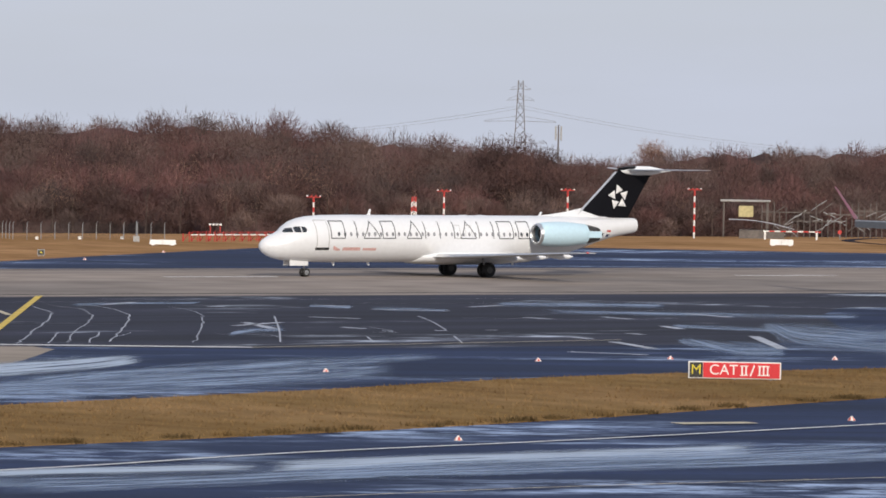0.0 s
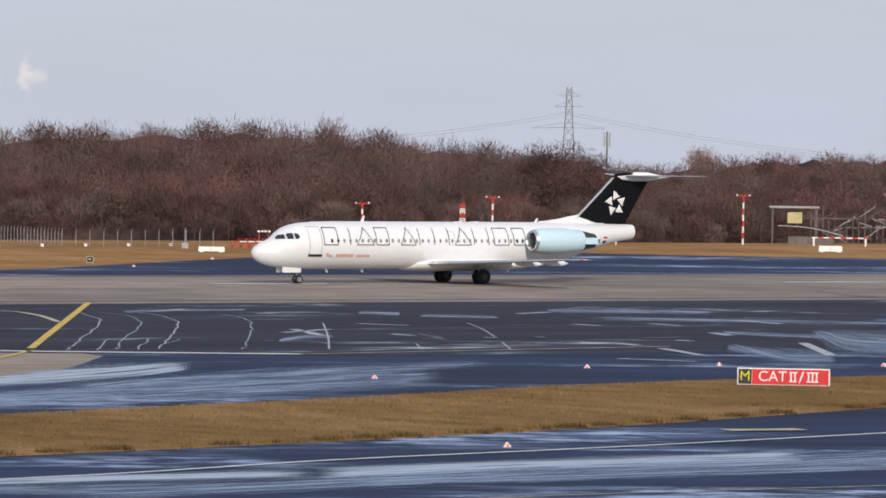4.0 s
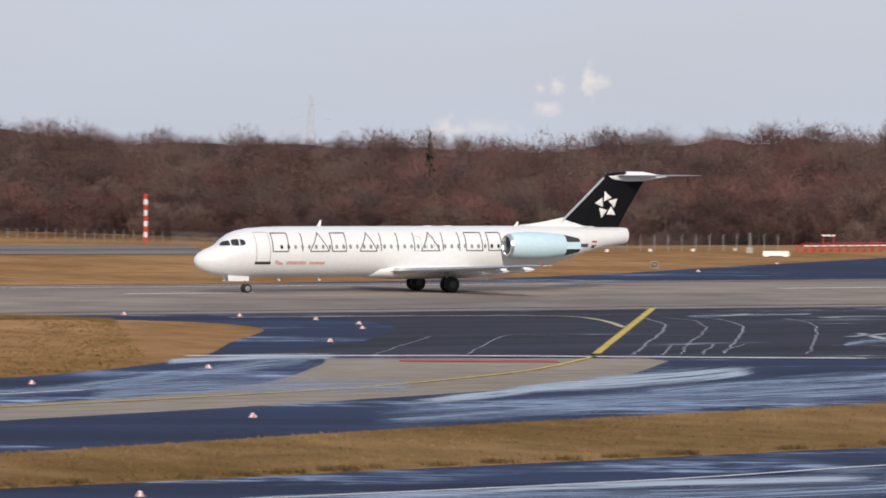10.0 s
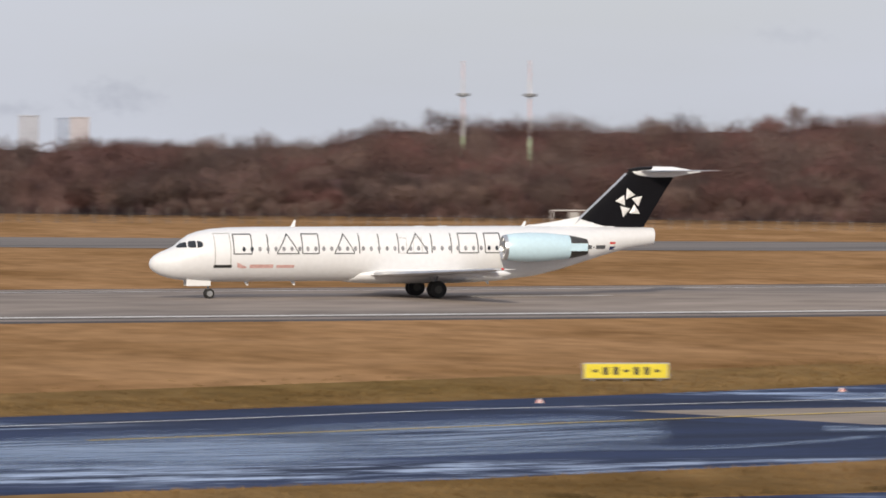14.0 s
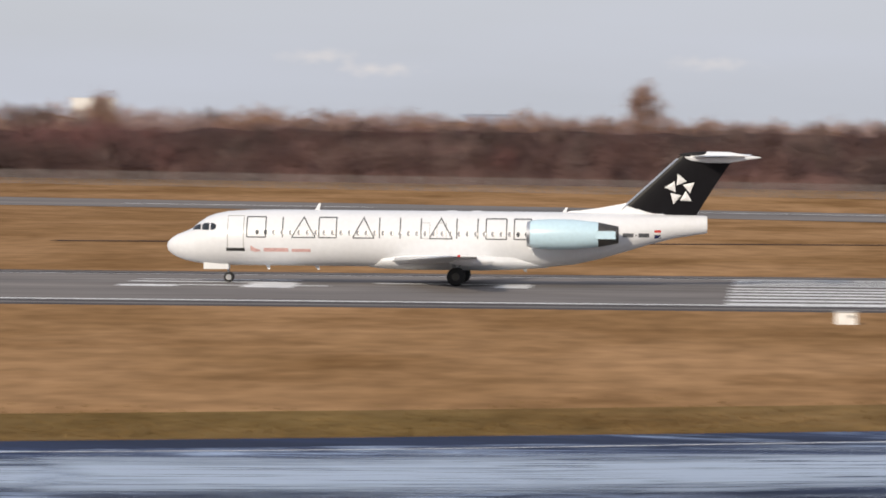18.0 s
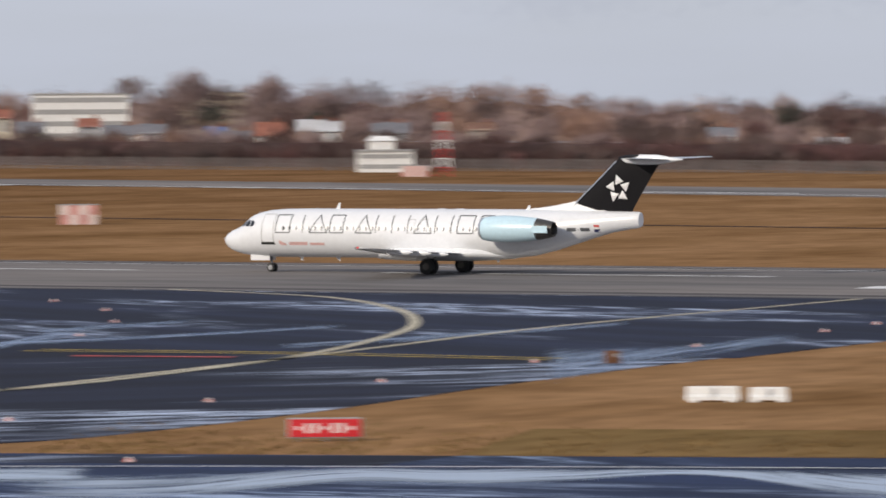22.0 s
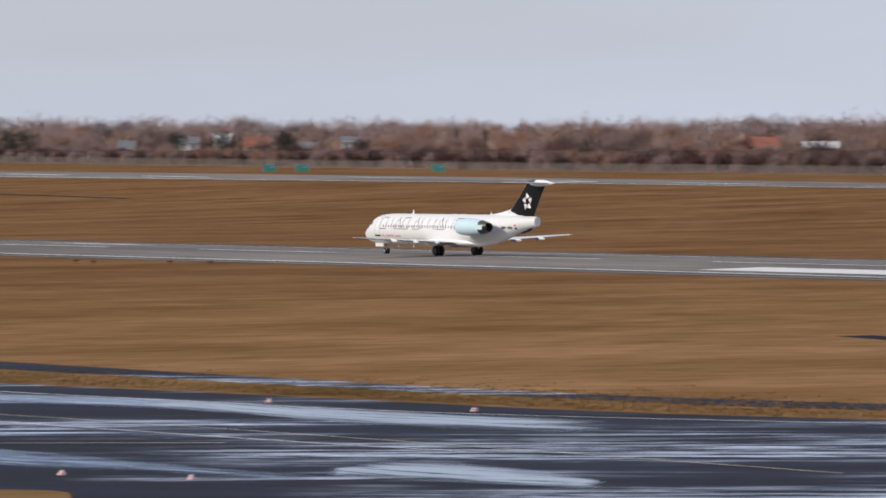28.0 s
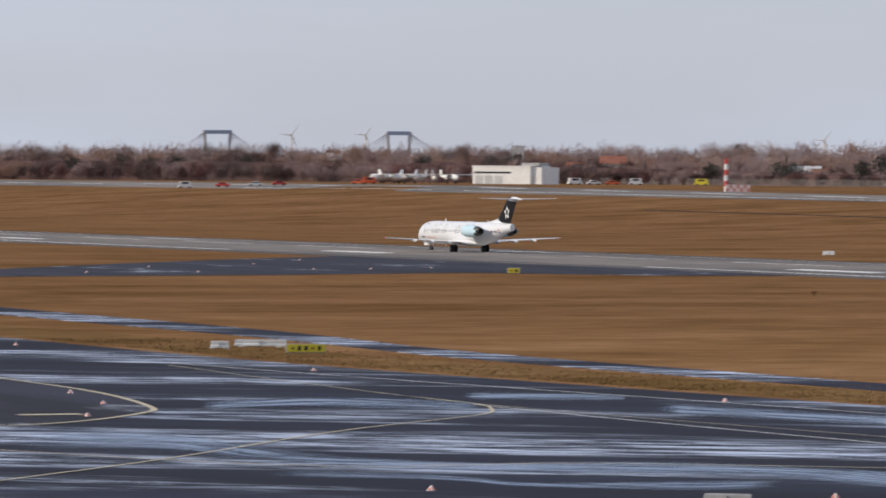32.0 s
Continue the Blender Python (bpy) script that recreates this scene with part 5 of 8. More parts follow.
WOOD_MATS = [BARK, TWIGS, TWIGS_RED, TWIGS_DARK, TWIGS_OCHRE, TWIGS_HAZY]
CROWNS = [crown_kind(rnd, 2000) for _ in range(7)]
BUSHES = [crown_kind(rnd, 640) for _ in range(6)]
FAR_CROWNS = [crown_kind(rnd, 700) for _ in range(6)]
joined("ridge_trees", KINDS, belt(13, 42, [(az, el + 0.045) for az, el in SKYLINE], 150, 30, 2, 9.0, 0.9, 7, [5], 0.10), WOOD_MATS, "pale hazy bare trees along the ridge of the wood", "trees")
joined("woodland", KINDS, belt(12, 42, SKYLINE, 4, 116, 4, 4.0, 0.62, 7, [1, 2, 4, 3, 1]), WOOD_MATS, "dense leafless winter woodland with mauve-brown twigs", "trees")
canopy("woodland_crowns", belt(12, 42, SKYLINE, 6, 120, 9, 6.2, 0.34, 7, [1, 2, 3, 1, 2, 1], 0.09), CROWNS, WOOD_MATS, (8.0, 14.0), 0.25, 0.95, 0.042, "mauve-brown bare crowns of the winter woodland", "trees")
# mostly dark twigs: the shade low in the wood, put into colour
canopy("woodland_undergrowth", belt(13, 42, SKYLINE, -2, 14, 2, 3.4, 0.26, 6, [3, 1, 3, 3], 0.22), BUSHES, WOOD_MATS, (4.0, 8.0), 0.02, 0.7, 0.036, "tangled undergrowth along the wood's edge, darkened for the shade there", "bushes")
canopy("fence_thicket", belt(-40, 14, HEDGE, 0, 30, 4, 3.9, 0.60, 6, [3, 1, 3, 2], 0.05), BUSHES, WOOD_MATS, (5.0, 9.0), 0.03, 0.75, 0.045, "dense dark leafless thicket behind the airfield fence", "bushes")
canopy("far_thicket", belt(-74, -40, HEDGE, 0, 44, 3, 6.0, 0.62, 6, [1, 3, 5, 2, 1, 4], 0.10), BUSHES, WOOD_MATS, (11.0, 18.0), 0.0, 1.2, 0.08, "dark leafless hedge at the airfield's far edge", "bushes")
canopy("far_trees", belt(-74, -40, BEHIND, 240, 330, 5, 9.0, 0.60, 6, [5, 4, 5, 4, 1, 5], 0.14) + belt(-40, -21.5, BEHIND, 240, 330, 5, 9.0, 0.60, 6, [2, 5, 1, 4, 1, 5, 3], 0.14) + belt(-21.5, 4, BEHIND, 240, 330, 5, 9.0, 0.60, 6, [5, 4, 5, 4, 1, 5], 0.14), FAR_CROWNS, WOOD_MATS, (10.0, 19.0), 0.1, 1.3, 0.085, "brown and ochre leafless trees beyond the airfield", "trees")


# the palest belt: horizon haze put into the twig colour
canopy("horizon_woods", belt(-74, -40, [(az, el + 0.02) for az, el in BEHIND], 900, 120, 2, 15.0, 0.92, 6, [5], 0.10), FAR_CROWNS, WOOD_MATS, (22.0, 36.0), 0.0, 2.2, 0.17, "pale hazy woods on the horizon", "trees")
for az, d, top, w in ((-62.36, 1700, 0.20, 11), (-62.22, 1710, 0.17, 9), (-63.1, 1740, 0.16, 8), (-61.5, 1650, 0.2, 8), (-60.66, 1640, 0.30, 12), (-60.48, 1640, 0.28, 12), (-61.27, 1660, 0.27, 9), (-58.9, 1580, 0.25, 9), (-58.4, 1570, 0.25, 9), (-57.75, 1560, 0.24, 9),
                      (-69.9, 2040, 0.19, 10), (-69.4, 2040, 0.22, 11), (-69.07, 2040, 0.2, 10), (-68.8, 2030, 0.23, 10), (-68.05, 2010, 0.23, 10), (-66.18, 1950, 0.23, 10), (-65.43, 1930, 0.24, 10), (-65.2, 1930, 0.23, 11),
                      (-38.11, 1200, 0.20, 9), (-37.66, 1200, 0.13, 7), (-37.09, 1190, 0.19, 12), (-36.76, 1320, 0.29, 9), (-36.31, 1190, 0.12, 7), (-39.61, 1350, 0.29, 9), (-40.69, 1200, 0.16, 9), (-41.24, 1210, 0.06, 6), (-25.18, 1120, 0.09, 9), (-31.32, 1120, 0.12, 9), (-30.2, 1110, 0.0, 6)):
    p = polar(az, d)
    z = rise(p.x, p.y)
    h = EYE_Z + d * math.tan(radians(top)) - z
    t = thing("evergreen", "round dark green evergreen among bare trees", "tree", "single trees", pose(p.x, p.y, z))
    part("trunk", Soup().tube((0, 0, -0.2), (0, 0, h * 0.6), 0.3, 0.15, 6), BARK, t)
    canopy("crown", [(0, 0, 0, h, 0.0, int(d) % 6, 1)], FAR_CROWNS, [BARK, NEEDLES_FAR], (w, w + 0.1), 0.1, 0.9, 0.11, "", "").parent = t
GARDENS = [(az, el + 0.11) for az, el in HEDGE]
canopy("garden_trees", belt(-72, -43, GARDENS, 60, 46, 2, 8.5, 0.75, 6, [1, 4, 5, 3, 1], 0.34) + belt(-43, -18, GARDENS, 60, 46, 3, 7.5, 0.7, 6, [1, 4, 5, 3, 1], 0.34), FAR_CROWNS, WOOD_MATS, (7.0, 13.0), 0.05, 1.6, 0.07, "bare garden trees between the houses", "trees")


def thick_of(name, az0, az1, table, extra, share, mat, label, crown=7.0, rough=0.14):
    """The closed backing of a belt: a deep bank shaped like rounded crowns below the tree tops, added to close the gaps
    between twigs.
    """
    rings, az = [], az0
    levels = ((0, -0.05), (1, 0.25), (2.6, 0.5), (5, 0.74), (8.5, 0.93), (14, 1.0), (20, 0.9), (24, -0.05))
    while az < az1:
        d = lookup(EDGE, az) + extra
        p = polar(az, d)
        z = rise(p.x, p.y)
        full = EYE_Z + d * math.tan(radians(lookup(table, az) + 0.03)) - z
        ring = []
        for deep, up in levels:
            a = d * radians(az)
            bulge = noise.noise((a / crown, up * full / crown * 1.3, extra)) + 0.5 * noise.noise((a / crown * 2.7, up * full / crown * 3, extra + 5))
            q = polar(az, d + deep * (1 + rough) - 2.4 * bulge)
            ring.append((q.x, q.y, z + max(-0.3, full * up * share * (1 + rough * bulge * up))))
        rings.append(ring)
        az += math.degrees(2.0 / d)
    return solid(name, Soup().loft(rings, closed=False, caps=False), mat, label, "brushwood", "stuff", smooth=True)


# dark twig colour stands in for the shade deep inside the wood
thick_of("brush_backing", 12, 42, SKYLINE, 100, 0.84, TWIGS_DARK, "dark backing deep in the woodland, coloured like its inner shade", 5.0, 0.08)
thick_of("brush_backing", 13, 42, SKYLINE, 34, 0.40, TWIGS_DARK, "dark backing inside the woodland, coloured like its inner shade", 6.0, 0.18)
thick_of("brush_backing", -74, 14, HEDGE, 26, 0.80, TWIGS_DARK, "dark backing inside the thicket, coloured like its inner shade", 5.0, 0.08)
thick_of("brush_backing", -74, 4, BEHIND, 560, 0.62, TWIGS_FAR, "brown haze-tinted backing behind the far trees", 6.5, 0.3)
places = []
for az, d, top in ((27.05, 752, 0.0), (-58.6, 1750, 0.24), (-58.2, 1760, 0.2), (-55.9, 1700, 0.3), (-55.6, 1700, 0.3), (-62.3, 1900, 0.26), (-64.9, 2100, 0.2), (-65.7, 2100, 0.25), (-66.1, 2100, 0.24), (-67.2, 2150, 0.22),
                   (-67.8, 2150, 0.2), (-68.6, 2150, 0.18), (-69.2, 2200, 0.22), (-69.9, 2200, 0.2), (-70.4, 2200, 0.2), (-63.8, 2000, 0.2), (-39, 1350, 0.15), (-60.5, 1800, 0.22),
                   (-57.1, 1700, 0.2), (-26.2, 1180, 0.05), (-23.5, 1180, 0.1)):
    p = polar(az, d)
    z = rise(p.x, p.y)
    places.append((p.x, p.y, z, EYE_Z + d * math.tan(radians(top)) - z, rnd.uniform(0, 6), rnd.randrange(3), 1))
for x, y, z, h, turn, which, _ in places:
    lone_tree("conifer", CONIFERS[which], x, y, z, h, turn, [BARK, NEEDLES], "dark green conifer among bare trees", 0.5)
# single tall trees that stand out
for az, d, top, sp in ((9.20, 800, 0.57, 5), (8.9, 805, 0.36, 5), (8.6, 800, 0.1, 5), (34.38, 760, -0.01, 3), (34.15, 765, -0.1, 3), (34.75, 770, -0.13, 3), (-1.75, 1150, 0.28, 2), (1.08, 1150, 0.11, 2), (3.06, 1150, 0.43, 2),
                       (-9.5, 1150, 0.22, 3), (-7.5, 1150, 0.15, 2), (-13.8, 1150, 0.2, 2), (-31.58, 1300, 0.53, 3), (-30.73, 1300, 0.49, 3), (-30.1, 1300, 0.4, 3), (5.6, 1300, 0.12, 2), (5.0, 1300, 0.1, 2), (35.95, 1100, -0.1, 2)):
    p = polar(az, d)
    z = rise(p.x, p.y)
    h = EYE_Z + d * math.tan(radians(top)) - z
    v, f, bark = bare_tree(rnd, 0.24 + 0.04 * sp, 3500 + 900 * sp, 22, 0.25, 0.0034, 0.06, 0.17)
    lone_tree("bare_tree", (v, f, bark), p.x, p.y, z, h, 0.0, [BARK, TWIGS_RED if sp == 5 else TWIGS_OCHRE if sp != 3 else TWIGS_DARK if az > 0 else TWIGS_HAZY], "tall bare deciduous tree standing above the rest")

# ---- things on the airfield ----
def facing(x, y, z=0.0, turn=0.0):
    """A pose at that place whose -y side looks towards the camera's balcony."""
    return pose(x, y, z, 0, 0, -math.degrees(math.atan2(x, y)) + turn)


def lettering(text, size, mat, parent, m, name="lettering", label=""):
    cu = bpy.data.curves.new(name, "FONT")
    cu.body, cu.size, cu.align_x, cu.align_y, cu.extrude = text, size, "CENTER", "CENTER", 0.006
    tmp = bpy.data.objects.new(name, cu)
    scene.collection.objects.link(tmp)
    me = bpy.data.meshes.new_from_object(tmp.evaluated_get(bpy.context.evaluated_depsgraph_get()))
    bpy.data.objects.remove(tmp)
    me.materials.clear()
    me.materials.append(mat)
    return part(name, me, mat, parent, label, m=m)


# taxiway edge lights
light = thing("taxiway_light", "low white and red striped taxiway edge light on the pavement", "airfield light", "taxiway edge lights")
part("base_plate", Soup().turn([(0.0, 0.02), (0.26, 0.02), (0.26, 0.05), (0.2, 0.07), (0.0, 0.07)], 12), GREY_PAINT, light)
for k in range(8):
    a0, a1 = 2 * math.pi * k / 8, 2 * math.pi * (k + 1) / 8
    part("stripe", Soup().loft([[(r * math.cos(a), r * math.sin(a), z) for a in (a0, (a0 + a1) / 2, a1)] for r, z in ((0.24, 0.065), (0.19, 0.17), (0.10, 0.24))], closed=False, caps=False),
         LIGHT_RED if k % 2 else LIGHT_WHITE, light, "red stripe" if k % 2 else "white stripe")
part("lens", Soup().turn([(0.10, 0.235), (0.09, 0.29), (0.05, 0.32), (0.0, 0.325)], 10), LIGHT_WHITE, light, smooth=True)
LAMPS_RIGHT = [(131.7, 206.7), (148.2, 213.5), (156.4, 213.9), (164.7, 211.4), (108.3, 161.0), (131.0, 167.0), (215.0, 373.6), (234.4, 393.9), (92.2, 219.0), (106.1, 230.6), (125.3, 256.9), (135.1, 272.8),
               (138.0, 279.1), (138.7, 286.3), (136.7, 292.7), (131.1, 297.2), (89.9, 191.2), (67.5, 151.7), (63.1, 207.8), (78.1, 213.3), (18.6, 190.6), (28.1, 167.8), (-36.3, 170.0), (-32.2, 173.9)]
LAMPS_MID = [(-116.4, 251.9), (-114.8, 233.7), (-117.8, 261.5), (-117.4, 270.7), (-115.9, 280.7), (-112.5, 289.2), (-107.7, 296.6), (-179.2, 275.9), (-168.1, 264.3), (-158.1, 249.5), (-150.2, 233.6), (-111.0, 182.1),
             (-112.3, 198.3), (-114.6, 216.5), (-111.1, 167.9), (-94.4, 149.8), (-143.7, 203.1), (-142.8, 187.1), (-116.6, 151.4), (-114.3, 146.0), (-107.6, 145.6), (-151.8, 163.1), (-145.4, 173.8), (-168.8, 145.5), (-161.8, 153.7)]
LAMPS_LEFT = [(-170.3, 91.5), (-166.6, 95.7), (-161.5, 98.0), (-209.3, 131.2), (-196.2, 133.7), (-245.4, 125.4), (-178.8, 79.4), (-290.0, 121.2), (-238.2, 88.0), (-250.8, 93.5), (-263.5, 96.4), (-337.5, 119.6), (-585.6, 230.0),
              (-582.8, 215.1), (-636.7, 257.7), (-617.6, 236.1), (-666.1, 276.2), (-598.9, 250.2), (-602.3, 259.2), (-609.4, 270.4)]
spots = LAMPS_RIGHT + LAMPS_MID + LAMPS_LEFT
light.matrix_basis = pose(*spots[0], 0) @ Matrix.Scale(0.64, 4)
for k, (x, y) in enumerate(spots[1:]):
    copy_thing(light, pose(x, y, 0, 0, 0, 31 * k))


# guidance signs
def guide_sign(name, label, x, y, w, h, panels, turn=0.0, group="guidance signs", depth=0.16, legs=True, z=0.0, case=None):
    """panels: (share of the width, material, text or bars, colour of it)."""
    t = thing(name, label, "sign", group, facing(x, y, z, turn))
    lift = 0.16
    part("case", Soup().box(-w / 2 - 0.05, w / 2 + 0.05, -depth / 2 + 0.03, depth / 2, lift - 0.05, lift + h + 0.05, 0.02), case or GREY_PAINT, t, "pale sign case" if case else "grey sign case")
    if legs:
        for f in (-0.4, 0.0, 0.4):
            part("leg", Soup().box(f * w - 0.03, f * w + 0.03, -0.02, 0.04, -0.05, lift, 0.006), STEEL, t)
    x0 = -w / 2
    for share, mat, text, ink in panels:
        x1 = x0 + w * share
        face = part("panel", Soup().box(x0 + 0.01, x1 - 0.01, -depth / 2, -depth / 2 + 0.05, lift, lift + h, 0.006), mat, t)
        mid = (x0 + x1) / 2
        if isinstance(text, str) and text:
            lettering(text, h * 0.92, ink, face, pose(mid, -depth / 2 - 0.004, lift + h * 0.5, 90, 0, 0))
        elif text:
            n = int(text)
            bw = (x1 - x0) * 0.86 / n
            for k in range(n):
                bx = x0 + (x1 - x0) * 0.07 + bw * k
                part("bar", Soup().box(bx + bw * 0.26, bx + bw * 0.74, -depth / 2 - 0.010, -depth / 2 + 0.006, lift + h * (0.22 if k % 3 else 0.4), lift + h * (0.78 if k % 3 else 0.6)), ink, face)
        x0 = x1
    return t


cat_sign = guide_sign("guidance_sign", "red and black taxiway sign with white letters on grass", 146.2, 195.0, 4.1, 0.68, [(0.15, BLACK_PAINT, "M", YELLOW_SIGN), (0.85, SIGN_RED, "", None)], case=WHITE_PAINT)
lettering("CAT", 0.66, WHITE_PAINT, cat_sign, pose(-0.50, -0.084, 0.5, 90, 0, 0))
for x0, n_ in ((0.245, 2), (1.04, 3)):
    s_ = Soup()
    w_ = 0.1805 * n_
    for k in range(n_):
        xm = x0 + w_ * (k + 0.5) / n_
        s_.box(xm - 0.035, xm + 0.035, -0.092, -0.07, 0.27, 0.73)
    s_.box(x0, x0 + w_, -0.095, -0.072, 0.27, 0.32).box(x0, x0 + w_, -0.095, -0.072, 0.68, 0.73)
    part("roman_numeral", s_, WHITE_PAINT, cat_sign, "white roman numeral")
part("slash", Soup().add([(0.68, -0.088, 0.25), (0.75, -0.088, 0.25), (0.93, -0.088, 0.75), (0.86, -0.088, 0.75)], [(0, 1, 2, 3)]), WHITE_PAINT, cat_sign, "white slash")
guide_sign("guidance_sign", "long yellow taxiway direction sign with black bars", 72.1, 224.4, 3.7, 0.62, [(1, YELLOW_SIGN, 7, BLACK_PAINT)], 6)
guide_sign("guidance_sign", "small maroon runway sign with pale bars", 98.0, 255.6, 1.9, 0.56, [(0.2, BLACK_PAINT, "", None), (0.62, SIGN_MAROON, 4, WHITE_PAINT), (0.18, BLACK_PAINT, "", None)])
guide_sign("guidance_sign", "long yellow taxiway direction sign with black bars", 107.8, 271.1, 4.0, 0.58, [(1, YELLOW_SIGN, 8, BLACK_PAINT)])
sg = guide_sign("guidance_sign", "yellow runway direction sign with black lettering", 197.1, 377.5, 2.4, 0.46, [(0.72, YELLOW_SIGN, "23R", BLACK_PAINT), (0.28, YELLOW_SIGN, "", None)])
part("arrow", Soup().add([(0.80, -0.086, 0.22), (0.90, -0.086, 0.22), (0.90, -0.086, 0.44), (0.98, -0.086, 0.42), (0.85, -0.086, 0.58), (0.72, -0.086, 0.42), (0.80, -0.086, 0.44)], [(0, 1, 2, 3, 4, 5, 6)]), BLACK_PAINT, sg, "black up arrow")
guide_sign("guidance_sign", "red taxiway holding sign with white bars on grass", -94.2, 162.3, 2.5, 0.62, [(1, SIGN_RED, 7, WHITE_PAINT)])
guide_sign("guidance_sign", "red taxiway holding sign with white bars on grass", -167.7, 221.4, 2.9, 0.5, [(1, SIGN_RED, 7, WHITE_PAINT)])
guide_sign("guidance_sign", "long yellow taxiway direction sign with black bars", -192.0, 255.7, 4.2, 0.54, [(1, YELLOW_SIGN, 8, BLACK_PAINT)])
guide_sign("guidance_sign", "small black taxiway sign with yellow bars", -161.6, 185.1, 1.15, 0.5, [(1, BLACK_PAINT, 2, YELLOW_SIGN)])
guide_sign("guidance_sign", "yellow and black taxiway sign beside pale tanks", -317.4, 132.1, 2.5, 0.48, [(1, YELLOW_SIGN, 5, BLACK_PAINT)], 10)
guide_sign("guidance_sign", "small yellow sign beside the runway", -571.8, 264.3, 1.4, 0.55, [(1, YELLOW_SIGN, 2, BLACK_PAINT)])
guide_sign("guidance_sign", "yellow sign on the far grass", -149.8, 396.5, 2.6, 0.5, [(1, YELLOW_SIGN, 5, BLACK_PAINT)])
guide_sign("guidance_sign", "yellow sign on the far grass", -185, 526.3, 3.1, 0.5, [(1, YELLOW_SIGN, 5, BLACK_PAINT)], z=rise(-185, 526.3))
guide_sign("guidance_sign", "yellow sign on the far grass", 60, 384, 1.9, 0.42, [(1, YELLOW_SIGN, 4, BLACK_PAINT)])
guide_sign("guidance_sign", "small black sign on the far grass", 216.4, 383.2, 0.5, 0.4, [(1, BLACK_PAINT, 1, YELLOW_SIGN)])


# white water-filled barriers and tanks
def barrier(x, y, w, h, label="white plastic road barrier lying on the grass", turn=0.0, mat=None, name="white_barrier"):
    t = thing(name, label, "barrier", "white barriers", facing(x, y, rise(x, y), turn))
    body_ = part("shell", Soup().loft([[(sx * (w / 2 - i), sy * d, z) for sx, sy in ((-1, -1), (1, -1), (1, 1), (-1, 1))] for z, d, i in ((0.08, 0.25, 0.0), (h * 0.35, 0.24, 0.0), (h * 0.5, 0.13, 0.02), (h - 0.04, 0.11, 0.03), (h, 0.08, 0.07))]), mat or WHITE_PAINT, t)
    for f in (-0.36, 0.36):
        part("foot", Soup().box(f * w - 0.18, f * w + 0.18, -0.28, 0.28, -0.04, 0.10, 0.02), mat or WHITE_PAINT, t)
    part("seam", Soup().box(-0.012, 0.012, -0.262, -0.12, 0.12, h - 0.05), GREY_PAINT, t)
    return t


for x, y, w, h in ((-92.8, 190.3, 2.1, 0.62), (-90.8, 191.2, 1.5, 0.58), (-86.8, 372.5, 3.3, 0.55), (-140.9, 408.2, 3.2, 0.5), (-84.2, 390.9, 2.6, 0.5), (-81.9, 411.8, 3.3, 0.5), (248.4, 417.6, 2.4, 0.5), (319.6, 419, 2.3, 0.62), (-712.3, 381.2, 1.8, 0.6)):
    barrier(x, y, w, h)
barrier(-328.8, 130.7, 1.2, 0.52, "pale cracked plastic tank on the grass", -8, CLOUDY_WHITE, "plastic_tank")
barrier(-331.5, 134.7, 3.5, 0.5, "long pale plastic tank on the grass", -8, CLOUDY_WHITE, "plastic_tank")
barrier(-164.9, 84.4, 1.7, 0.62, "grey plastic block at the taxiway's edge", -10, GREY_PAINT, "plastic_block")


def cabinet_box(x, y, w, h, mat, label, name="equipment_cabinet", chequer=False, roof=True, d=None):
    """A squat equipment box; chequered ones carry red and white plates."""
    z = rise(x, y)
    d = d or min(w, 1.4) * 0.7
    t = thing(name, label, "cabinet", "equipment boxes", facing(x, y, z))
    part("body", Soup().box(-w / 2, w / 2, -d / 2, d / 2, -0.05, h, 0.02), mat, t)
    if roof:
        part("lid", Soup().box(-w / 2 - 0.05, w / 2 + 0.05, -d / 2 - 0.05, d / 2 + 0.05, h, h + 0.07, 0.02), GREY_PAINT, t)
    if chequer == "red":
        part("red_plate", Soup().box(-w / 2 + 0.06, w * 0.06, -d / 2 - 0.014, -d / 2 - 0.004, 0.06, h - 0.05), SIGN_RED, t, "red plate")
        part("red_plate", Soup().box(w * 0.16, w / 2 - 0.06, -d / 2 - 0.014, -d / 2 - 0.004, h * 0.42, h * 0.6), FADED_RED, t, "faded red plate")
    elif chequer:
        n, rows = max(2, round(w / (h / 2))), 2
        for i in range(n):
            for j in range(rows):
                if (i + j) % 2 == 0:
                    part("red_plate", Soup().box(-w / 2 + w * i / n, -w / 2 + w * (i + 1) / n, -d / 2 - 0.014, -d / 2 - 0.004, h * j / rows + 0.01, h * (j + 1) / rows), FADED_RED, t, "faded red plate")
    else:
        part("door", Soup().box(-w * 0.38, w * 0.02, -d / 2 - 0.02, -d / 2 - 0.004, h * 0.1, h * 0.9, 0.004), mat, t)
        part("vent", Soup().box(w * 0.12, w * 0.38, -d / 2 - 0.016, -d / 2 - 0.004, h * 0.55, h * 0.8), GREY_PAINT, t)
    return t


cabinet_box(2.1, 279.8, 1.1, 0.62, WHITE_PAINT, "small white cabinet beside the runway")
cabinet_box(-68.8, 277.4, 1.1, 0.62, WHITE_PAINT, "small white cabinet beside the runway")
cabinet_box(-201, 211.5, 1.25, 1.0, WHITE_PAINT, "white cabinet on the cable trench")
cabinet_box(-35.8, 180.1, 1.3, 0.8, PALE_PINK, "red and white marker box on the grass", "marker_box", "red", False)
cabinet_box(-173.5, 162.5, 1.3, 0.62, PALE_PINK, "red and white marker box on the grass", "marker_box", "red", False)
cabinet_box(-301.7, 469.3, 3.9, 2.0, PALE_PINK, "large red and white chequered equipment hut", "marker_hut", True, d=2.2)
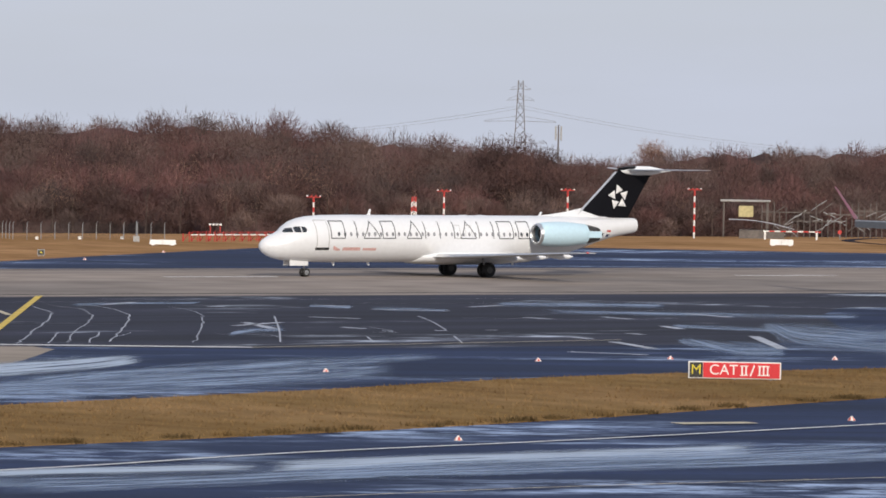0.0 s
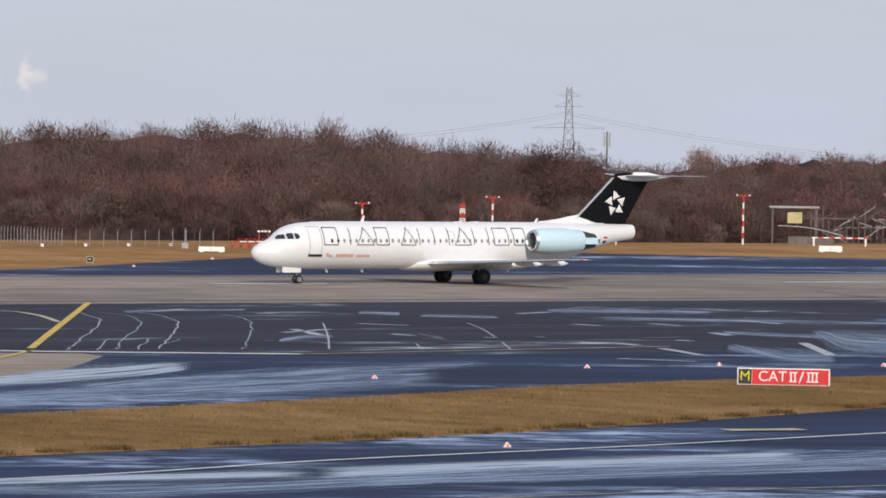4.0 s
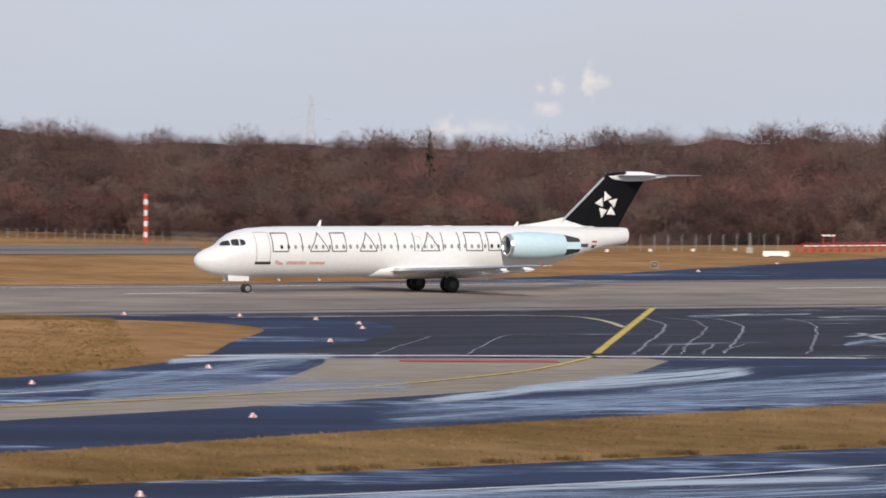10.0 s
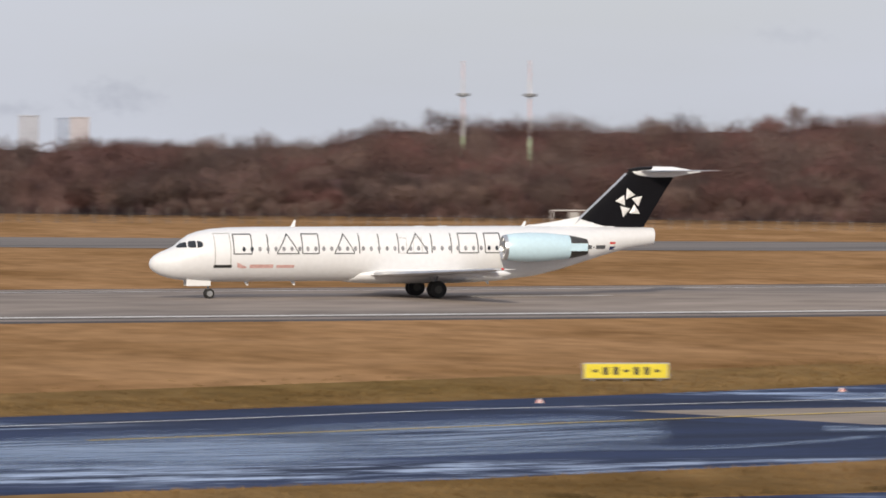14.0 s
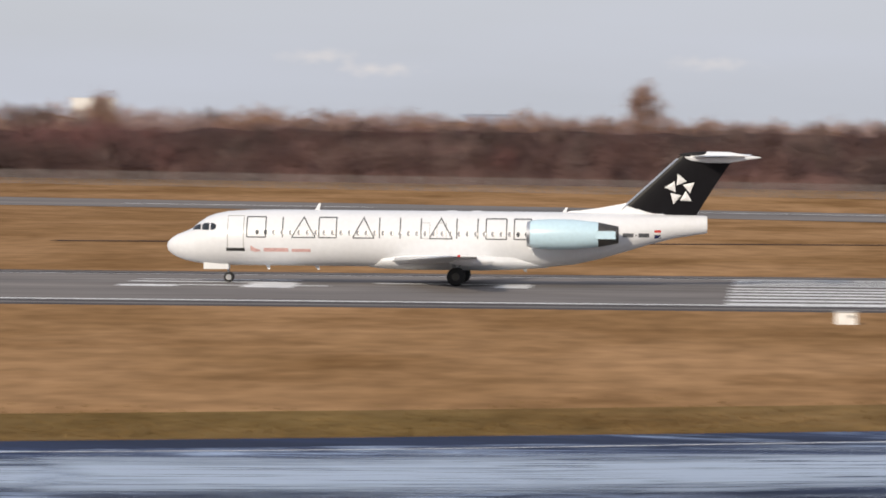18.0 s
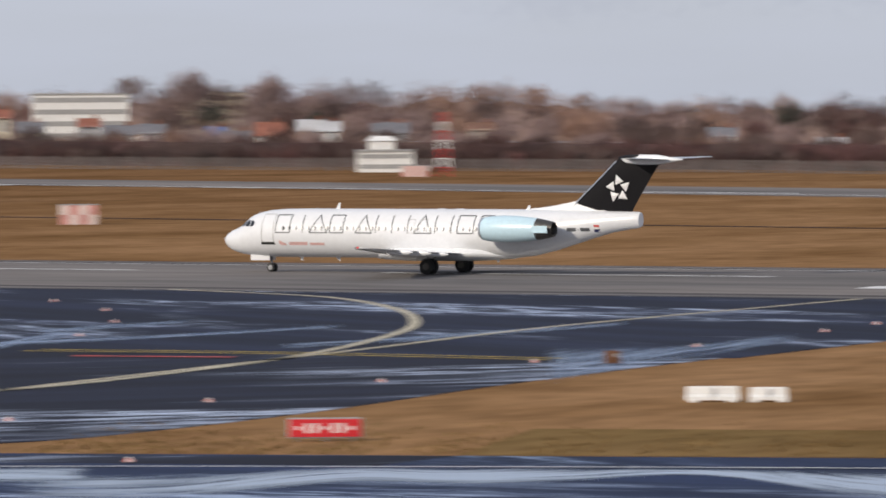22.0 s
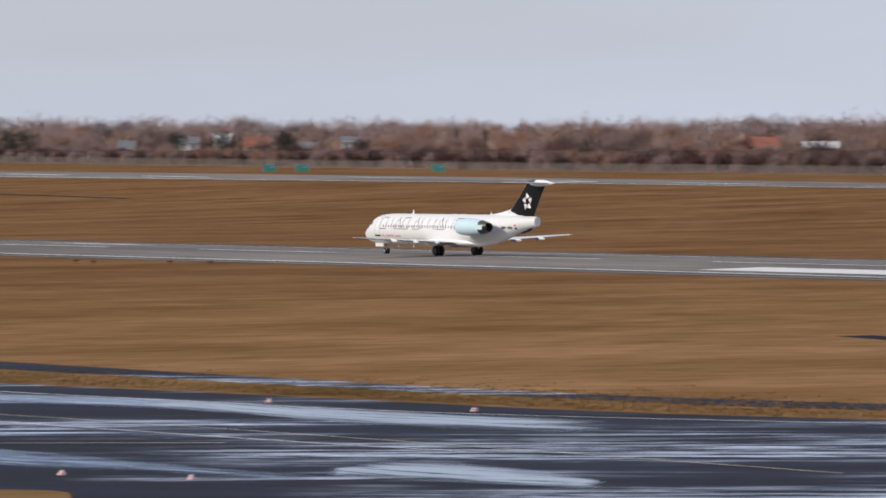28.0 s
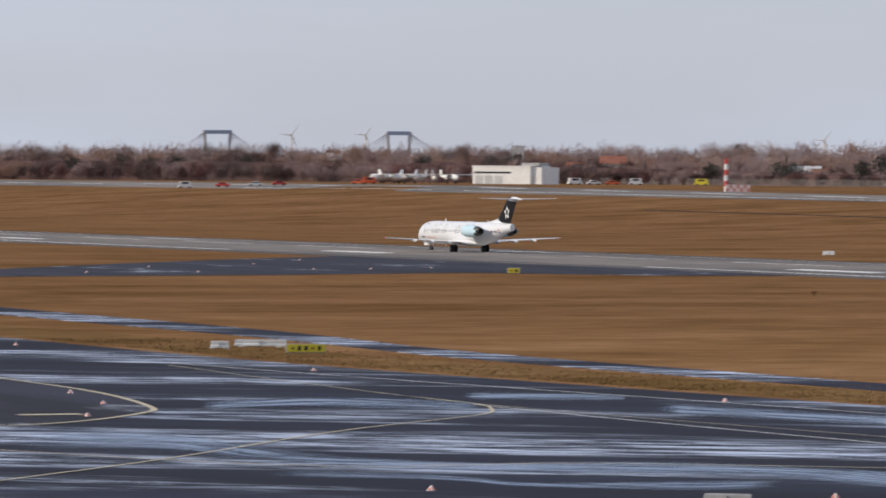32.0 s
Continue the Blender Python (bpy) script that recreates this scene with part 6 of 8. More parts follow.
cabinet_box(-412.1, 738.8, 4.2, 1.7, PALE_PINK, "red and white chequered equipment hut", "marker_hut", True, d=2.2)
cabinet_box(266, 650, 4.4, 2.1, PALE_PINK, "red and white chequered equipment hut by the fence", "marker_hut", True, d=2.4)
cabinet_box(-682.3, 555.7, 6.8, 2.5, PALE_PINK, "pink chequered equipment hut with a flat roof", "marker_hut", True, d=3)
cabinet_box(-928.9, 759.7, 7.6, 2.4, PALE_PINK, "pink chequered equipment hut by the fence", "marker_hut", True, d=3)
cabinet_box(-566.3, 521.6, 1.2, 1.3, WHITE_PAINT, "small white cabinet on the far grass")
cabinet_box(-110.9, 158.8, 0.85, 0.26, RUSTY, "low rusty box at the taxiway's edge", "cable_box", roof=False)
cabinet_box(-110.9, 217.1, 0.7, 0.6, RUSTY, "rust-brown box beside the connector", "cable_box", roof=False)
cabinet_box(-1264.9, 649.7, 6.5, 1.9, PALE_PINK, "pink chequered equipment hut at the mast's foot", "marker_hut", True, d=2.5)
stop = thing("stop_bar_light", "low orange stop light glowing at the taxiway's edge", "airfield light", "", facing(-156.8, 231.7))
part("housing", Soup().box(-0.3, 0.3, -0.12, 0.12, 0, 0.16, 0.03), GREY_PAINT, stop)
part("lens", Soup().box(-0.26, 0.26, -0.135, -0.115, 0.05, 0.13), ORANGE_GLOW, stop, "glowing orange lens")
for x, y in ((-464.3, 246.9), (-475.3, 286), (-480, 279.6), (-469, 287), (-486, 281)):
    t = thing("runway_light", "dark low light on a rusty stub beside the runway", "airfield light", "runway edge lights", facing(x, y))
    part("stub", Soup().tube((0, 0, -0.05), (0, 0, 0.3), 0.07, 0.05), RUSTY, t)
    part("head", Soup().box(-0.3, 0.3, -0.15, 0.15, 0.28, 0.48, 0.05), RUSTY, t)
# red and white marker posts along the trench
for x, y, h in ((-248.1, 201.7, 2.3), (-249.8, 212.2, 2.3), (-228.8, 196.7, 2.3), (-233.3, 209.8, 2.3), (-195.3, 194.7, 2.2), (-196.5, 204.7, 2.2)):
    t = thing("marker_post", "red and white banded marker post on the grass", "post", "trench marker posts", facing(x, y))
    part("foot", Soup().box(-0.42, 0.42, -0.3, 0.3, -0.05, 0.14, 0.03), RUSTY, t)
    for z0, z1, mt, r_ in ((0.12, 0.62, RED_PAINT, 0.23), (0.62, 1.6, CREAM, 0.23), (1.6, h, FADED_RED, 0.15)):
        part("band", Soup().turn([(0.0, z0), (r_, z0), (r_ - 0.01, z1), (0.0, z1)], 14), mt, t, smooth=True)
    part("cap", Soup().turn([(0.2, h), (0.2, h + 0.05), (0.0, h + 0.08)], 12), RED_PAINT, t)


# ---- masts ----
def light_mast(x, y, h, bands=8, cross=True, lattice=False, width=0.2, label="red and white banded approach light mast", z=None):
    z = rise(x, y) if z is None else z
    t = thing("light_mast", label, "mast", "approach light masts", facing(x, y, z))
    for k in range(bands):
        z0, z1 = h * k / bands, h * (k + 1) / bands
        mt = RED_PAINT if (bands - k) % 2 else WHITE_PAINT
        s = Soup()
        if lattice:
            w0, w1 = width * (1 - 0.35 * k / bands), width * (1 - 0.35 * (k + 1) / bands)
            for a, b in ((-1, -1), (1, -1), (1, 1), (-1, 1)):
                s.tube((a * w0, b * w0, z0), (a * w1, b * w1, z1), 0.07 * max(1, width), None, 5)
            for a, b, c, d in ((-1, -1, 1, -1), (1, -1, 1, 1), (1, 1, -1, 1), (-1, 1, -1, -1)):
                s.tube((a * w0, b * w0, z0), (c * w1, d * w1, z1), 0.045 * max(1, width), None, 4).tube((c * w0, d * w0, z0), (a * w1, b * w1, z1), 0.045 * max(1, width), None, 4)
                s.tube((a * w1, b * w1, z1), (c * w1, d * w1, z1), 0.05 * max(1, width), None, 4)
        else:
            s.tube((0, 0, z0 - (0.05 if k == 0 else 0)), (0, 0, z1), width * 0.5, None, 8)
        part("band", s, mt, t, "red band" if mt is RED_PAINT else "white band")
    if cross:
        bar_ = part("crossbar", Soup().box(-0.72, 0.72, -0.04, 0.04, h, h + 0.08, 0.02), RED_PAINT, t)
        for f in (-0.65, -0.22, 0.22, 0.65):
            part("lamp", Soup().turn([(0.0, h + 0.07), (0.09, h + 0.09), (0.09, h + 0.2), (0.0, h + 0.23)], 8, pose(f, 0, 0)), RED_PAINT if abs(f) < 0.5 else WHITE_PAINT, bar_)
    return t


for x, y, h in ((289.9, 457.8, 4.0), (308.7, 462.3, 4.7), (338.2, 458.7, 5.1), (322, 459, 4.9)):
    light_mast(x, y, h)
light_mast(312.7, 474, 4.1, 8, False, True, 0.3)
light_mast(290.7, 652, 6.5, 9, False, False, 0.5)
light_mast(-389.1, 525.5, 7.3, 5, False, True, 0.62)
light_mast(-378.3, 548.0, 13.2, 9, False, True, 1.25, "tall red and white lattice mast with a white cabin")
cab = thing("mast_cabin", "white cabin beside the tall lattice mast", "cabin", "", facing(-375.4, 549.0, rise(-378, 548)))
part("body", Soup().box(-1.1, 1.1, -1, 1, 3.6, 5.0, 0.05), WHITE_PAINT, cab)
part("stilts", Soup().box(-0.9, -0.7, -0.1, 0.1, -0.1, 3.6).box(0.7, 0.9, -0.1, 0.1, -0.1, 3.6), STEEL, cab)
light_mast(-408.8, 742, 10, 7, False, True, 1.3, "red and white lattice mast beside the control hut")
light_mast(-1266.3, 646.9, 8.8, 6, False, False, 1.0, "red and white lattice mast on the far field")
light_mast(-205, 560, 5.5, 5, False, False, 1.0, "faded red and white post on the far grass")

# chequered water tower
wt = thing("water_tower", "round red and white banded tower above the thicket", "tower", "", facing(-1035.2, 918.6, rise(-1035, 918)))
for k, (r0, r1, z0, z1) in enumerate(((1.9, 1.9, 0, 4.5), (1.9, 2.1, 4.5, 6.4), (3.2, 3.3, 6.4, 8.2), (3.3, 3.3, 8.2, 9.8), (3.0, 2.9, 9.8, 11.6), (2.4, 1.0, 11.6, 13.2))):
    part("drum", Soup().turn([(0, z0), (r0, z0), (r1, z1), (0, z1)], 20), BRICK if k % 2 == 0 else PALE_PINK, wt, smooth=False)

# windsock
ws = thing("windsock", "red and white windsock blowing from a pole", "windsock", "", facing(88.3, 668, rise(88, 668)))
part("pole", Soup().tube((-1.7, 0, -0.1), (-1.7, 0, 4.6), 0.06, 0.04), WHITE_PAINT, ws)
for k in range(5):
    a, b = k / 5, (k + 1) / 5
    part("sleeve_band", Soup().loft([[(-1.6 + 3.6 * f, r * math.cos(q), 4.45 - 0.55 * f - 0.5 * f * f + r * math.sin(q)) for q in [2 * math.pi * i / 12 for i in range(12)]] for f, r in ((a, 0.5 - 0.25 * a), (b, 0.5 - 0.25 * b))], caps=False),
         RED_PAINT if k % 2 == 0 else WHITE_PAINT, ws, smooth=True)


# localizer antenna rows in red frames
def localizer(x0, y0, x1, y1, n, h=0.95, label="row of red localizer antenna frames with white bars"):
    t = thing("localizer_array", label, "antenna", "", pose(x0, y0, rise(x0, y0), 0, 0, math.degrees(math.atan2(y1 - y0, x1 - x0))))
    ln = math.hypot(x1 - x0, y1 - y0)
    for k in range(n):
        x = ln * k / (n - 1)
        part("post", Soup().box(x - 0.03, x + 0.03, -0.03, 0.03, -0.1, h, 0.01).box(x - 0.05, x + 0.05, 0.9, 1.0, -0.1, h * 0.8, 0.01).tube((x, 0, h * 0.9), (x, 0.95, 0.05), 0.04, None, 5), RED_PAINT, t)
        if k < n - 1:
            w = ln / (n - 1)
            part("antenna_bar", Soup().box(x + w * 0.12, x + w * 0.88, -0.16, -0.06, h * 0.62, h * 0.74, 0.02), WHITE_PAINT, t, "white antenna bar")
    for z in (0.25, 0.62, 0.95):
        part("rail", Soup().box(0, ln, -0.02, 0.02, h * z - 0.018, h * z + 0.018), RED_PAINT, t)
    return t


localizer(259.0, 430.6, 270, 431.9, 12)
sup = thing("antenna_mast", "pale radio mast with white panel beside the antenna row", "mast", "", facing(253.5, 431))
part("pole", Soup().tube((0, 0, -0.1), (0, 0, 1.9), 0.06, 0.05), STEEL, sup)
part("cabinet", Soup().box(-0.3, 0.3, -0.2, 0.2, -0.05, 0.5, 0.03), GREY_PAINT, sup)
top_ = thing("antenna_rack", "white antenna bars on a red frame", "antenna", "", facing(263.4, 433.2))
part("frame", Soup().box(-0.5, -0.42, -0.04, 0.04, -0.1, 1.5).box(0.42, 0.5, -0.04, 0.04, -0.1, 1.5), RED_PAINT, top_)
for k in range(4):
    part("antenna_bar", Soup().box(-0.62 + 0.33 * k, -0.36 + 0.33 * k, -0.1, 0.1, 1.45, 1.62, 0.02), WHITE_PAINT, top_)
band = thing("chequered_screen", "long low red and white chequered screen by the fence", "screen", "", facing(40, 733, rise(40, 733)))
for k in range(28):
    for j in range(3):
        part("plate", Soup().box(-11.5 + 0.82 * k, -11.5 + 0.82 * (k + 1), -0.05, 0.05, 0.25 + 0.65 * j, 0.9 + 0.65 * j), FADED_RED if (k + j) % 2 else PALE_PINK, band)
for k in range(8):
    part("post", Soup().box(-11.5 + 3.2 * k, -11.4 + 3.2 * k, 0.05, 0.15, -0.1, 2.2), STEEL, band)

frame_ = thing("equipment_rack", "pale steel rack with a grey cabinet by the woodland fence", "rack", "", facing(227.3, 731.3, rise(227, 731)))
for x in (-3.3, 2.6):
    part("post", Soup().box(x - 0.12, x + 0.12, -0.12, 0.12, -0.2, 2.3, 0.02), PALE_GREY, frame_)
for z in (0.15, 2.15):
    part("beam", Soup().box(-3.18, 2.48, -0.1, 0.1, z, z + 0.16, 0.02), PALE_GREY, frame_)
part("cabinet", Soup().box(-0.9, 0.6, -0.05, 0.9, 1.1, 1.95, 0.03), GREY_PAINT, frame_, "grey cabinet on the frame")
part("side_panel", Soup().box(2.75, 3.6, -0.3, 0.3, -0.2, 2.5, 0.03), FADED_RED, frame_, "faded red side panel")
# ---- fence ----
fence_line = [(-2050, 806), (-1650, 790), (-1370, 762), (-1090, 762), (-870, 790), (-690, 772), (-500, 778), (-390, 800), (-280, 796), (-160, 774), (-60, 762), (35, 752), (120, 742), (200, 733), (270, 690), (296, 655), (275, 540), (246, 441), (264, 441)]
pts, total = [], 0.0
for a, b in zip(fence_line, fence_line[1:]):
    n = max(1, round(math.dist(a, b) / (1.5 if a[0] > 240 else 2.6 if a[0] > 100 else 5.0)))
    pts += [(a[0] + (b[0] - a[0]) * i / n, a[1] + (b[1] - a[1]) * i / n) for i in range(n)]
near_pts = [p for p in pts if p[0] > 190]
fence = thing("airfield_fence", "grey wire fence on steel posts round the airfield", "fence")
post_mesh = Soup().tube((0, 0, -0.2), (0, 0, 1.45), 0.035, None, 6).tube((0, 0, 1.45), (0.0, -0.2, 1.65), 0.03, 0.025, 6).mesh("post", STEEL)
for x, y in near_pts:
    part("post", post_mesh, STEEL, fence, m=pose(x, y, rise(x, y)))
far_posts, wires, far_wires = Soup(), Soup(), Soup()
for x, y in pts:
    if x <= 190:
        far_posts.box(x - 0.06, x + 0.06, y - 0.06, y + 0.06, rise(x, y) - 0.2, rise(x, y) + 2.3)
tagged(part("post", far_posts, OLD_STEEL, fence), kind="stuff")
for (xa, ya), (xb, yb) in zip(pts, pts[1:]):
    za, zb = rise(xa, ya), rise(xb, yb)
    for k in range(16):
        z = 0.1 + (0.095 if xa > 100 else 0.13) * k
        thick = 0.014 if xa > 100 else 0.05     # the far rows stand for the upright wires too
        (wires if xa > 100 else far_wires).add([(xa, ya, za + z), (xb, yb, zb + z), (xb, yb, zb + z + thick), (xa, ya, za + z + thick)], [(0, 1, 2, 3)])
tagged(part("wire_mesh", wires, WIRE, fence, "grey wire mesh"), kind="stuff")
tagged(part("wire_mesh", far_wires, GALVANISED, fence, "pale galvanised wire mesh"), kind="stuff")
for k in range(8):
    x, y = 222 + 5.2 * k, 431 + 1.0 * k
    cabinet_box(x * 1.0, y + 4, 0.3, 0.26, WHITE_PAINT, "small white light box before the fence", "light_box", roof=False)

# ---- buildings and landmarks far off ----
def gable_house(az, d, w, depth, eaves, ridge, wall, roof, label="house with a pitched roof among bare trees", storeys=2, turn=0.0):
    p = polar(az, d)
    t = thing("house", label, "house", "houses beyond the airfield", facing(p.x, p.y, rise(p.x, p.y), turn))
    part("wall", Soup().add([(-w / 2, -depth / 2, -0.3), (w / 2, -depth / 2, -0.3), (w / 2, depth / 2, -0.3), (-w / 2, depth / 2, -0.3), (-w / 2, -depth / 2, eaves), (w / 2, -depth / 2, eaves), (w / 2, depth / 2, eaves), (-w / 2, depth / 2, eaves),
                             (-w / 2, 0, ridge), (w / 2, 0, ridge)], [(0, 1, 5, 4), (1, 2, 6, 9, 5), (2, 3, 7, 6), (3, 0, 4, 8, 7)]), wall, t)
    r = part("roof", Soup().add([(x, y, z) for x in (-w / 2 - 0.4, w / 2 + 0.4) for y, z in ((-depth / 2 - 0.5, eaves - 0.25), (0, ridge + 0.05), (depth / 2 + 0.5, eaves - 0.25), (0, ridge + 0.3))],
                                [(0, 4, 7, 3), (1, 5, 4, 0), (3, 7, 6, 2), (2, 6, 5, 1), (0, 3, 2, 1), (4, 5, 6, 7)]), roof, t)
    part("chimney", Soup().box(w * 0.2, w * 0.2 + 0.7, -0.4, 0.4, ridge - 0.6, ridge + 1.0), BRICK, r)
    n = max(2, int(w / 2.6))
    for j in range(storeys):
        for k in range(n):
            x = -w / 2 + w * (k + 0.5) / n
            z = eaves * (j + 0.32) / storeys
            # light grey panes: haze over far windows put into their colour
            win = part("window", Soup().box(x - 0.55, x + 0.55, -depth / 2 - 0.06, -depth / 2 - 0.01, z, z + eaves / storeys * 0.5), WINDOW_GREY, t)
            part("sill", Soup().box(x - 0.65, x + 0.65, -depth / 2 - 0.14, -depth / 2 - 0.01, z - 0.1, z), WHITE_PAINT, win)
    return t


def block_building(name, az, d, w, depth, h, wall, label, storeys, bays, turn=0.0, category="building", flat_band=None, z=None):
    p = polar(az, d)
    t = thing(name, label, category, "", facing(p.x, p.y, rise(p.x, p.y) if z is None else z, turn))
    part("wall", Soup().box(-w / 2, w / 2, -depth / 2, depth / 2, -0.5, h, 0.02), wall, t)
    part("roof_edge", Soup().box(-w / 2 - 0.2, w / 2 + 0.2, -depth / 2 - 0.2, depth / 2 + 0.2, h, h + 0.35), flat_band or GREY_PAINT, t)
    for j in range(storeys):
        z0 = h * (j + 0.35) / storeys
        if bays == 0:
            part("window_band", Soup().box(-w / 2 + 0.4, w / 2 - 0.4, -depth / 2 - 0.05, -depth / 2 - 0.01, z0, z0 + h / storeys * 0.42), GREY_PAINT, t)
        for k in range(bays):
            x = -w / 2 + w * (k + 0.5) / bays
            part("window", Soup().box(x - w / bays * 0.33, x + w / bays * 0.33, -depth / 2 - 0.05, -depth / 2 - 0.01, z0, z0 + h / storeys * 0.42), GLASS_DARK, t)
    return t


hr = random.Random(21)
# bearing, distance, width, depth, eaves and ridge heights
gable_house(-36.36, 1099, 5.0, 8, 6.2, 7.7, WHITE_PAINT, ROOF_GREY, "white house with a grey pitched roof among bare trees")
gable_house(-35.42, 1089, 5.7, 8, 5.8, 7.4, WHITE_PAINT, CREAM, "white house with a cream pitched roof among bare trees")
gable_house(-33.59, 1067, 5.0, 8, 8.2, 9.5, CREAM, ROOF_RED, "cream house with a red pitched roof among bare trees")
gable_house(-33.24, 1063, 5.0, 8, 5.3, 7.1, CREAM, ROOF_GREY, "cream house with a grey pitched roof among bare trees")
gable_house(-32.62, 1057, 4.0, 8, 6.6, 7.8, PALE_GREY, ROOF_RED, "pale grey house with a red pitched roof among bare trees")
gable_house(-32.30, 1053, 6.2, 8, 5.0, 6.5, PALE_GREY, ROOF_GREY, "pale grey house with a grey pitched roof among bare trees")
gable_house(-31.95, 1048, 4.6, 8, 5.4, 6.8, WHITE_PAINT, ROOF_GREY, "white house with a grey pitched roof among bare trees")
gable_house(-31.27, 1045, 3.4, 8, 4.8, 6.3, PALE_GREY, BLUE_ROOF, "pale grey house with a blue pitched roof among bare trees")
gable_house(-31.06, 1042, 5.1, 8, 3.8, 5.5, WHITE_PAINT, ROOF_GREY, "white house with a grey pitched roof among bare trees")
gable_house(-30.70, 1040, 5.0, 8, 5.0, 7.2, WHITE_PAINT, ROOF_RED, "white house with a red pitched roof among bare trees")
gable_house(-30.25, 1037, 5.1, 8, 5.9, 7.7, WHITE_PAINT, PALE_GREY, "white house with a pale pitched roof among bare trees")
gable_house(-29.37, 1030, 5.0, 8, 5.6, 7.2, PALE_GREY, ROOF_GREY, "pale grey house with a grey pitched roof among bare trees")
gable_house(-42.22, 1186, 5.0, 8, 5.2, 7.0, PALE_GREY, ROOF_BROWN, "pale grey house with a brown pitched roof among bare trees")
gable_house(-41.94, 1182, 5.3, 8, 5.8, 7.8, WHITE_PAINT, PALE_GREY, "white house with a pale pitched roof among bare trees")
gable_house(-41.80, 1180, 7.6, 8, 3.9, 5.6, PALE_GREY, ROOF_GREY, "pale grey house with a grey pitched roof among bare trees")
gable_house(-41.41, 1174, 5.0, 8, 5.3, 6.4, WHITE_PAINT, PALE_GREY, "white house with a pale pitched roof among bare trees")
gable_house(-39.31, 1141, 6.2, 8, 7.2, 8.6, CREAM, ROOF_RED, "cream house with a red pitched roof among bare trees")
gable_house(-38.84, 1134, 4.4, 8, 4.2, 5.2, WHITE_PAINT, ROOF_GREY, "white house with a grey pitched roof among bare trees")
gable_house(-38.38, 1128, 13.0, 8, 4.0, 5.5, CREAM, ROOF_ORANGE, "cream house with an orange-red pitched roof among bare trees")
gable_house(-38.88, 1136, 5.0, 8, 3.5, 4.9, PALE_GREY, ROOF_GREY, "pale grey house with a grey pitched roof among bare trees")
gable_house(-37.86, 1121, 5.0, 8, 4.3, 5.6, WHITE_PAINT, ROOF_GREY, "white house with a grey pitched roof among bare trees")
gable_house(-36.38, 1103, 7.3, 8, 5.5, 7.4, PALE_GREY, ROOF_GREY, "pale grey house with a grey pitched roof among bare trees")
gable_house(-35.40, 1092, 5.4, 8, 5.5, 7.6, WHITE_PAINT, CREAM, "white house with a cream pitched roof among bare trees")
gable_house(-35.54, 1093, 5.7, 8, 8.3, 9.4, PALE_GREY, ROOF_GREY, "pale grey house with a grey pitched roof among bare trees")
gable_house(-34.87, 1086, 5.1, 8, 8.4, 9.5, PALE_GREY, ROOF_BROWN, "pale grey house with a brown pitched roof among bare trees")
gable_house(-30.11, 1037, 5.5, 8, 5.9, 7.4, WHITE_PAINT, PALE_GREY, "white house with a pale pitched roof among bare trees")
gable_house(-29.46, 1032, 5.0, 8, 5.9, 7.0, PALE_GREY, ROOF_GREY, "pale grey house with a grey pitched roof among bare trees")
gable_house(-25.88, 1006, 5.0, 8, 5.2, 6.5, WHITE_PAINT, ROOF_GREY, "white house with a grey pitched roof among bare trees")
gable_house(-24.71, 999, 5.0, 8, 3.9, 4.7, WHITE_PAINT, PALE_GREY, "white house with a pale pitched roof among bare trees")
gable_house(-23.46, 992, 5.0, 8, 3.8, 4.9, CREAM, ROOF_GREY, "cream house with a grey pitched roof among bare trees")
gable_house(-28.45, 1025, 5.0, 8, 6.2, 7.2, CREAM, ROOF_BROWN, "cream house with a brown pitched roof among bare trees")
gable_house(-52.66, 1394, 8.1, 8, 5.7, 8.1, WHITE_PAINT, ROOF_RED, "white house with a red pitched roof among bare trees")
gable_house(-52.03, 1379, 9.0, 8, 5.8, 7.0, WHITE_PAINT, PALE_GREY, "white house with a pale pitched roof among bare trees")
gable_house(-50.75, 1354, 6.0, 8, 6.6, 8.2, WHITE_PAINT, PALE_GREY, "white house with a pale pitched roof among bare trees")
gable_house(-47.29, 1276, 5.0, 8, 7.4, 9.0, WHITE_PAINT, PALE_GREY, "white house with a pale pitched roof among bare trees")
gable_house(-46.75, 1267, 5.0, 8, 5.6, 6.8, PALE_GREY, ROOF_GREY, "pale grey house with a grey pitched roof among bare trees")
gable_house(-64.47, 1918, 6.9, 8, 4.8, 6.5, WHITE_PAINT, ROOF_GREY, "white house with a grey pitched roof among bare trees")
gable_house(-64.14, 1899, 8.9, 8, 7.4, 9.6, CREAM, ROOF_RED, "cream house with a red pitched roof among bare trees")
gable_house(-62.17, 1780, 5.0, 8, 3.6, 5.0, WHITE_PAINT, ROOF_GREY, "white house with a grey pitched roof among bare trees")
gable_house(-61.95, 1767, 5.0, 8, 3.8, 5.4, WHITE_PAINT, ROOF_BROWN, "white house with a brown pitched roof among bare trees")
gable_house(-60.11, 1672, 5.0, 8, 4.2, 5.6, WHITE_PAINT, ROOF_GREY, "white house with a grey pitched roof among bare trees")
gable_house(-59.42, 1642, 5.0, 8, 3.9, 6.2, WHITE_PAINT, ROOF_GREY, "white house with a grey pitched roof among bare trees")
gable_house(-58.76, 1613, 6.1, 8, 5.8, 7.3, WHITE_PAINT, ROOF_GREY, "white house with a grey pitched roof among bare trees")
gable_house(-58.40, 1597, 5.0, 8, 6.5, 8.4, WHITE_PAINT, PALE_GREY, "white house with a pale pitched roof among bare trees")
gable_house(-58.04, 1582, 7.2, 8, 4.9, 7.2, CREAM, ROOF_RED, "cream house with a red pitched roof among bare trees")
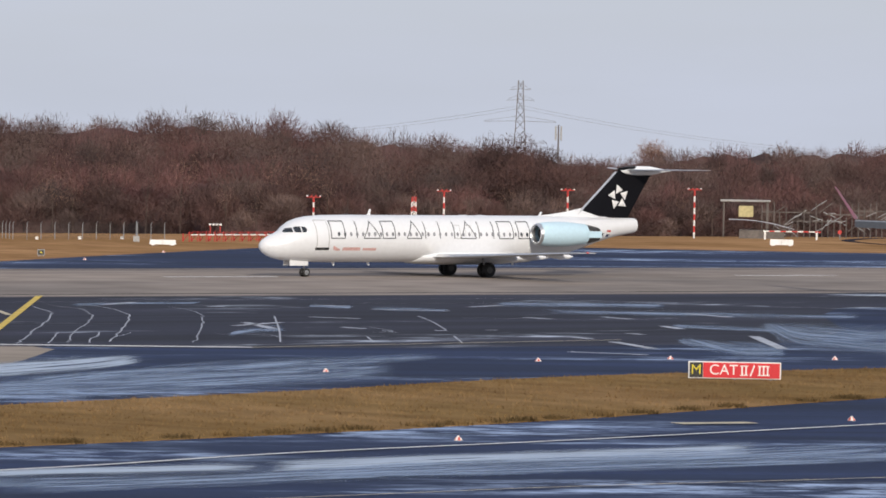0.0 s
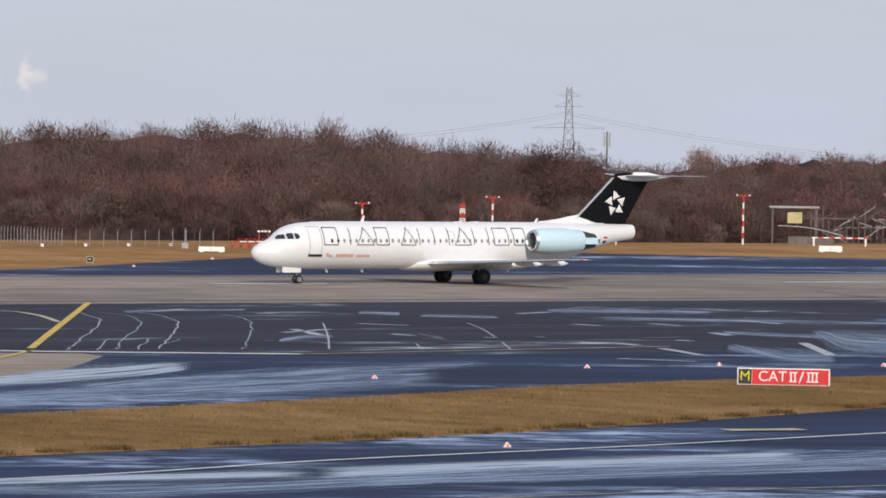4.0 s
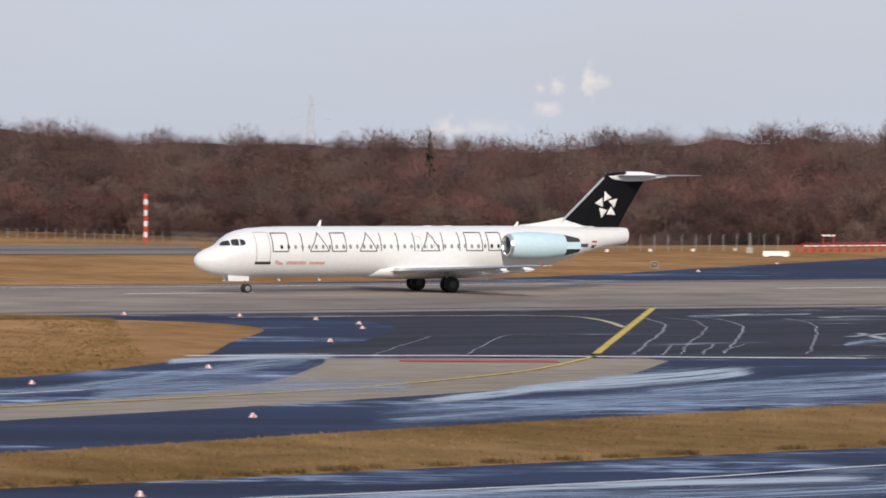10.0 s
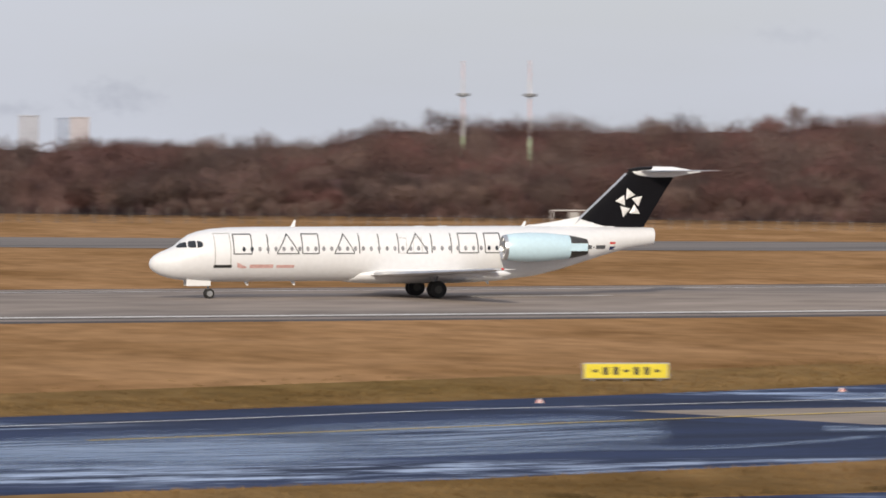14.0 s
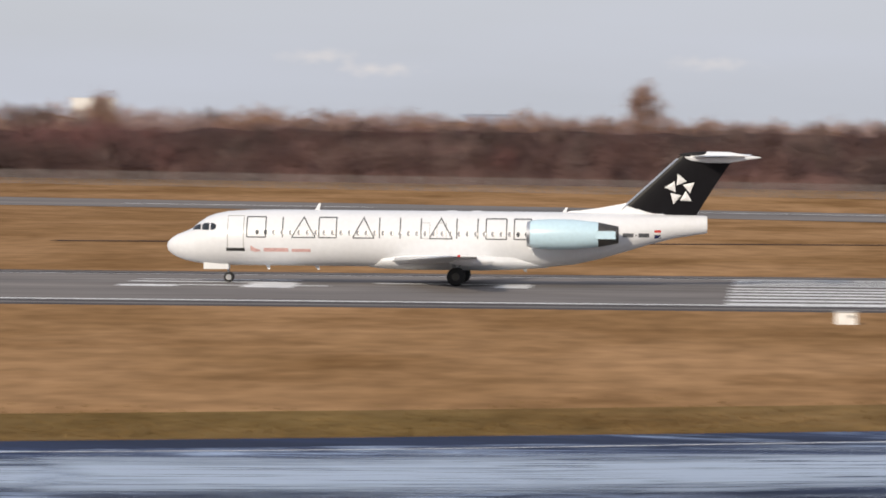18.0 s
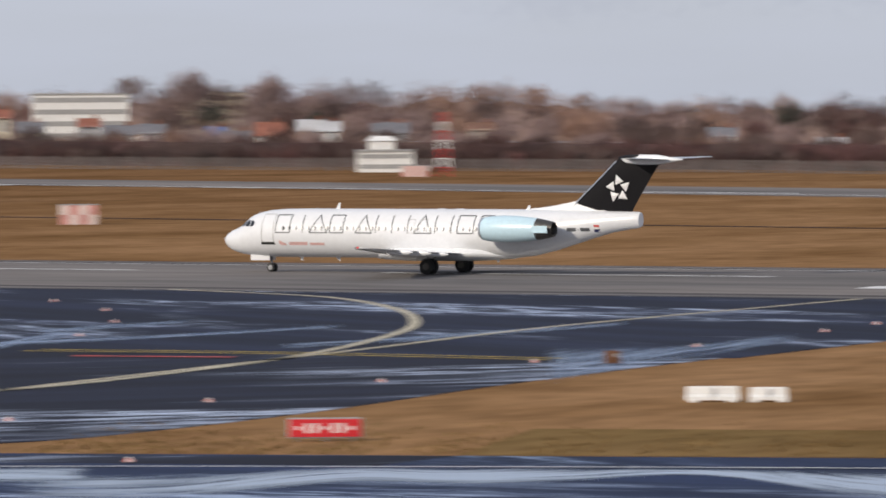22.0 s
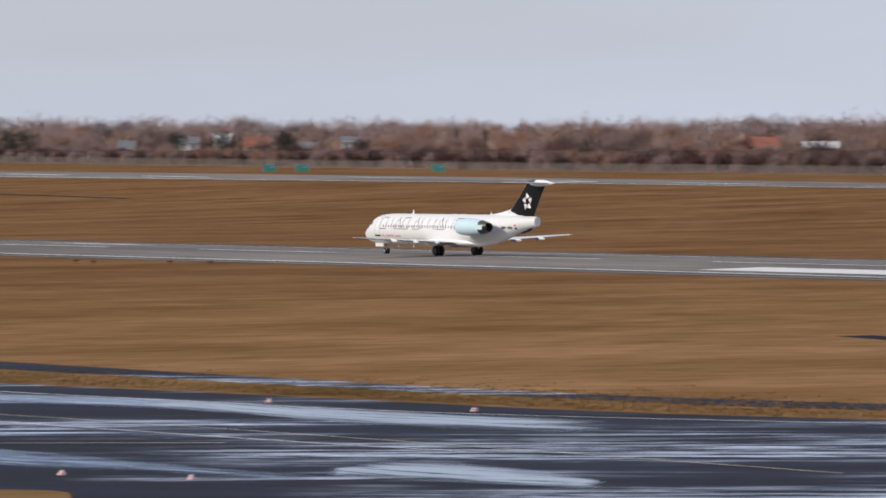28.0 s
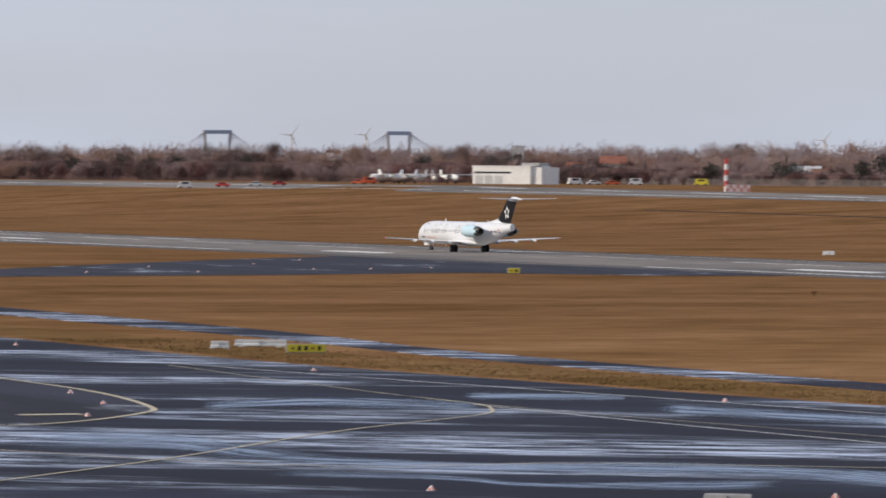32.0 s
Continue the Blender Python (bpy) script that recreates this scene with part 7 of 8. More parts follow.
gable_house(-57.47, 1557, 5.0, 8, 4.6, 6.0, PALE_GREY, ROOF_GREY, "pale grey house with a grey pitched roof among bare trees")
gable_house(-57.04, 1539, 5.0, 8, 6.5, 7.7, WHITE_PAINT, ROOF_GREY, "white house with a grey pitched roof among bare trees")
gable_house(-64.54, 1922, 6.4, 8, 5.6, 7.3, WHITE_PAINT, ROOF_RED, "white house with a red pitched roof among bare trees")
gable_house(-62.10, 1776, 10.0, 8, 4.7, 6.3, WHITE_PAINT, PALE_GREY, "white house with a pale pitched roof among bare trees")
gable_house(-67.11, 2045, 5.0, 8, 8.6, 10.5, WHITE_PAINT, PALE_GREY, "white house with a pale pitched roof among bare trees")
block_building("apartment_block", -32.71, 1150, 20.5, 12, 12.6, WHITE_PAINT, "long white apartment block with balcony bands", 5, 0)
block_building("apartment_block", -31.30, 1420, 18, 12, 12.8, CREAM, "cream apartment block behind bare trees", 5, 8)
block_building("tower_block", -36.17, 1490, 3.9, 5, 18.7, HAZE_VEIL, "narrow tower in haze-tinted grey behind the houses", 0, 0, flat_band=HAZE_VEIL)
block_building("brick_tower", -36.59, 1490, 5.0, 5, 15.2, BRICK_FAR, "red brick church tower among trees", 0, 0, flat_band=BRICK_FAR)
block_building("blue_shed", -40.40, 1180, 30, 12, 5.6, BLUE_ROOF, "long low shed with a blue roof", 0, 0, flat_band=BLUE_ROOF)
hall = block_building("white_hall", -43.05, 974, 24.4, 9, 4.0, WHITE_PAINT, "long low white hall by the airfield fence", 0, 0, turn=-14, flat_band=WHITE_PAINT)
part("side_wing", Soup().box(2.4, 12.3, -4.62, -4.5, -0.5, 3.9, 0.02), PALE_GREY, hall, "pale grey side wing")
for x in (-10.2, -6.6, -3.0, 0.6):
    part("wall_joint", Soup().box(x, x + 0.08, -4.53, -4.49, 0.0, 3.9), PALE_GREY, hall)
loader = thing("loader", "dark low loader parked before the white hall", "vehicle", "", facing(*polar(-42.85, 960).xy, rise(*polar(-42.85, 960).xy), -14))
part("body", Soup().loft([[(x, y, z) for x, y in ((-l, -0.9), (l, -0.9), (l, 0.9), (-l, 0.9))] for l, z in ((2.6, 0.3), (2.7, 0.9), (1.6, 1.0), (1.2, 1.6))]), BROWN_DARK, loader)
for x in (-1.7, 1.7):
    part("wheel", Soup().turn([(0.0, -0.95), (0.42, -0.95), (0.42, 0.95), (0.0, 0.95)], 12, pose(x, 0, 0.42, 90, 0, 0)), RUBBER, loader)
ctrl = block_building("control_hut", -29.47, 894, 9.4, 6, 3.4, WHITE_PAINT, "white stepped control building with banded windows", 2, 0)
part("cabin", Soup().box(-2.8, 1.6, -2.4, 2.4, 3.75, 5.2, 0.05), WHITE_PAINT, ctrl)
part("cabin_roof", Soup().loft([[(sx * a - 0.6, sy * b, z) for sx, sy in ((-1, -1), (1, -1), (1, 1), (-1, 1))] for a, b, z in ((2.6, 2.7, 5.2), (1.6, 1.5, 6.0))]), WHITE_PAINT, ctrl)
teal = block_building("teal_hut", -22.24, 848, 8.6, 5, 1.5, TEAL, "teal green hut with a white cabin on top", 1, 0, flat_band=TEAL)
part("cabin", Soup().box(-2.4, 2.6, -1.8, 1.8, 1.85, 3.4, 0.05), WHITE_PAINT, teal)
part("cabin_roof", Soup().box(-2.9, 3.1, -2.2, 2.2, 3.4, 3.75, 0.05), WHITE_PAINT, teal)
hangar = block_building("hangar", -65.23, 1692, 21, 12, 5.4, WHITE_PAINT, "white flat-roofed hangar with a dark upper window band", 0, 0, turn=-30, flat_band=WHITE_PAINT)
part("window_band", Soup().box(-9.8, 3.5, -6.05, -6.01, 3.3, 3.9), GLASS_DARK, hangar)
for x in (-8, -4.5, -1):
    part("hangar_door", Soup().box(x - 1.5, x + 1.5, -6.06, -6.01, 0, 2.6, 0.01), PALE_GREY, hangar)
part("annex", Soup().box(10.5, 14.0, -5, 6, -0.5, 5.3, 0.05), WHITE_PAINT, hangar)
part("roof_house", Soup().box(6, 12.5, -4, 2, 5.75, 6.7, 0.05), GREY_PAINT, hangar)
# light aircraft, vans and cars parked before the hangar
for k, (az, w) in enumerate(((-66.58, 4.6), (-66.38, 4.2), (-66.2, 4.4), (-66.05, 3.6), (-65.88, 3.8), (-66.47, 3.6))):
    p = polar(az, 1660)
    t = thing("light_aircraft", "small white propeller aircraft parked on the grass", "airplane", "parked light aircraft", facing(p.x, p.y, rise(p.x, p.y), 20 + 25 * k) @ Matrix.Scale(1.55, 4))
    part("fuselage", Soup().loft([[(x, r * math.cos(a), 1.2 + zc + r * math.sin(a)) for a in [2 * math.pi * i / 8 for i in range(8)]] for x, r, zc in ((-3.2, 0.2, 0), (-2.6, 0.55, 0), (-0.8, 0.7, 0.1), (1.0, 0.5, 0.1), (3.8, 0.15, 0.3))]), WHITE_PAINT, t, smooth=True)
    part("wing", Soup().box(-1.4, 0.0, -4.6, 4.6, 1.75, 1.9, 0.04), WHITE_PAINT, t)
    part("tail_fin", Soup().loft([[(x, y, 1.5) for x, y in ((2.9, -0.05), (3.9, -0.05), (3.9, 0.05), (2.9, 0.05))], [(x, y, 2.8) for x, y in ((3.5, -0.04), (4.0, -0.04), (4.0, 0.04), (3.5, 0.04))]]), WHITE_PAINT, t)
    part("tailplane", Soup().box(3.1, 3.9, -1.5, 1.5, 1.5, 1.58), WHITE_PAINT, t)
    part("gear", Soup().tube((-0.5, -0.9, 0.2), (-0.5, 0, 1.0), 0.06, None, 5).tube((-0.5, 0.9, 0.2), (-0.5, 0, 1.0), 0.06, None, 5).tube((-2.4, 0, 0.2), (-2.4, 0, 1.0), 0.06, None, 5), STEEL, t)
    for x, y in ((-0.5, -0.9), (-0.5, 0.9), (-2.4, 0)):
        part("wheel", Soup().turn([(0.0, -0.08), (0.22, -0.08), (0.22, 0.08), (0.0, 0.08)], 10, pose(x, y, 0.22, 90, 0, 0)), RUBBER, t)


def far_car(az, d, mat, label, van=False):
    p = polar(az, d)
    t = thing("van" if van else "car", label, "van" if van else "car", "parked vehicles", facing(p.x, p.y, rise(p.x, p.y), hr.uniform(-20, 20)))
    h = 2.1 if van else 1.45
    part("body", Soup().loft([[(x, y, z) for x, y in ((-l, -0.85), (l, -0.85), (l, 0.85), (-l, 0.85))] for l, z in ((2.1, 0.3), (2.2, 0.6), (2.15, 0.85), (1.9 if van else 1.4, 0.9), (1.75 if van else 0.9, h))]), mat, t)
    part("window", Soup().box(-1.0, 1.0, -0.87, -0.80, h * 0.62, h * 0.9), GLASS_DARK, t)
    for x in (-1.35, 1.35):
        part("wheel", Soup().turn([(0.0, -0.9), (0.32, -0.9), (0.32, 0.9), (0.0, 0.9)], 12, pose(x, 0, 0.32, 90, 0, 0)), RUBBER, t)


for az, m_, lb, v in ((-66.85, ORANGE_RED, "orange-red car parked by the hangar", 0), (-66.74, ORANGE_RED, "orange van parked by the hangar", 1), (-67.7, RED_PAINT, "red car parked by the hangar", 0), (-67.95, WHITE_PAINT, "white car parked on the far field", 0), (-68.3, RED_PAINT, "red car parked on the far field", 0),
                      (-64.55, WHITE_PAINT, "white van parked by the hangar", 1), (-64.35, WHITE_PAINT, "white car parked by the hangar", 0), (-64.15, ORANGE_RED, "orange car parked beyond the field", 0), (-63.9, WHITE_PAINT, "white van parked beyond the field", 1), (-63.2, YELLOW_SIGN, "yellow van parked beyond the field", 1),
                      (-61.2, WHITE_PAINT, "white car parked on the far field", 0), (-60.7, WHITE_PAINT, "white van parked on the far field", 1), (-68.7, WHITE_PAINT, "white van parked on the far field", 1)):
    far_car(az, 1640, m_, lb, v)
for az in (-57.55, -56.1, -57.9):
    p = polar(az, 1330)
    cabinet_box(p.x, p.y, 3.2, 1.7, TEAL, "teal container by the far hedge", "container", d=2)


def lattice_pylon(az, d, base_el, top_el, arms, half=2.6, label="grey steel lattice power pylon above the trees", mat=None):
    """A power pylon; arms: (share of the height, half length)."""
    p = polar(az, d)
    z0, h = 0.0, EYE_Z + d * math.tan(radians(top_el))
    t = thing("power_pylon", label, "pylon", "power pylons", facing(p.x, p.y, rise(p.x, p.y)))
    h -= rise(p.x, p.y)
    n, s = 12, Soup()
    wid = lambda f: half * (1 - f) ** 1.2 + 0.55
    for k in range(n):
        f0, f1 = k / n, (k + 1) / n
        a0, a1 = wid(f0), wid(f1)
        for a, b in ((-1, -1), (1, -1), (1, 1), (-1, 1)):
            s.tube((a * a0, b * a0, h * f0), (a * a1, b * a1, h * f1), 0.13, None, 4)
        for a, b, c, e in ((-1, -1, 1, -1), (1, -1, 1, 1), (1, 1, -1, 1), (-1, 1, -1, -1)):
            s.tube((a * a0, b * a0, h * f0), (c * a1, e * a1, h * f1), 0.07, None, 3).tube((c * a0, e * a0, h * f0), (a * a1, b * a1, h * f1), 0.07, None, 3)
    part("tower", s, mat or OLD_STEEL, t)
    for f, ln in arms:
        arm = Soup()
        for sgn in (-1, 1):
            arm.tube((0, 0, h * f), (sgn * ln, 0, h * f - 0.2), 0.06, None, 4).tube((0, 0, h * f + 1.2), (sgn * ln, 0, h * f), 0.04, None, 4)
        part("arm", arm, mat or OLD_STEEL, t)
    return t


lattice_pylon(34.53, 1250, 0, 0.461, ((0.84, 3.2), (0.93, 2.4), (0.66, 8.4), (0.48, 5.8)), 1.6)
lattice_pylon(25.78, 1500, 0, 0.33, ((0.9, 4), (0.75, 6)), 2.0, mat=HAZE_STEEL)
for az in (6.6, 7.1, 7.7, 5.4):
    lattice_pylon(az, 2400, 0, 0.12, ((0.95, 8), (0.8, 10)), 3.0, "distant power pylon in pale haze-tinted steel", HAZE_STEEL)
# sagging lines from the near pylon
lines = thing("power_lines", "thin sagging power lines across the sky", "cable")
pa = polar(34.53, 1250)
for hz, azl, zl, azr, zr in ((15.1, 29.5, 6.6, 40, 4.7), (15.8, 29.5, 7.1, 40, 5.2)):
    for az, zt in ((azl, zl), (azr, zr)):
        q = polar(az, 1330)
        rings = []
        for k in range(17):
            f = k / 16
            c_ = (pa.x + (q.x - pa.x) * f, pa.y + (q.y - pa.y) * f, hz + (zt - hz) * f - 14.0 * f * (1 - f))
            rings.append([(c_[0], c_[1] + 0.026 * math.cos(a), c_[2] + 0.026 * math.sin(a)) for a in (0, 2.1, 4.2)])
        s = Soup().loft(rings)
        part("cable", s, OLD_STEEL, lines)
cell = thing("phone_mast", "slim phone mast with antenna panels", "mast", "", facing(*polar(34.94, 900).xy, rise(*polar(34.94, 900).xy)))
part("pole", Soup().tube((0, 0, -1), (0, 0, 17.4), 0.2, 0.12, 6), OLD_STEEL, cell)
for x in (-0.45, 0.45):
    part("antenna_panel", Soup().box(x - 0.14, x + 0.14, -0.12, 0.12, 14.8, 17.2, 0.03), GREY_PAINT, cell)
    part("bracket", Soup().box(min(x, 0), max(x, 0), -0.05, 0.05, 15.6, 15.75), STEEL, cell)
for az, top, d in ((16.07, 0.62, 890), (16.78, 0.625, 862)):
    p = polar(az, d)
    t = thing("antenna_mast", "slim antenna mast banded white, red and green", "mast", "banded antenna masts", facing(p.x, p.y, rise(p.x, p.y)))
    h = EYE_Z - rise(p.x, p.y) + d * math.tan(radians(top))
    for k, mt in enumerate((PALE_GREEN, PALE_GREEN, PALE_GREEN, PALE_GREEN, MAST_WHITE, MAST_PINK, MAST_WHITE, MAST_PINK)):
        part("section", Soup().tube((0, 0, h * k / 8), (0, 0, h * (k + 1) / 8), 0.34 - 0.03 * k, None, 8), mt, t)
    part("platform", Soup().turn([(0, h * 0.76), (1.1, h * 0.77), (1.1, h * 0.785), (0, h * 0.785)], 12), STEEL, t)
# industry on the skyline, its haze mixed into the wall colours
ch = thing("chimney_stack", "tall chimney in a pale haze-tinted colour", "chimney", "", facing(*polar(6.49, 2600).xy))
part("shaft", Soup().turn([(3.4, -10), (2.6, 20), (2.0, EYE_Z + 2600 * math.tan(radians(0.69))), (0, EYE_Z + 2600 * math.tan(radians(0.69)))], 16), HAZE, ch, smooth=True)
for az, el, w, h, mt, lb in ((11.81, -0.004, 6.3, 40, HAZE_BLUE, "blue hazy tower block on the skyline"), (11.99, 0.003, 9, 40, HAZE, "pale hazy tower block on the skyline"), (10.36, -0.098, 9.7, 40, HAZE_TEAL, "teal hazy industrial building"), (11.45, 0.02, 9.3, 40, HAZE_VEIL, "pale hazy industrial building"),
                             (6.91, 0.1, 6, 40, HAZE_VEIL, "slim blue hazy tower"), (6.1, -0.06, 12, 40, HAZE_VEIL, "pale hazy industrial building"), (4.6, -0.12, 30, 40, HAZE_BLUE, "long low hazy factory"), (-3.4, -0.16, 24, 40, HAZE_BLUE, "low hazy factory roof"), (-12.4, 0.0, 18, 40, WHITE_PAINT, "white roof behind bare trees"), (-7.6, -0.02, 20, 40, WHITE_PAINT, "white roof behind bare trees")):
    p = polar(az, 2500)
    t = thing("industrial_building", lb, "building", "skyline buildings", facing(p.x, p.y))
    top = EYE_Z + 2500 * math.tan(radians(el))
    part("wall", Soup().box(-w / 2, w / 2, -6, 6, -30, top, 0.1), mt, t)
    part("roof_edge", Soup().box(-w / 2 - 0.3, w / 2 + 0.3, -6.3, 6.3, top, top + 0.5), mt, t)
# cable-stayed bridge towers in haze-tinted colours, and wind turbines
for az0, az1 in ((-68.50, -68.22), (-66.55, -66.31)):
    p, q = polar(az0, 3600), polar(az1, 3600)
    top = EYE_Z + 3600 * math.tan(radians(0.48))
    t = thing("bridge_tower", "dark trapezoid tower of a cable-stayed bridge", "bridge", "bridge towers", pose(0, 0, 0))
    c0, c1 = p.lerp(q, 0.22), p.lerp(q, 0.78)
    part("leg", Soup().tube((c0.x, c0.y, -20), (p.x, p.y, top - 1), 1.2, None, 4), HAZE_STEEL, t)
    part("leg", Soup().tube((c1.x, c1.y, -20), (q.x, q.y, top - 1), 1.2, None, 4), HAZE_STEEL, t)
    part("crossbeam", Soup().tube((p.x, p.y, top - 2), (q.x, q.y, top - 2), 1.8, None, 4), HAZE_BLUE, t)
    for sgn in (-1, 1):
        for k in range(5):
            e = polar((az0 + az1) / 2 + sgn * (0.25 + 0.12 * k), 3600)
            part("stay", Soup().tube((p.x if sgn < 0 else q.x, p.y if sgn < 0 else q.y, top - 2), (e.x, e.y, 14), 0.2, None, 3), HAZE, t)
for az, el in ((-67.57, 0.42), (-66.78, 0.425), (-61.9, 0.40)):
    p = polar(az, 3700)
    z = EYE_Z + 3700 * math.tan(radians(el))
    t = thing("wind_turbine", "white wind turbine behind the trees", "wind turbine", "wind turbines", facing(p.x, p.y))
    part("tower", Soup().tube((0, 0, -20), (0, 0, z), 1.0, 0.6, 8), WHITE_PAINT, t)
    for a in (35, 155, 275):
        part("blade", Soup().tube((0, -1, z), (8.5 * math.sin(radians(a)), -1, z + 8.5 * math.cos(radians(a))), 0.7, 0.15, 4), WHITE_PAINT, t)
    part("nacelle", Soup().box(-0.8, 0.8, -1.4, 2, z - 0.8, z + 0.8, 0.1), WHITE_PAINT, t)
block_building("church_tower", -65.16, 2350, 5.5, 6, 15.5, WHITE_PAINT, "pale church tower among trees", 1, 1, z=9, flat_band=WHITE_PAINT)
# substation with gantries, sheds and a road barrier
sub = thing("substation", "grey steel gantries of a substation at the wood's edge", "substation", "", facing(*polar(37.75, 590).xy, rise(*polar(37.75, 590).xy)))
gr = random.Random(5)
for k in range(26):
    x, y = -6.5 + 0.66 * k, gr.uniform(-3, 5)
    part("post", Soup().tube((x, y, -0.3), (x, y, gr.uniform(1.8, 4.0)), 0.06, None, 5), OLD_STEEL, sub)
for k in range(44):
    x, y, z = gr.uniform(-5.5, 9.5), gr.uniform(-3, 5), gr.uniform(0.4, 3.0)
    part("brace", Soup().tube((x, y, z), (x + gr.uniform(0.7, 1.8), y, max(0.1, z + gr.uniform(-1.2, 1.2))), 0.05, None, 4), STEEL if k % 3 else OLD_STEEL, sub)
for x0, x1, z, y in ((-6.5, -1.2, 2.7, -1), (0.4, 4.6, 2.5, 1), (3.6, 10.2, 2.9, 3), (-3.0, 2.2, 1.7, 2), (5.2, 9.4, 1.5, -2)):
    part("beam", Soup().box(x0, x1, y - 0.06, y + 0.06, z, z + 0.12), OLD_STEEL, sub)
part("sign_board", Soup().box(-9.0, -7.4, -2.3, -2.2, 2.2, 3.4, 0.02), YELLOW_FADED, sub, "faded yellow board")
gantry = thing("sign_gantry", "long pale sign gantry over the road", "gantry", "", facing(*polar(37.0, 600).xy, rise(*polar(37.0, 600).xy)))
part("beam", Soup().box(-3.4, 2.2, -0.3, 0.3, 3.9, 4.15, 0.05), GREY_PAINT, gantry)
for x in (-3.0, 1.8):
    part("post", Soup().tube((x, 0, -0.3), (x, 0, 3.9), 0.1, None, 8), OLD_STEEL, gantry)
shed = thing("shed", "low shed with a pale curved roof", "shed", "", facing(*polar(37.1, 575).xy, rise(*polar(37.1, 575).xy)))
part("wall", Soup().box(-2.2, 2.6, -2, 2, -0.2, 0.9, 0.03), OLD_STEEL, shed)
part("roof", Soup().loft([[(-3.3 + 7.0 * f, y, 2.0 - 1.0 * f + 0.3 * math.sin(math.pi * f)) for f in [i / 8 for i in range(9)]] for y in (-2.3, 2.3)], closed=False, caps=False), PALE_GREY, shed)
rb = thing("road_barrier", "red and white striped road barrier beam", "barrier", "", facing(342.8, 447.7, rise(343, 448)))
for k in range(10):
    part("stripe", Soup().box(-3 + 0.6 * k, -2.4 + 0.6 * k, -0.05, 0.05, 0.8, 0.93), RED_PAINT if k % 2 else WHITE_PAINT, rb)
for x in (-2.8, 2.6):
    part("post", Soup().box(x - 0.1, x + 0.1, -0.1, 0.1, -0.1, 0.8, 0.02), WHITE_PAINT, rb)
phone = thing("stop_sign_post", "round red road sign on a post", "sign", "", facing(352.5, 452, rise(352, 452)))
part("post", Soup().tube((0, 0, -0.1), (0, 0, 0.9), 0.04, None, 6), STEEL, phone)
part("disc", Soup().turn([(0, -0.02), (0.22, -0.02), (0.22, 0.02), (0, 0.02)], 16, pose(0, -0.06, 0.75, 90, 0, 0)), RED_PAINT, phone)
# a second airliner waits: only its wing tip reaches into view
wait = thing("waiting_airliner", "dark grey wing with a red winglet of a waiting airliner", "airplane", "", pose(0, 0, 0))
tip, d0 = polar(38.12, 372), 372
zt = EYE_Z + d0 * math.tan(radians(-0.935))
def wing_pt(f, z_):
    q = polar(38.12 + 2.6 * f, d0 - 14 * f)
    return (q.x, q.y, z_)
part("wing", Soup().loft([[wing_pt(f, zt - 0.25 - 0.05 * f - t_ * (1 + f)) if k < 2 else (wing_pt(f, 0)[0] + 0.9 * (1 + f), wing_pt(f, 0)[1] + 1.3 * (1 + f), zt - 0.2 - 0.05 * f - t_ * (1 + f)) for k, t_ in enumerate((0.0, 0.42, 0.42, 0.0))] for f in (0, 0.25, 0.5, 1.0)]), DARK_WING, wait, "dark grey wing")
a_, b_ = polar(38.10, 372), polar(37.86, 372.6)
part("winglet", Soup().loft([[(a_.x + u, a_.y + w_, zt - 0.1) for u, w_ in ((0, 0), (0.25, 0.2), (1.2, 1.1), (1.0, 0.9))], [(b_.x + u + 0.6, b_.y + w_ + 0.5, EYE_Z + 372 * math.tan(radians(-0.615))) for u, w_ in ((0, 0), (0.1, 0.08), (0.5, 0.45), (0.42, 0.38))]]), WINGLET_RED, wait, "red and white winglet")
w1 = wing_pt(1.0, 0)
part("fuselage", Soup().loft([[(w1[0] + 4.5 + 18 * f, w1[1] - 3 + 0 * f + r * math.cos(a), 3.3 + r * math.sin(a)) for a in [2 * math.pi * i / 20 for i in range(20)]] for f, r in ((-0.7, 0.3), (-0.6, 1.3), (-0.4, 1.95), (0.5, 1.95), (0.9, 0.9), (1.1, 0.3))]), WHITE_SKIN, wait, smooth=True)
part("landing_gear", Soup().tube((w1[0] + 3, w1[1] - 5, 0.0), (w1[0] + 3, w1[1] - 5, 2.0), 0.2).tube((w1[0] + 3, w1[1] - 1, 0.0), (w1[0] + 3, w1[1] - 1, 2.0), 0.2).tube((w1[0] - 5, w1[1] - 3, 0.0), (w1[0] - 5, w1[1] - 3, 2.0), 0.15), STEEL, wait)

# ---- the airliner ----
def hull(stations, n=36):
    """Rings of a fuselage from (along, bottom, top, half width)."""
    rings = []
    for s, lo, hi, w in stations:
        mid, r = (lo + hi) / 2, (hi - lo) / 2
        rings.append([(s, w * math.sin(2 * math.pi * i / n), mid + r * math.cos(2 * math.pi * i / n)) for i in range(n)])
    return rings


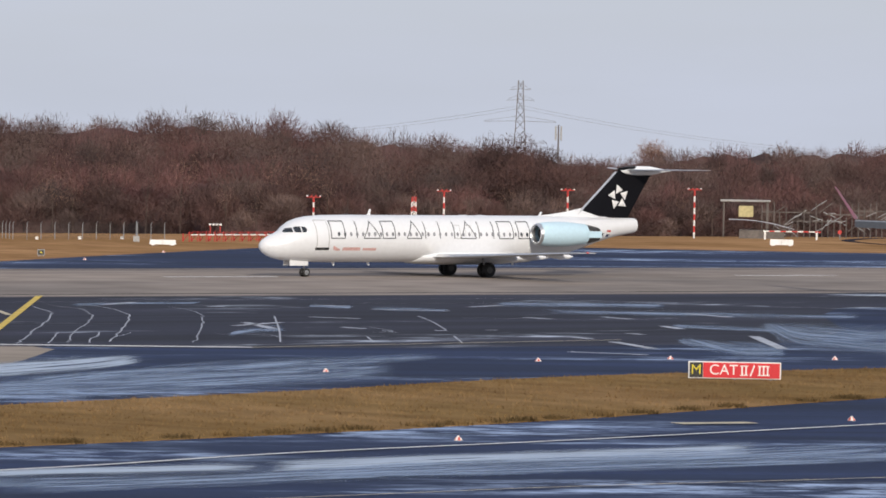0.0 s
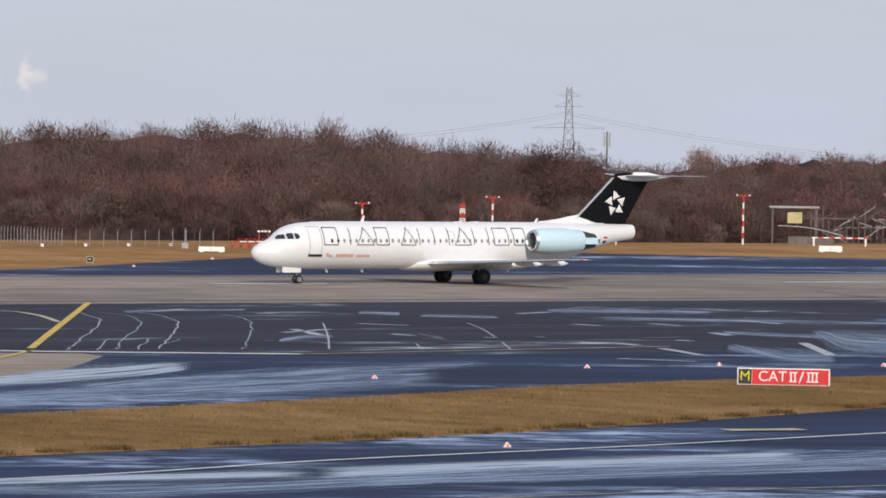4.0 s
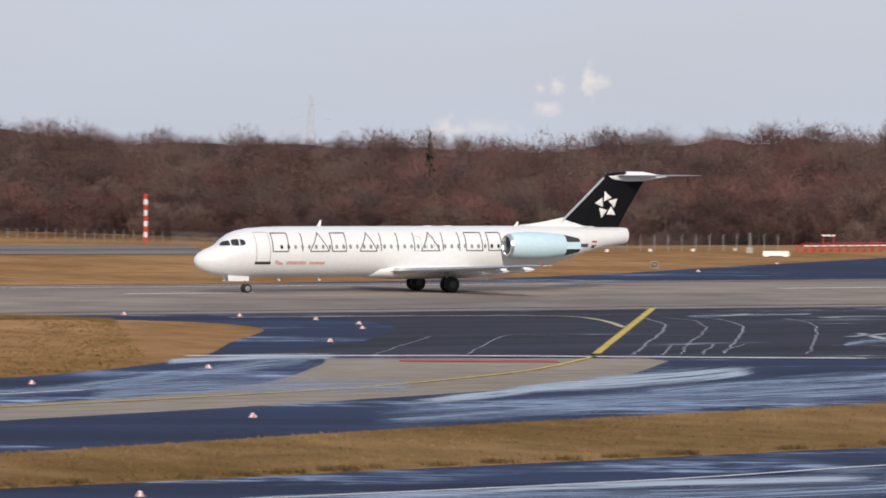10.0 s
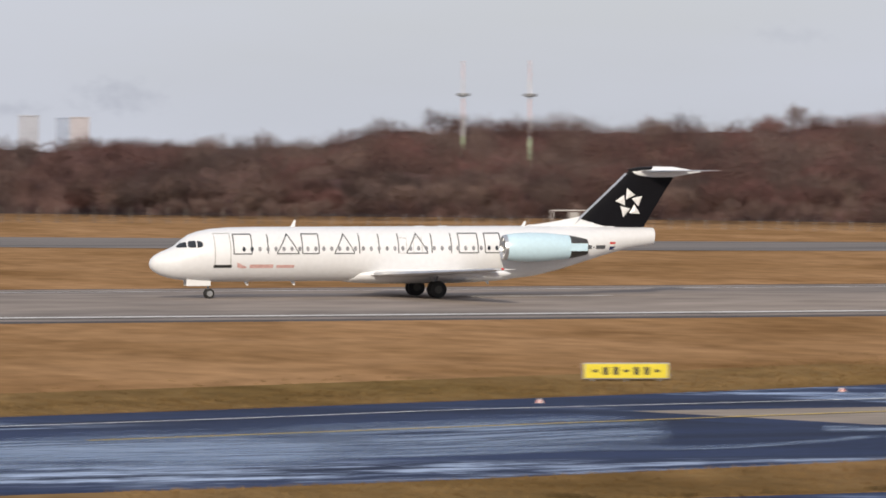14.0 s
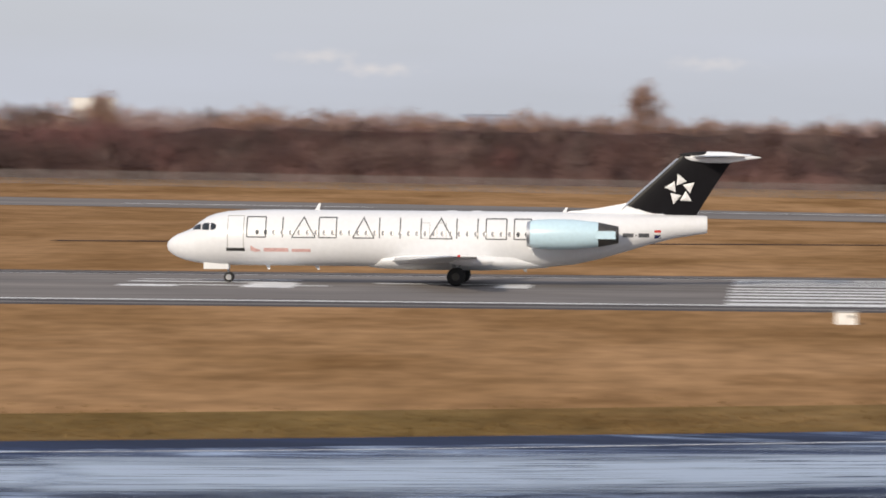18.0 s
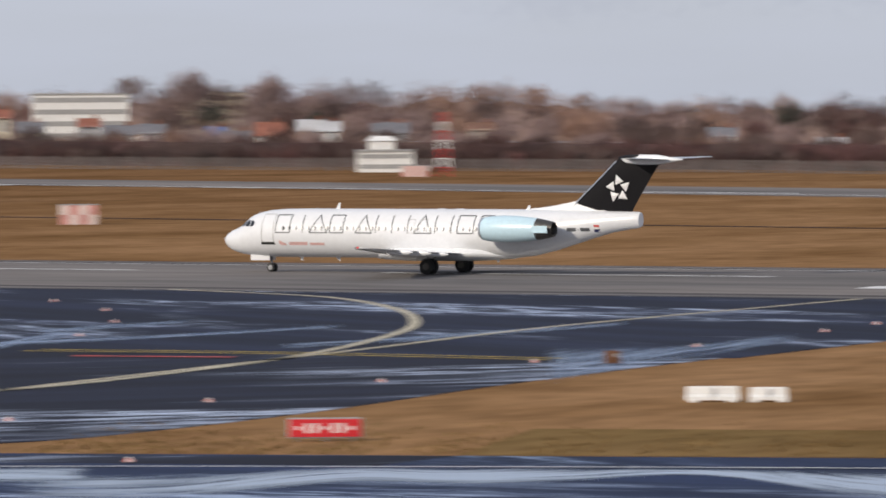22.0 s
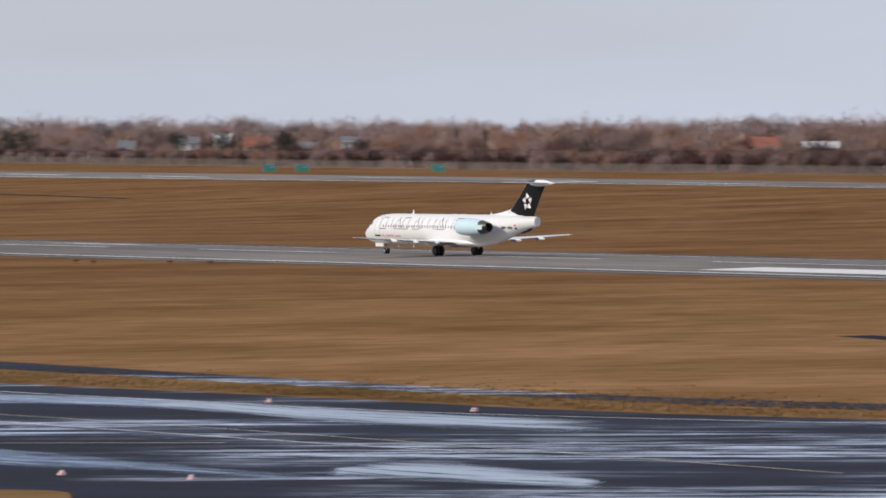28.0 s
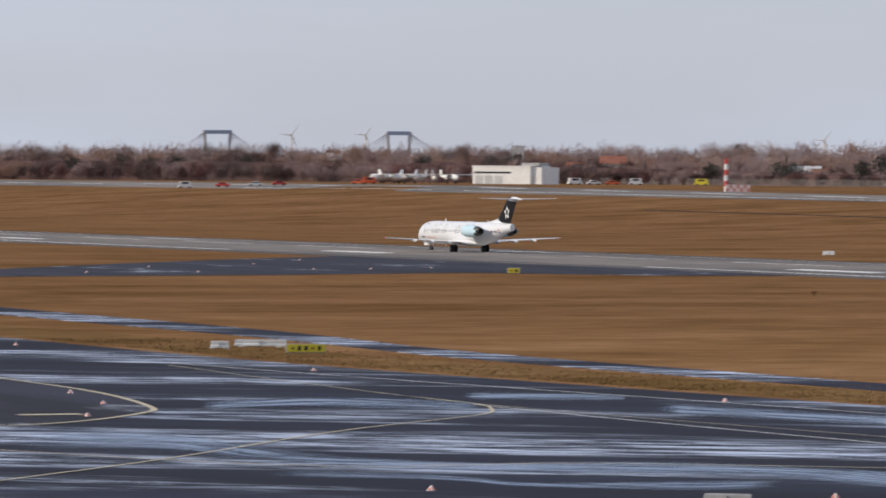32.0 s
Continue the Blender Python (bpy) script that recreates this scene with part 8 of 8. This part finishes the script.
STATIONS = [(-3.80, 2.12, 2.24, 0.06), (-3.72, 1.90, 2.46, 0.27), (-3.5, 1.69, 2.68, 0.48), (-3.1, 1.47, 2.91, 0.70), (-2.6, 1.31, 3.10, 0.92), (-2.2, 1.23, 3.30, 1.06),
            (-1.8, 1.17, 3.66, 1.20), (-1.3, 1.12, 3.99, 1.36), (-0.8, 1.09, 4.17, 1.48), (0.0, 1.06, 4.33, 1.58), (1.2, 1.05, 4.42, 1.64), (3.0, 1.05, 4.45, 1.65),
            (8, 1.05, 4.45, 1.65), (13, 1.05, 4.45, 1.65), (18, 1.05, 4.45, 1.65), (19.5, 1.12, 4.45, 1.62), (21, 1.28, 4.44, 1.53), (22.5, 1.62, 4.43, 1.38), (24, 2.06, 4.41, 1.18),
            (25.5, 2.52, 4.38, 0.95), (27, 2.92, 4.34, 0.72), (28.2, 3.12, 4.32, 0.55), (28.9, 3.22, 4.3, 0.44), (29.02, 3.28, 4.26, 0.40)]


def skin(s, z, side=-1, lift=0.008):
    """The point of the fuselage's side at that place and height."""
    lo, hi, w = [float(np.interp(s, [q[0] for q in STATIONS], [q[k] for q in STATIONS])) for k in (1, 2, 3)]
    u = max(-1, min(1, (z - (lo + hi) / 2) / ((hi - lo) / 2)))
    return (s, side * (w * math.sqrt(max(0.0, 1 - u * u)) + lift), z)


def decal(shape, side=-1, lift=0.008, step=0.25):
    """Strips laid on the fuselage: each a row of (along, low, high)."""
    out = Soup()
    for strip in shape:
        rings = []
        for s, lo, hi in strip:
            k = max(2, int((hi - lo) / step) + 2)
            rings.append([skin(s, lo + (hi - lo) * i / (k - 1), side, lift) for i in range(k)])
        k = min(len(r) for r in rings)
        rings = [[r[round(i * (len(r) - 1) / (k - 1))] for i in range(k)] for r in rings]
        out.loft(rings, closed=False, caps=False)
    return out


def pane(pts):
    """A window strip with enough steps to follow the nose's curve."""
    out = []
    for a, b in zip(pts, pts[1:]):
        out += [tuple(u + (v - u) * k / 4 for u, v in zip(a, b)) for k in range(4)]
    return out + [pts[-1]]


def bar(s0, z0, s1, z1, w):
    """One straight stroke as a strip."""
    if abs(s1 - s0) < 0.02:
        return [(s0 - w / 2, min(z0, z1), max(z0, z1)), (s0 + w / 2, min(z0, z1), max(z0, z1))]
    n = max(2, int(abs(z1 - z0) / 0.2) + 2)
    h = w * 0.5 * math.sqrt(1 + ((z1 - z0) / (s1 - s0)) ** 2)
    return [(s0 + (s1 - s0) * i / (n - 1), z0 + (z1 - z0) * i / (n - 1) - h, z0 + (z1 - z0) * i / (n - 1) + h) for i in range(n)]


def airfoil(chord, thick, n=9):
    up = [(x, thick * chord * 2.6 * (0.297 * math.sqrt(x) - 0.126 * x - 0.352 * x * x + 0.284 * x ** 3 - 0.1036 * x ** 4)) for x in [(i / (n - 1)) ** 1.7 for i in range(n)]]
    return [(x * chord, z * 1.2) for x, z in up] + [(x * chord, -z * 0.75) for x, z in up[-2:0:-1]]


def wing_rings(stations, side, vertical=False):
    out = []
    for span, le, z, chord, thick in stations:
        ring = [(le + x, side * span, z + h) if not vertical else (le + x, h, span) for x, h in airfoil(chord, thick)]
        out.append(ring)
    return out


plane = thing("airliner", "white twin-engine T-tail airliner with black fin on its take-off roll", "airplane")
body = part("fuselage", Soup().loft(hull(STATIONS)), WHITE_SKIN, plane, "glossy white fuselage", smooth=True)
part("belly_fairing", Soup().loft(hull([(8.6, 1.0, 1.2, 0.2), (9.4, 0.93, 1.9, 1.2), (11, 0.86, 2.0, 1.72), (15.5, 0.86, 2.0, 1.72), (17.4, 0.93, 1.95, 1.45), (19.4, 1.06, 1.5, 0.4)], 24)),
     WHITE_SKIN, plane, smooth=True)
WING = [(1.2, 9.9, 1.42, 6.2, 0.13), (1.7, 10.15, 1.45, 5.9, 0.125), (5.0, 11.35, 1.62, 4.1, 0.115), (9.5, 12.95, 1.86, 2.75, 0.11), (13.6, 14.4, 2.08, 1.5, 0.10), (14.0, 14.75, 2.1, 1.05, 0.07)]
for side in (-1, 1):
    wing = part("wing", Soup().loft(wing_rings(WING, side)), WHITE_SKIN, plane, smooth=True)
    for span, s, ln in ((3.9, 13.6, 2.7), (6.7, 14.1, 2.4), (9.6, 14.6, 2.1)):
        z = 1.42 + 0.05 * span - 0.14
        part("flap_fairing", Soup().loft([[(s + ln * f, side * span + r * math.cos(a), z - 0.05 * f + 1.25 * r * math.sin(a)) for a in [2 * math.pi * i / 10 for i in range(10)]]
                                          for f, r in ((0, 0.03), (0.15, 0.13), (0.45, 0.19), (0.8, 0.13), (1, 0.02))]), WHITE_SKIN, wing, smooth=True)
    # the slanted leading edge is bare metal
    part("leading_edge", Soup().loft([[(le - 0.025 + a, side * sp, z + b) for a, b in ((0.16, -0.09 * ch * 0.22 - 0.03), (0.0, 0.0), (0.16, 0.13 * ch * 0.22 + 0.03))]
                                      for sp, le, z, ch, th in WING[1:5]], closed=False, caps=False), METAL, wing, "bare metal leading edge", smooth=True)
    lamp_red = part("tip_light", Soup().turn([(0.02, -0.12), (0.07, -0.05), (0.07, 0.05), (0.02, 0.12)], 8, pose(14.9, side * 13.95, 2.12, 0, 90, 0)), RED_PAINT if side < 0 else SILVER, wing)
FIN = [(4.2, 23.30, 0, 4.98, 0.10), (5.2, 24.38, 0, 4.50, 0.10), (6.6, 25.92, 0, 3.85, 0.10), (7.75, 27.15, 0, 3.4, 0.10), (7.92, 27.4, 0, 3.15, 0.09)]
fin = part("fin", Soup().loft(wing_rings(FIN, 1, True)), BLACK_SKIN, plane, "glossy black vertical fin", smooth=True)
part("fin_leading_edge", Soup().loft([[(le - 0.02 + a, b, sp) for a, b in ((0.13, -0.10), (-0.03, 0.0), (0.13, 0.10))] for sp, le, _, ch, th in FIN[:4]], closed=False, caps=False), METAL, fin,
     "bare metal leading edge", smooth=True)
part("dorsal_fin", Soup().loft([[(s, -w, z0), (s, -w * 0.5, (z0 + z1) / 2 + 0.1), (s, 0, z1), (s, w * 0.5, (z0 + z1) / 2 + 0.1), (s, w, z0)] for s, z0, z1, w in
                                ((20.6, 4.35, 4.45, 0.03), (22.5, 4.3, 4.72, 0.10), (24.4, 4.25, 5.08, 0.15), (25.1, 4.25, 5.2, 0.13), (26.4, 4.25, 4.6, 0.1))]), WHITE_SKIN, plane, smooth=True)
tail = part("tailplane", Soup().loft(wing_rings([(-6.1, 30.7, 7.98, 0.8, 0.08), (-5.8, 30.45, 7.97, 1.2, 0.09), (0, 28.0, 7.86, 3.2, 0.10), (5.8, 30.45, 7.97, 1.2, 0.09), (6.1, 30.7, 7.98, 0.8, 0.08)], 1)),
            METAL, plane, "silver-grey tailplane on top of the fin", smooth=True)
part("bullet_fairing", Soup().loft([[(s, r * 0.8 * math.cos(a), 7.84 + r * math.sin(a)) for a in [2 * math.pi * i / 14 for i in range(14)]]
                                    for s, r in ((27.6, 0.05), (28.0, 0.24), (29, 0.36), (30.3, 0.34), (31.4, 0.15), (32.2, 0.03))]), WHITE_SKIN, tail, smooth=True)
part("fin_cap", Soup().loft([[(s, w * math.cos(a), 7.98 + h * math.sin(a)) for a in [2 * math.pi * i / 10 for i in range(10)]]
                             for s, w, h in ((27.3, 0.03, 0.04), (27.9, 0.2, 0.17), (28.8, 0.24, 0.22), (29.8, 0.16, 0.14), (30.4, 0.03, 0.04))]), BLACK_SKIN, fin, smooth=True)
# five silver triangles whirl on each side of the fin
for side in (-1, 1):
    for k in range(5):
        a = radians(90 + 72 * k)
        cx, cz = 27.38 + 0.58 * math.cos(a), 5.86 + 0.60 * math.sin(a)
        tri = [(-0.05, 0.40), (-0.33, -0.26), (0.34, -0.20)]
        ang = radians(72 * k + 18)
        pts = [(cx + x * math.cos(ang) - z * math.sin(ang), cz + x * math.sin(ang) + z * math.cos(ang)) for x, z in tri]
        y = side * 0.215
        part("silver_triangle", Soup().add([(x, y - side * 0.06, z) for x, z in pts] + [(cx, y + side * 0.02, cz)], [(0, 1, 3), (1, 2, 3), (2, 0, 3)]), SILVER, fin, "silver triangle emblem")
# engines
for side in (-1, 1):
    at = pose(0, side * 2.62, 3.16, 0, 90, 0)
    eng = part("engine", Soup().turn([(0.60, 18.36), (0.74, 18.30), (0.80, 18.45), (0.88, 19.0), (0.92, 19.9), (0.90, 21.0), (0.80, 22.0), (0.75, 22.55)], 28, at, False), BLUE_SKIN, plane, "pale blue engine nacelle", smooth=True)
    part("intake_lip", Soup().turn([(0.60, 18.6), (0.60, 18.34), (0.66, 18.24), (0.74, 18.26), (0.81, 18.46)], 28, at, False), METAL, eng, "bare metal intake lip", smooth=True)
    # flat black fan imitates the dark inside the intake
    part("intake_fan", Soup().turn([(0.0, 18.62), (0.16, 18.72), (0.62, 18.9)], 20, at, False), BLACK_PAINT, eng, "dark intake fan", smooth=True)
    part("exhaust_nozzle", Soup().turn([(0.745, 22.5), (0.70, 22.8), (0.60, 23.3), (0.50, 23.75), (0.44, 23.72), (0.3, 23.0), (0.0, 22.9)], 24, at, False), DARK_METAL, eng, "scorched metal exhaust", smooth=True)
    part("reverser_door", Soup().loft([[(s, side * (2.62 + 0.80 * k), z) for k in (1.0,) for z in (2.92, 3.40)] for s in (22.4, 23.6)], closed=False, caps=False), BLUE_SKIN, eng)
    part("pylon", Soup().loft([[(s, side * y, 3.16 + h * q) for q in (-1, 1)] for s, h in ((19.2, 0.05), (20, 0.16), (22, 0.14), (23.2, 0.03)) for y in (1.3,)]
                              + [[(s, side * 2.0, 3.16 + h * q) for q in (1, -1)] for s, h in ((23.2, 0.03), (22, 0.14), (20, 0.16), (19.2, 0.05))], closed=True, caps=False), WHITE_SKIN, eng)
# cabin windows, doors and cockpit
for side in (-1, 1):
    for k in range(33):
        s = 1.86 + 0.51 * k
        part("cabin_window", decal([[(s - 0.105 * math.cos(t), 3.10 - 0.155 * math.sqrt(max(0.02, 1 - math.cos(t) ** 2)), 3.10 + 0.155 * math.sqrt(max(0.02, 1 - math.cos(t) ** 2))) for t in [math.pi * i / 6 for i in range(7)]]], side, 0.018), COCKPIT if k in (0, 1, 31, 32) else WINDOW_GREY, body)
    door = part("front_door", decal([[(0.02, 2.05, 4.08), (0.07, 2.05, 4.08)], [(1.0, 2.05, 4.08), (1.05, 2.05, 4.08)], [(0.02, 4.05, 4.09), (1.05, 4.05, 4.09)]], side), GREY_PAINT, body, "outlined passenger door")
    part("door_sill", decal([[(-0.04, 1.94, 2.13), (1.10, 1.94, 2.13)]], side, 0.012), BLACK_PAINT, door, "dark door sill")
    for s0 in (11.75, 12.75):
        part("overwing_exit", decal([[(s0, 2.8, 3.75), (s0 + 0.03, 2.8, 3.75)], [(s0 + 0.55, 2.8, 3.75), (s0 + 0.58, 2.8, 3.75)], [(s0, 3.73, 3.76), (s0 + 0.58, 3.73, 3.76)], [(s0, 2.79, 2.82), (s0 + 0.58, 2.79, 2.82)]], side), GREY_PAINT, body)
    part("cockpit_window", decal([pane([(-1.56, 3.22, 3.50), (-1.46, 3.20, 3.60), (-1.10, 3.20, 3.63)])], side, 0.022, 0.05), COCKPIT, body, "dark cockpit side window")
    part("cockpit_window", decal([pane([(-1.02, 3.20, 3.62), (-0.82, 3.22, 3.60), (-0.68, 3.30, 3.50)])], side, 0.022, 0.05), COCKPIT, body, "dark cockpit side window")
    part("windscreen", decal([pane([(-2.18, 3.18, 3.27), (-1.95, 3.20, 3.47), (-1.64, 3.21, 3.54)])], side, 0.024, 0.05), COCKPIT, body, "dark cockpit windscreen")
# nose gear and main gear
gear = part("nose_gear", Soup().tube((0.0, 0, 0.3), (-0.12, 0, 1.4), 0.07).tube((0, -0.24, 0.31), (0, 0.24, 0.31), 0.05), STEEL, plane, smooth=True)
WHEEL = [(0.10, -0.5), (0.72, -0.5), (0.93, -0.42), (1.0, -0.2), (1.0, 0.2), (0.93, 0.42), (0.72, 0.5), (0.10, 0.5)]
ROLLING = []
for y in (-0.2, 0.2):
    w = part("nose_wheel", Soup().turn([(r * 0.31, z * 0.2) for r, z in WHEEL], 20, pose(0, 0, 0, 90, 0, 0)), RUBBER, gear, smooth=True, m=pose(0, y, 0.31))
    part("rim", Soup().turn([(0.03, -0.115), (0.17, -0.112), (0.19, -0.09), (0.19, 0.09), (0.17, 0.112), (0.03, 0.115)], 16, pose(0, 0, 0, 90, 0, 0)), STEEL, w, "steel wheel rim", smooth=True)
    ROLLING.append((w, 0.31))
for y in (-0.42, 0.42):
    part("nose_gear_door", Soup().box(-1.52, 0.02, y - 0.02, y + 0.02, 0.80, 1.22, 0.012), WHITE_SKIN, gear)
for side in (-1, 1):
    leg = part("main_gear", Soup().tube((14.0, side * 2.52, 0.5), (13.75, side * 2.35, 1.6), 0.11).tube((14.0, side * 2.1, 0.5), (14.0, side * 2.95, 0.5), 0.08).tube((13.9, side * 2.45, 0.9), (14.4, side * 1.5, 1.4), 0.05), STEEL, plane, smooth=True)
    for y in (-0.3, 0.3):
        w = part("main_wheel", Soup().turn([(r * 0.55, z * 0.38) for r, z in WHEEL], 24, pose(0, 0, 0, 90, 0, 0)), RUBBER, leg, smooth=True, m=pose(14.0, side * 2.52 + y, 0.55))
        ROLLING.append((w, 0.55))
        part("rim", Soup().turn([(0.04, -0.2), (0.24, -0.195), (0.26, -0.16), (0.26, 0.16), (0.24, 0.195), (0.04, 0.2)], 16, pose(0, 0, 0, 90, 0, 0)), DARK_METAL, w, smooth=True)
for s, z, h in ((5.2, 4.44, 0.42), (20.2, 4.43, 0.3)):
    part("antenna", Soup().loft([[(s + a, b, z - 0.03) for a, b in ((0, -0.03), (0.3, -0.02), (0.3, 0.02), (0, 0.03))], [(s + 0.25 + a, b, z + h) for a, b in ((0, -0.012), (0.12, -0.01), (0.12, 0.01), (0, 0.012))]]), WHITE_SKIN, plane)
for s in (2.2, 5.2, 17.8):
    part("belly_antenna", Soup().loft([[(s + a, b, 1.08) for a, b in ((0, -0.02), (0.3, -0.02), (0.3, 0.02), (0, 0.02))], [(s + 0.2 + a, b, 0.8) for a, b in ((0, -0.01), (0.12, -0.01), (0.12, 0.01), (0, 0.01))]]), WHITE_SKIN, plane)
for s in (13.5, 15.0):
    part("roof_fairing", Soup().loft([[(s + a, r * math.cos(t), 4.40 + r * 0.4 * math.sin(t)) for t in [math.pi * 2 * i / 10 for i in range(10)]] for a, r in ((-0.4, 0.02), (-0.2, 0.2), (0.3, 0.22), (0.6, 0.02))]), WHITE_SKIN, plane, smooth=True)
# thin grey strokes along the cabin stand for the carrier's name, red bars for the operator's
Z0, Z1, W = 2.80, 4.02, 0.075
EMBLEMS = [("frame", 1.22, 2.37), ("bar", 2.66, 4.14), ("gable", 3.95, 5.39), ("frame", 5.60, 6.66), ("gable", 7.65, 8.96), ("bar", 9.24, 9.30), ("bar", 10.50, 10.56),
           ("bar", 11.76, 11.82), ("gable", 12.29, 13.70), ("pair", 13.95, 15.22), ("frame", 15.72, 16.96), ("frame", 17.42, 18.44)]
for side in (-1, 1):
    for k, a, b in EMBLEMS:
        mid = (a + b) / 2
        strokes = {"frame": [(a, Z0, a, Z1), (a, Z1, b, Z1), (b, Z0, b, Z1), (a, Z0, b, Z0)], "gable": [(a, Z0, mid, Z1), (b, Z0, mid, Z1), (a, Z0, b, Z0)],
                   "bar": [(mid, Z0, mid, Z1)], "pair": [(a, Z0, a, Z1), (b, Z0, b, Z1)]}[k]
        for q in strokes:
            part("grey_stroke", decal([bar(*q, W)], side, 0.012), GREY_LINE, body, "thin dark grey stroke")
    part("red_bar", decal([[(1.45, 1.98, 2.28), (1.75, 1.9, 2.12), (2.05, 1.92, 2.0)], [(2.25, 1.92, 2.14), (3.75, 1.92, 2.14)], [(3.95, 1.92, 2.10), (5.1, 1.92, 2.10)]], side), material("faded_red_paint", (0.62, 0.38, 0.36), 0.5, vary=0.2, scale=4), body, "faded red operator's bar")
    part("registration_bar", decal([[(23.95, 2.98, 3.22), (24.6, 2.98, 3.22)], [(24.68, 3.07, 3.13), (24.82, 3.07, 3.13)], [(24.9, 2.98, 3.22), (25.55, 2.98, 3.22)]], side), GREY_LINE, body, "dark registration bars")
    for z0, z1, mt in ((3.28, 3.42, RED_PAINT), (3.13, 3.28, WHITE_PAINT), (2.92, 3.13, material("navy_paint", (0.02, 0.03, 0.12), 0.4))):
        part("flag_stripe", decal([[(25.85, z0, z1), (26.25, z0, z1)]], side), mt, body)

# ---- grass tufts on the nearer banks ----
def tufts(name, spots, mat, label, low=0.08, high=0.22):
    gr_ = random.Random(17)
    v, f = [], []
    for x, y in spots:
        for _ in range(3):
            a, h = gr_.uniform(0, 6.28), gr_.uniform(low, high)
            px, py = x + gr_.gauss(0, 0.12), y + gr_.gauss(0, 0.12)
            k = len(v)
            v += [(px - 0.035 * math.cos(a), py - 0.035 * math.sin(a), 0.0), (px + 0.035 * math.cos(a), py + 0.035 * math.sin(a), 0.0), (px + gr_.gauss(0, 0.1), py + gr_.gauss(0, 0.1), 0.03 + h)]
            f.append((k, k + 1, k + 2))
    s = Soup()
    s.v, s.f = v, f
    return solid(name, s, mat, label, "grass", "stuff")


tr = random.Random(4)
near, far = spline(wedge_near[::-1], 8), spline(wedge_far[:9], 8)
bank = []
for k in range(16000):
    x = tr.uniform(35, 190)
    y0 = float(np.interp(x, [p[0] for p in near], [p[1] for p in near]))
    y1 = float(np.interp(x, [p[0] for p in far], [p[1] for p in far]))
    f = tr.random() ** (0.5 if tr.random() < 0.5 else 1.6)
    bank.append((x, y0 + (y1 - y0) * f))
rim = []
for k in range(9000):
    p = near[tr.randrange(len(near) - 1)]
    rim.append((p[0] + tr.uniform(-0.6, 0.6), p[1] + 0.12 + abs(tr.gauss(0, 0.35))))
rim = [q for q in rim if noise.noise((q[0] * 0.35, 0, 7)) + 0.25 > tr.random() * 0.6]
tufts("edge_tufts", rim, EDGE_GRASS, "dark matted grass along the strip's edge", 0.08, 0.26)
tufts("grass_tufts", bank, GRASS_GREEN, "short ragged winter grass on the strip", 0.06, 0.16)
edge_far = spline([(121, 292.5), (129, 287), (129.5, 274), (120, 258), (103, 233), (93, 224.5), (80, 218), (54.5, 208), (23, 197), (-3, 186.3), (-29, 176.5), (-67, 163.4), (-100, 151.5)], 10)
rim = []
for k in range(15000):
    p = edge_far[tr.randrange(len(edge_far) - 1)]
    d = abs(tr.gauss(0, 7))
    rim.append((p[0] - 0.35 * d + tr.uniform(-1.5, 1.5) - 1, p[1] + 0.9 * d + tr.uniform(-0.2, 0.2) + 0.4))
rim = [q for q in rim if q[0] < 128 - 0.4 * max(0, 292 - q[1]) or q[1] < 225]
tufts("grass_tufts", rim, OLIVE, "ragged dry grass along the taxiway's edge", 0.04, 0.12)
left_edge = spline([(-148, 175), (-155.5, 156.2), (-174, 146), (-193, 138.5), (-212, 136), (-247, 130.5), (-304, 125), (-350, 125)], 10)
rim = []
for k in range(12000):
    p = left_edge[tr.randrange(len(left_edge) - 1)]
    rim.append((p[0] + tr.uniform(-4, 4), p[1] + 0.9 + abs(tr.gauss(0, 6))))
tufts("grass_tufts", [q for q in rim if q[0] < -149.5], GRASS_GREEN, "ragged brown grass along the taxiway's edge", 0.04, 0.10)


# ---- what moves ----
def motions():
    walk(plane, [(t, pose(x, LINE_Y, CROWN + 0.03)) for t, x in ROLL])
    # the wheels turn with the way rolled, by less than a quarter turn from key to key
    times = [k / 30 for k in range(961)]
    way = np.interp(times, [q[0] for q in ROLL], [ROLL[0][1] - q[1] for q in ROLL])
    for wheel, radius in ROLLING:
        hub, angle, rows = wheel.matrix_basis.translation.copy(), 0.0, []
        for k, t in enumerate(times):
            angle += min(80.0, math.degrees((way[k] - way[k - 1]) / radius)) if k else 0.0
            rows.append((t, pose(*hub, 0, -(angle % 360), 0)))
        walk(wheel, rows)


motions()
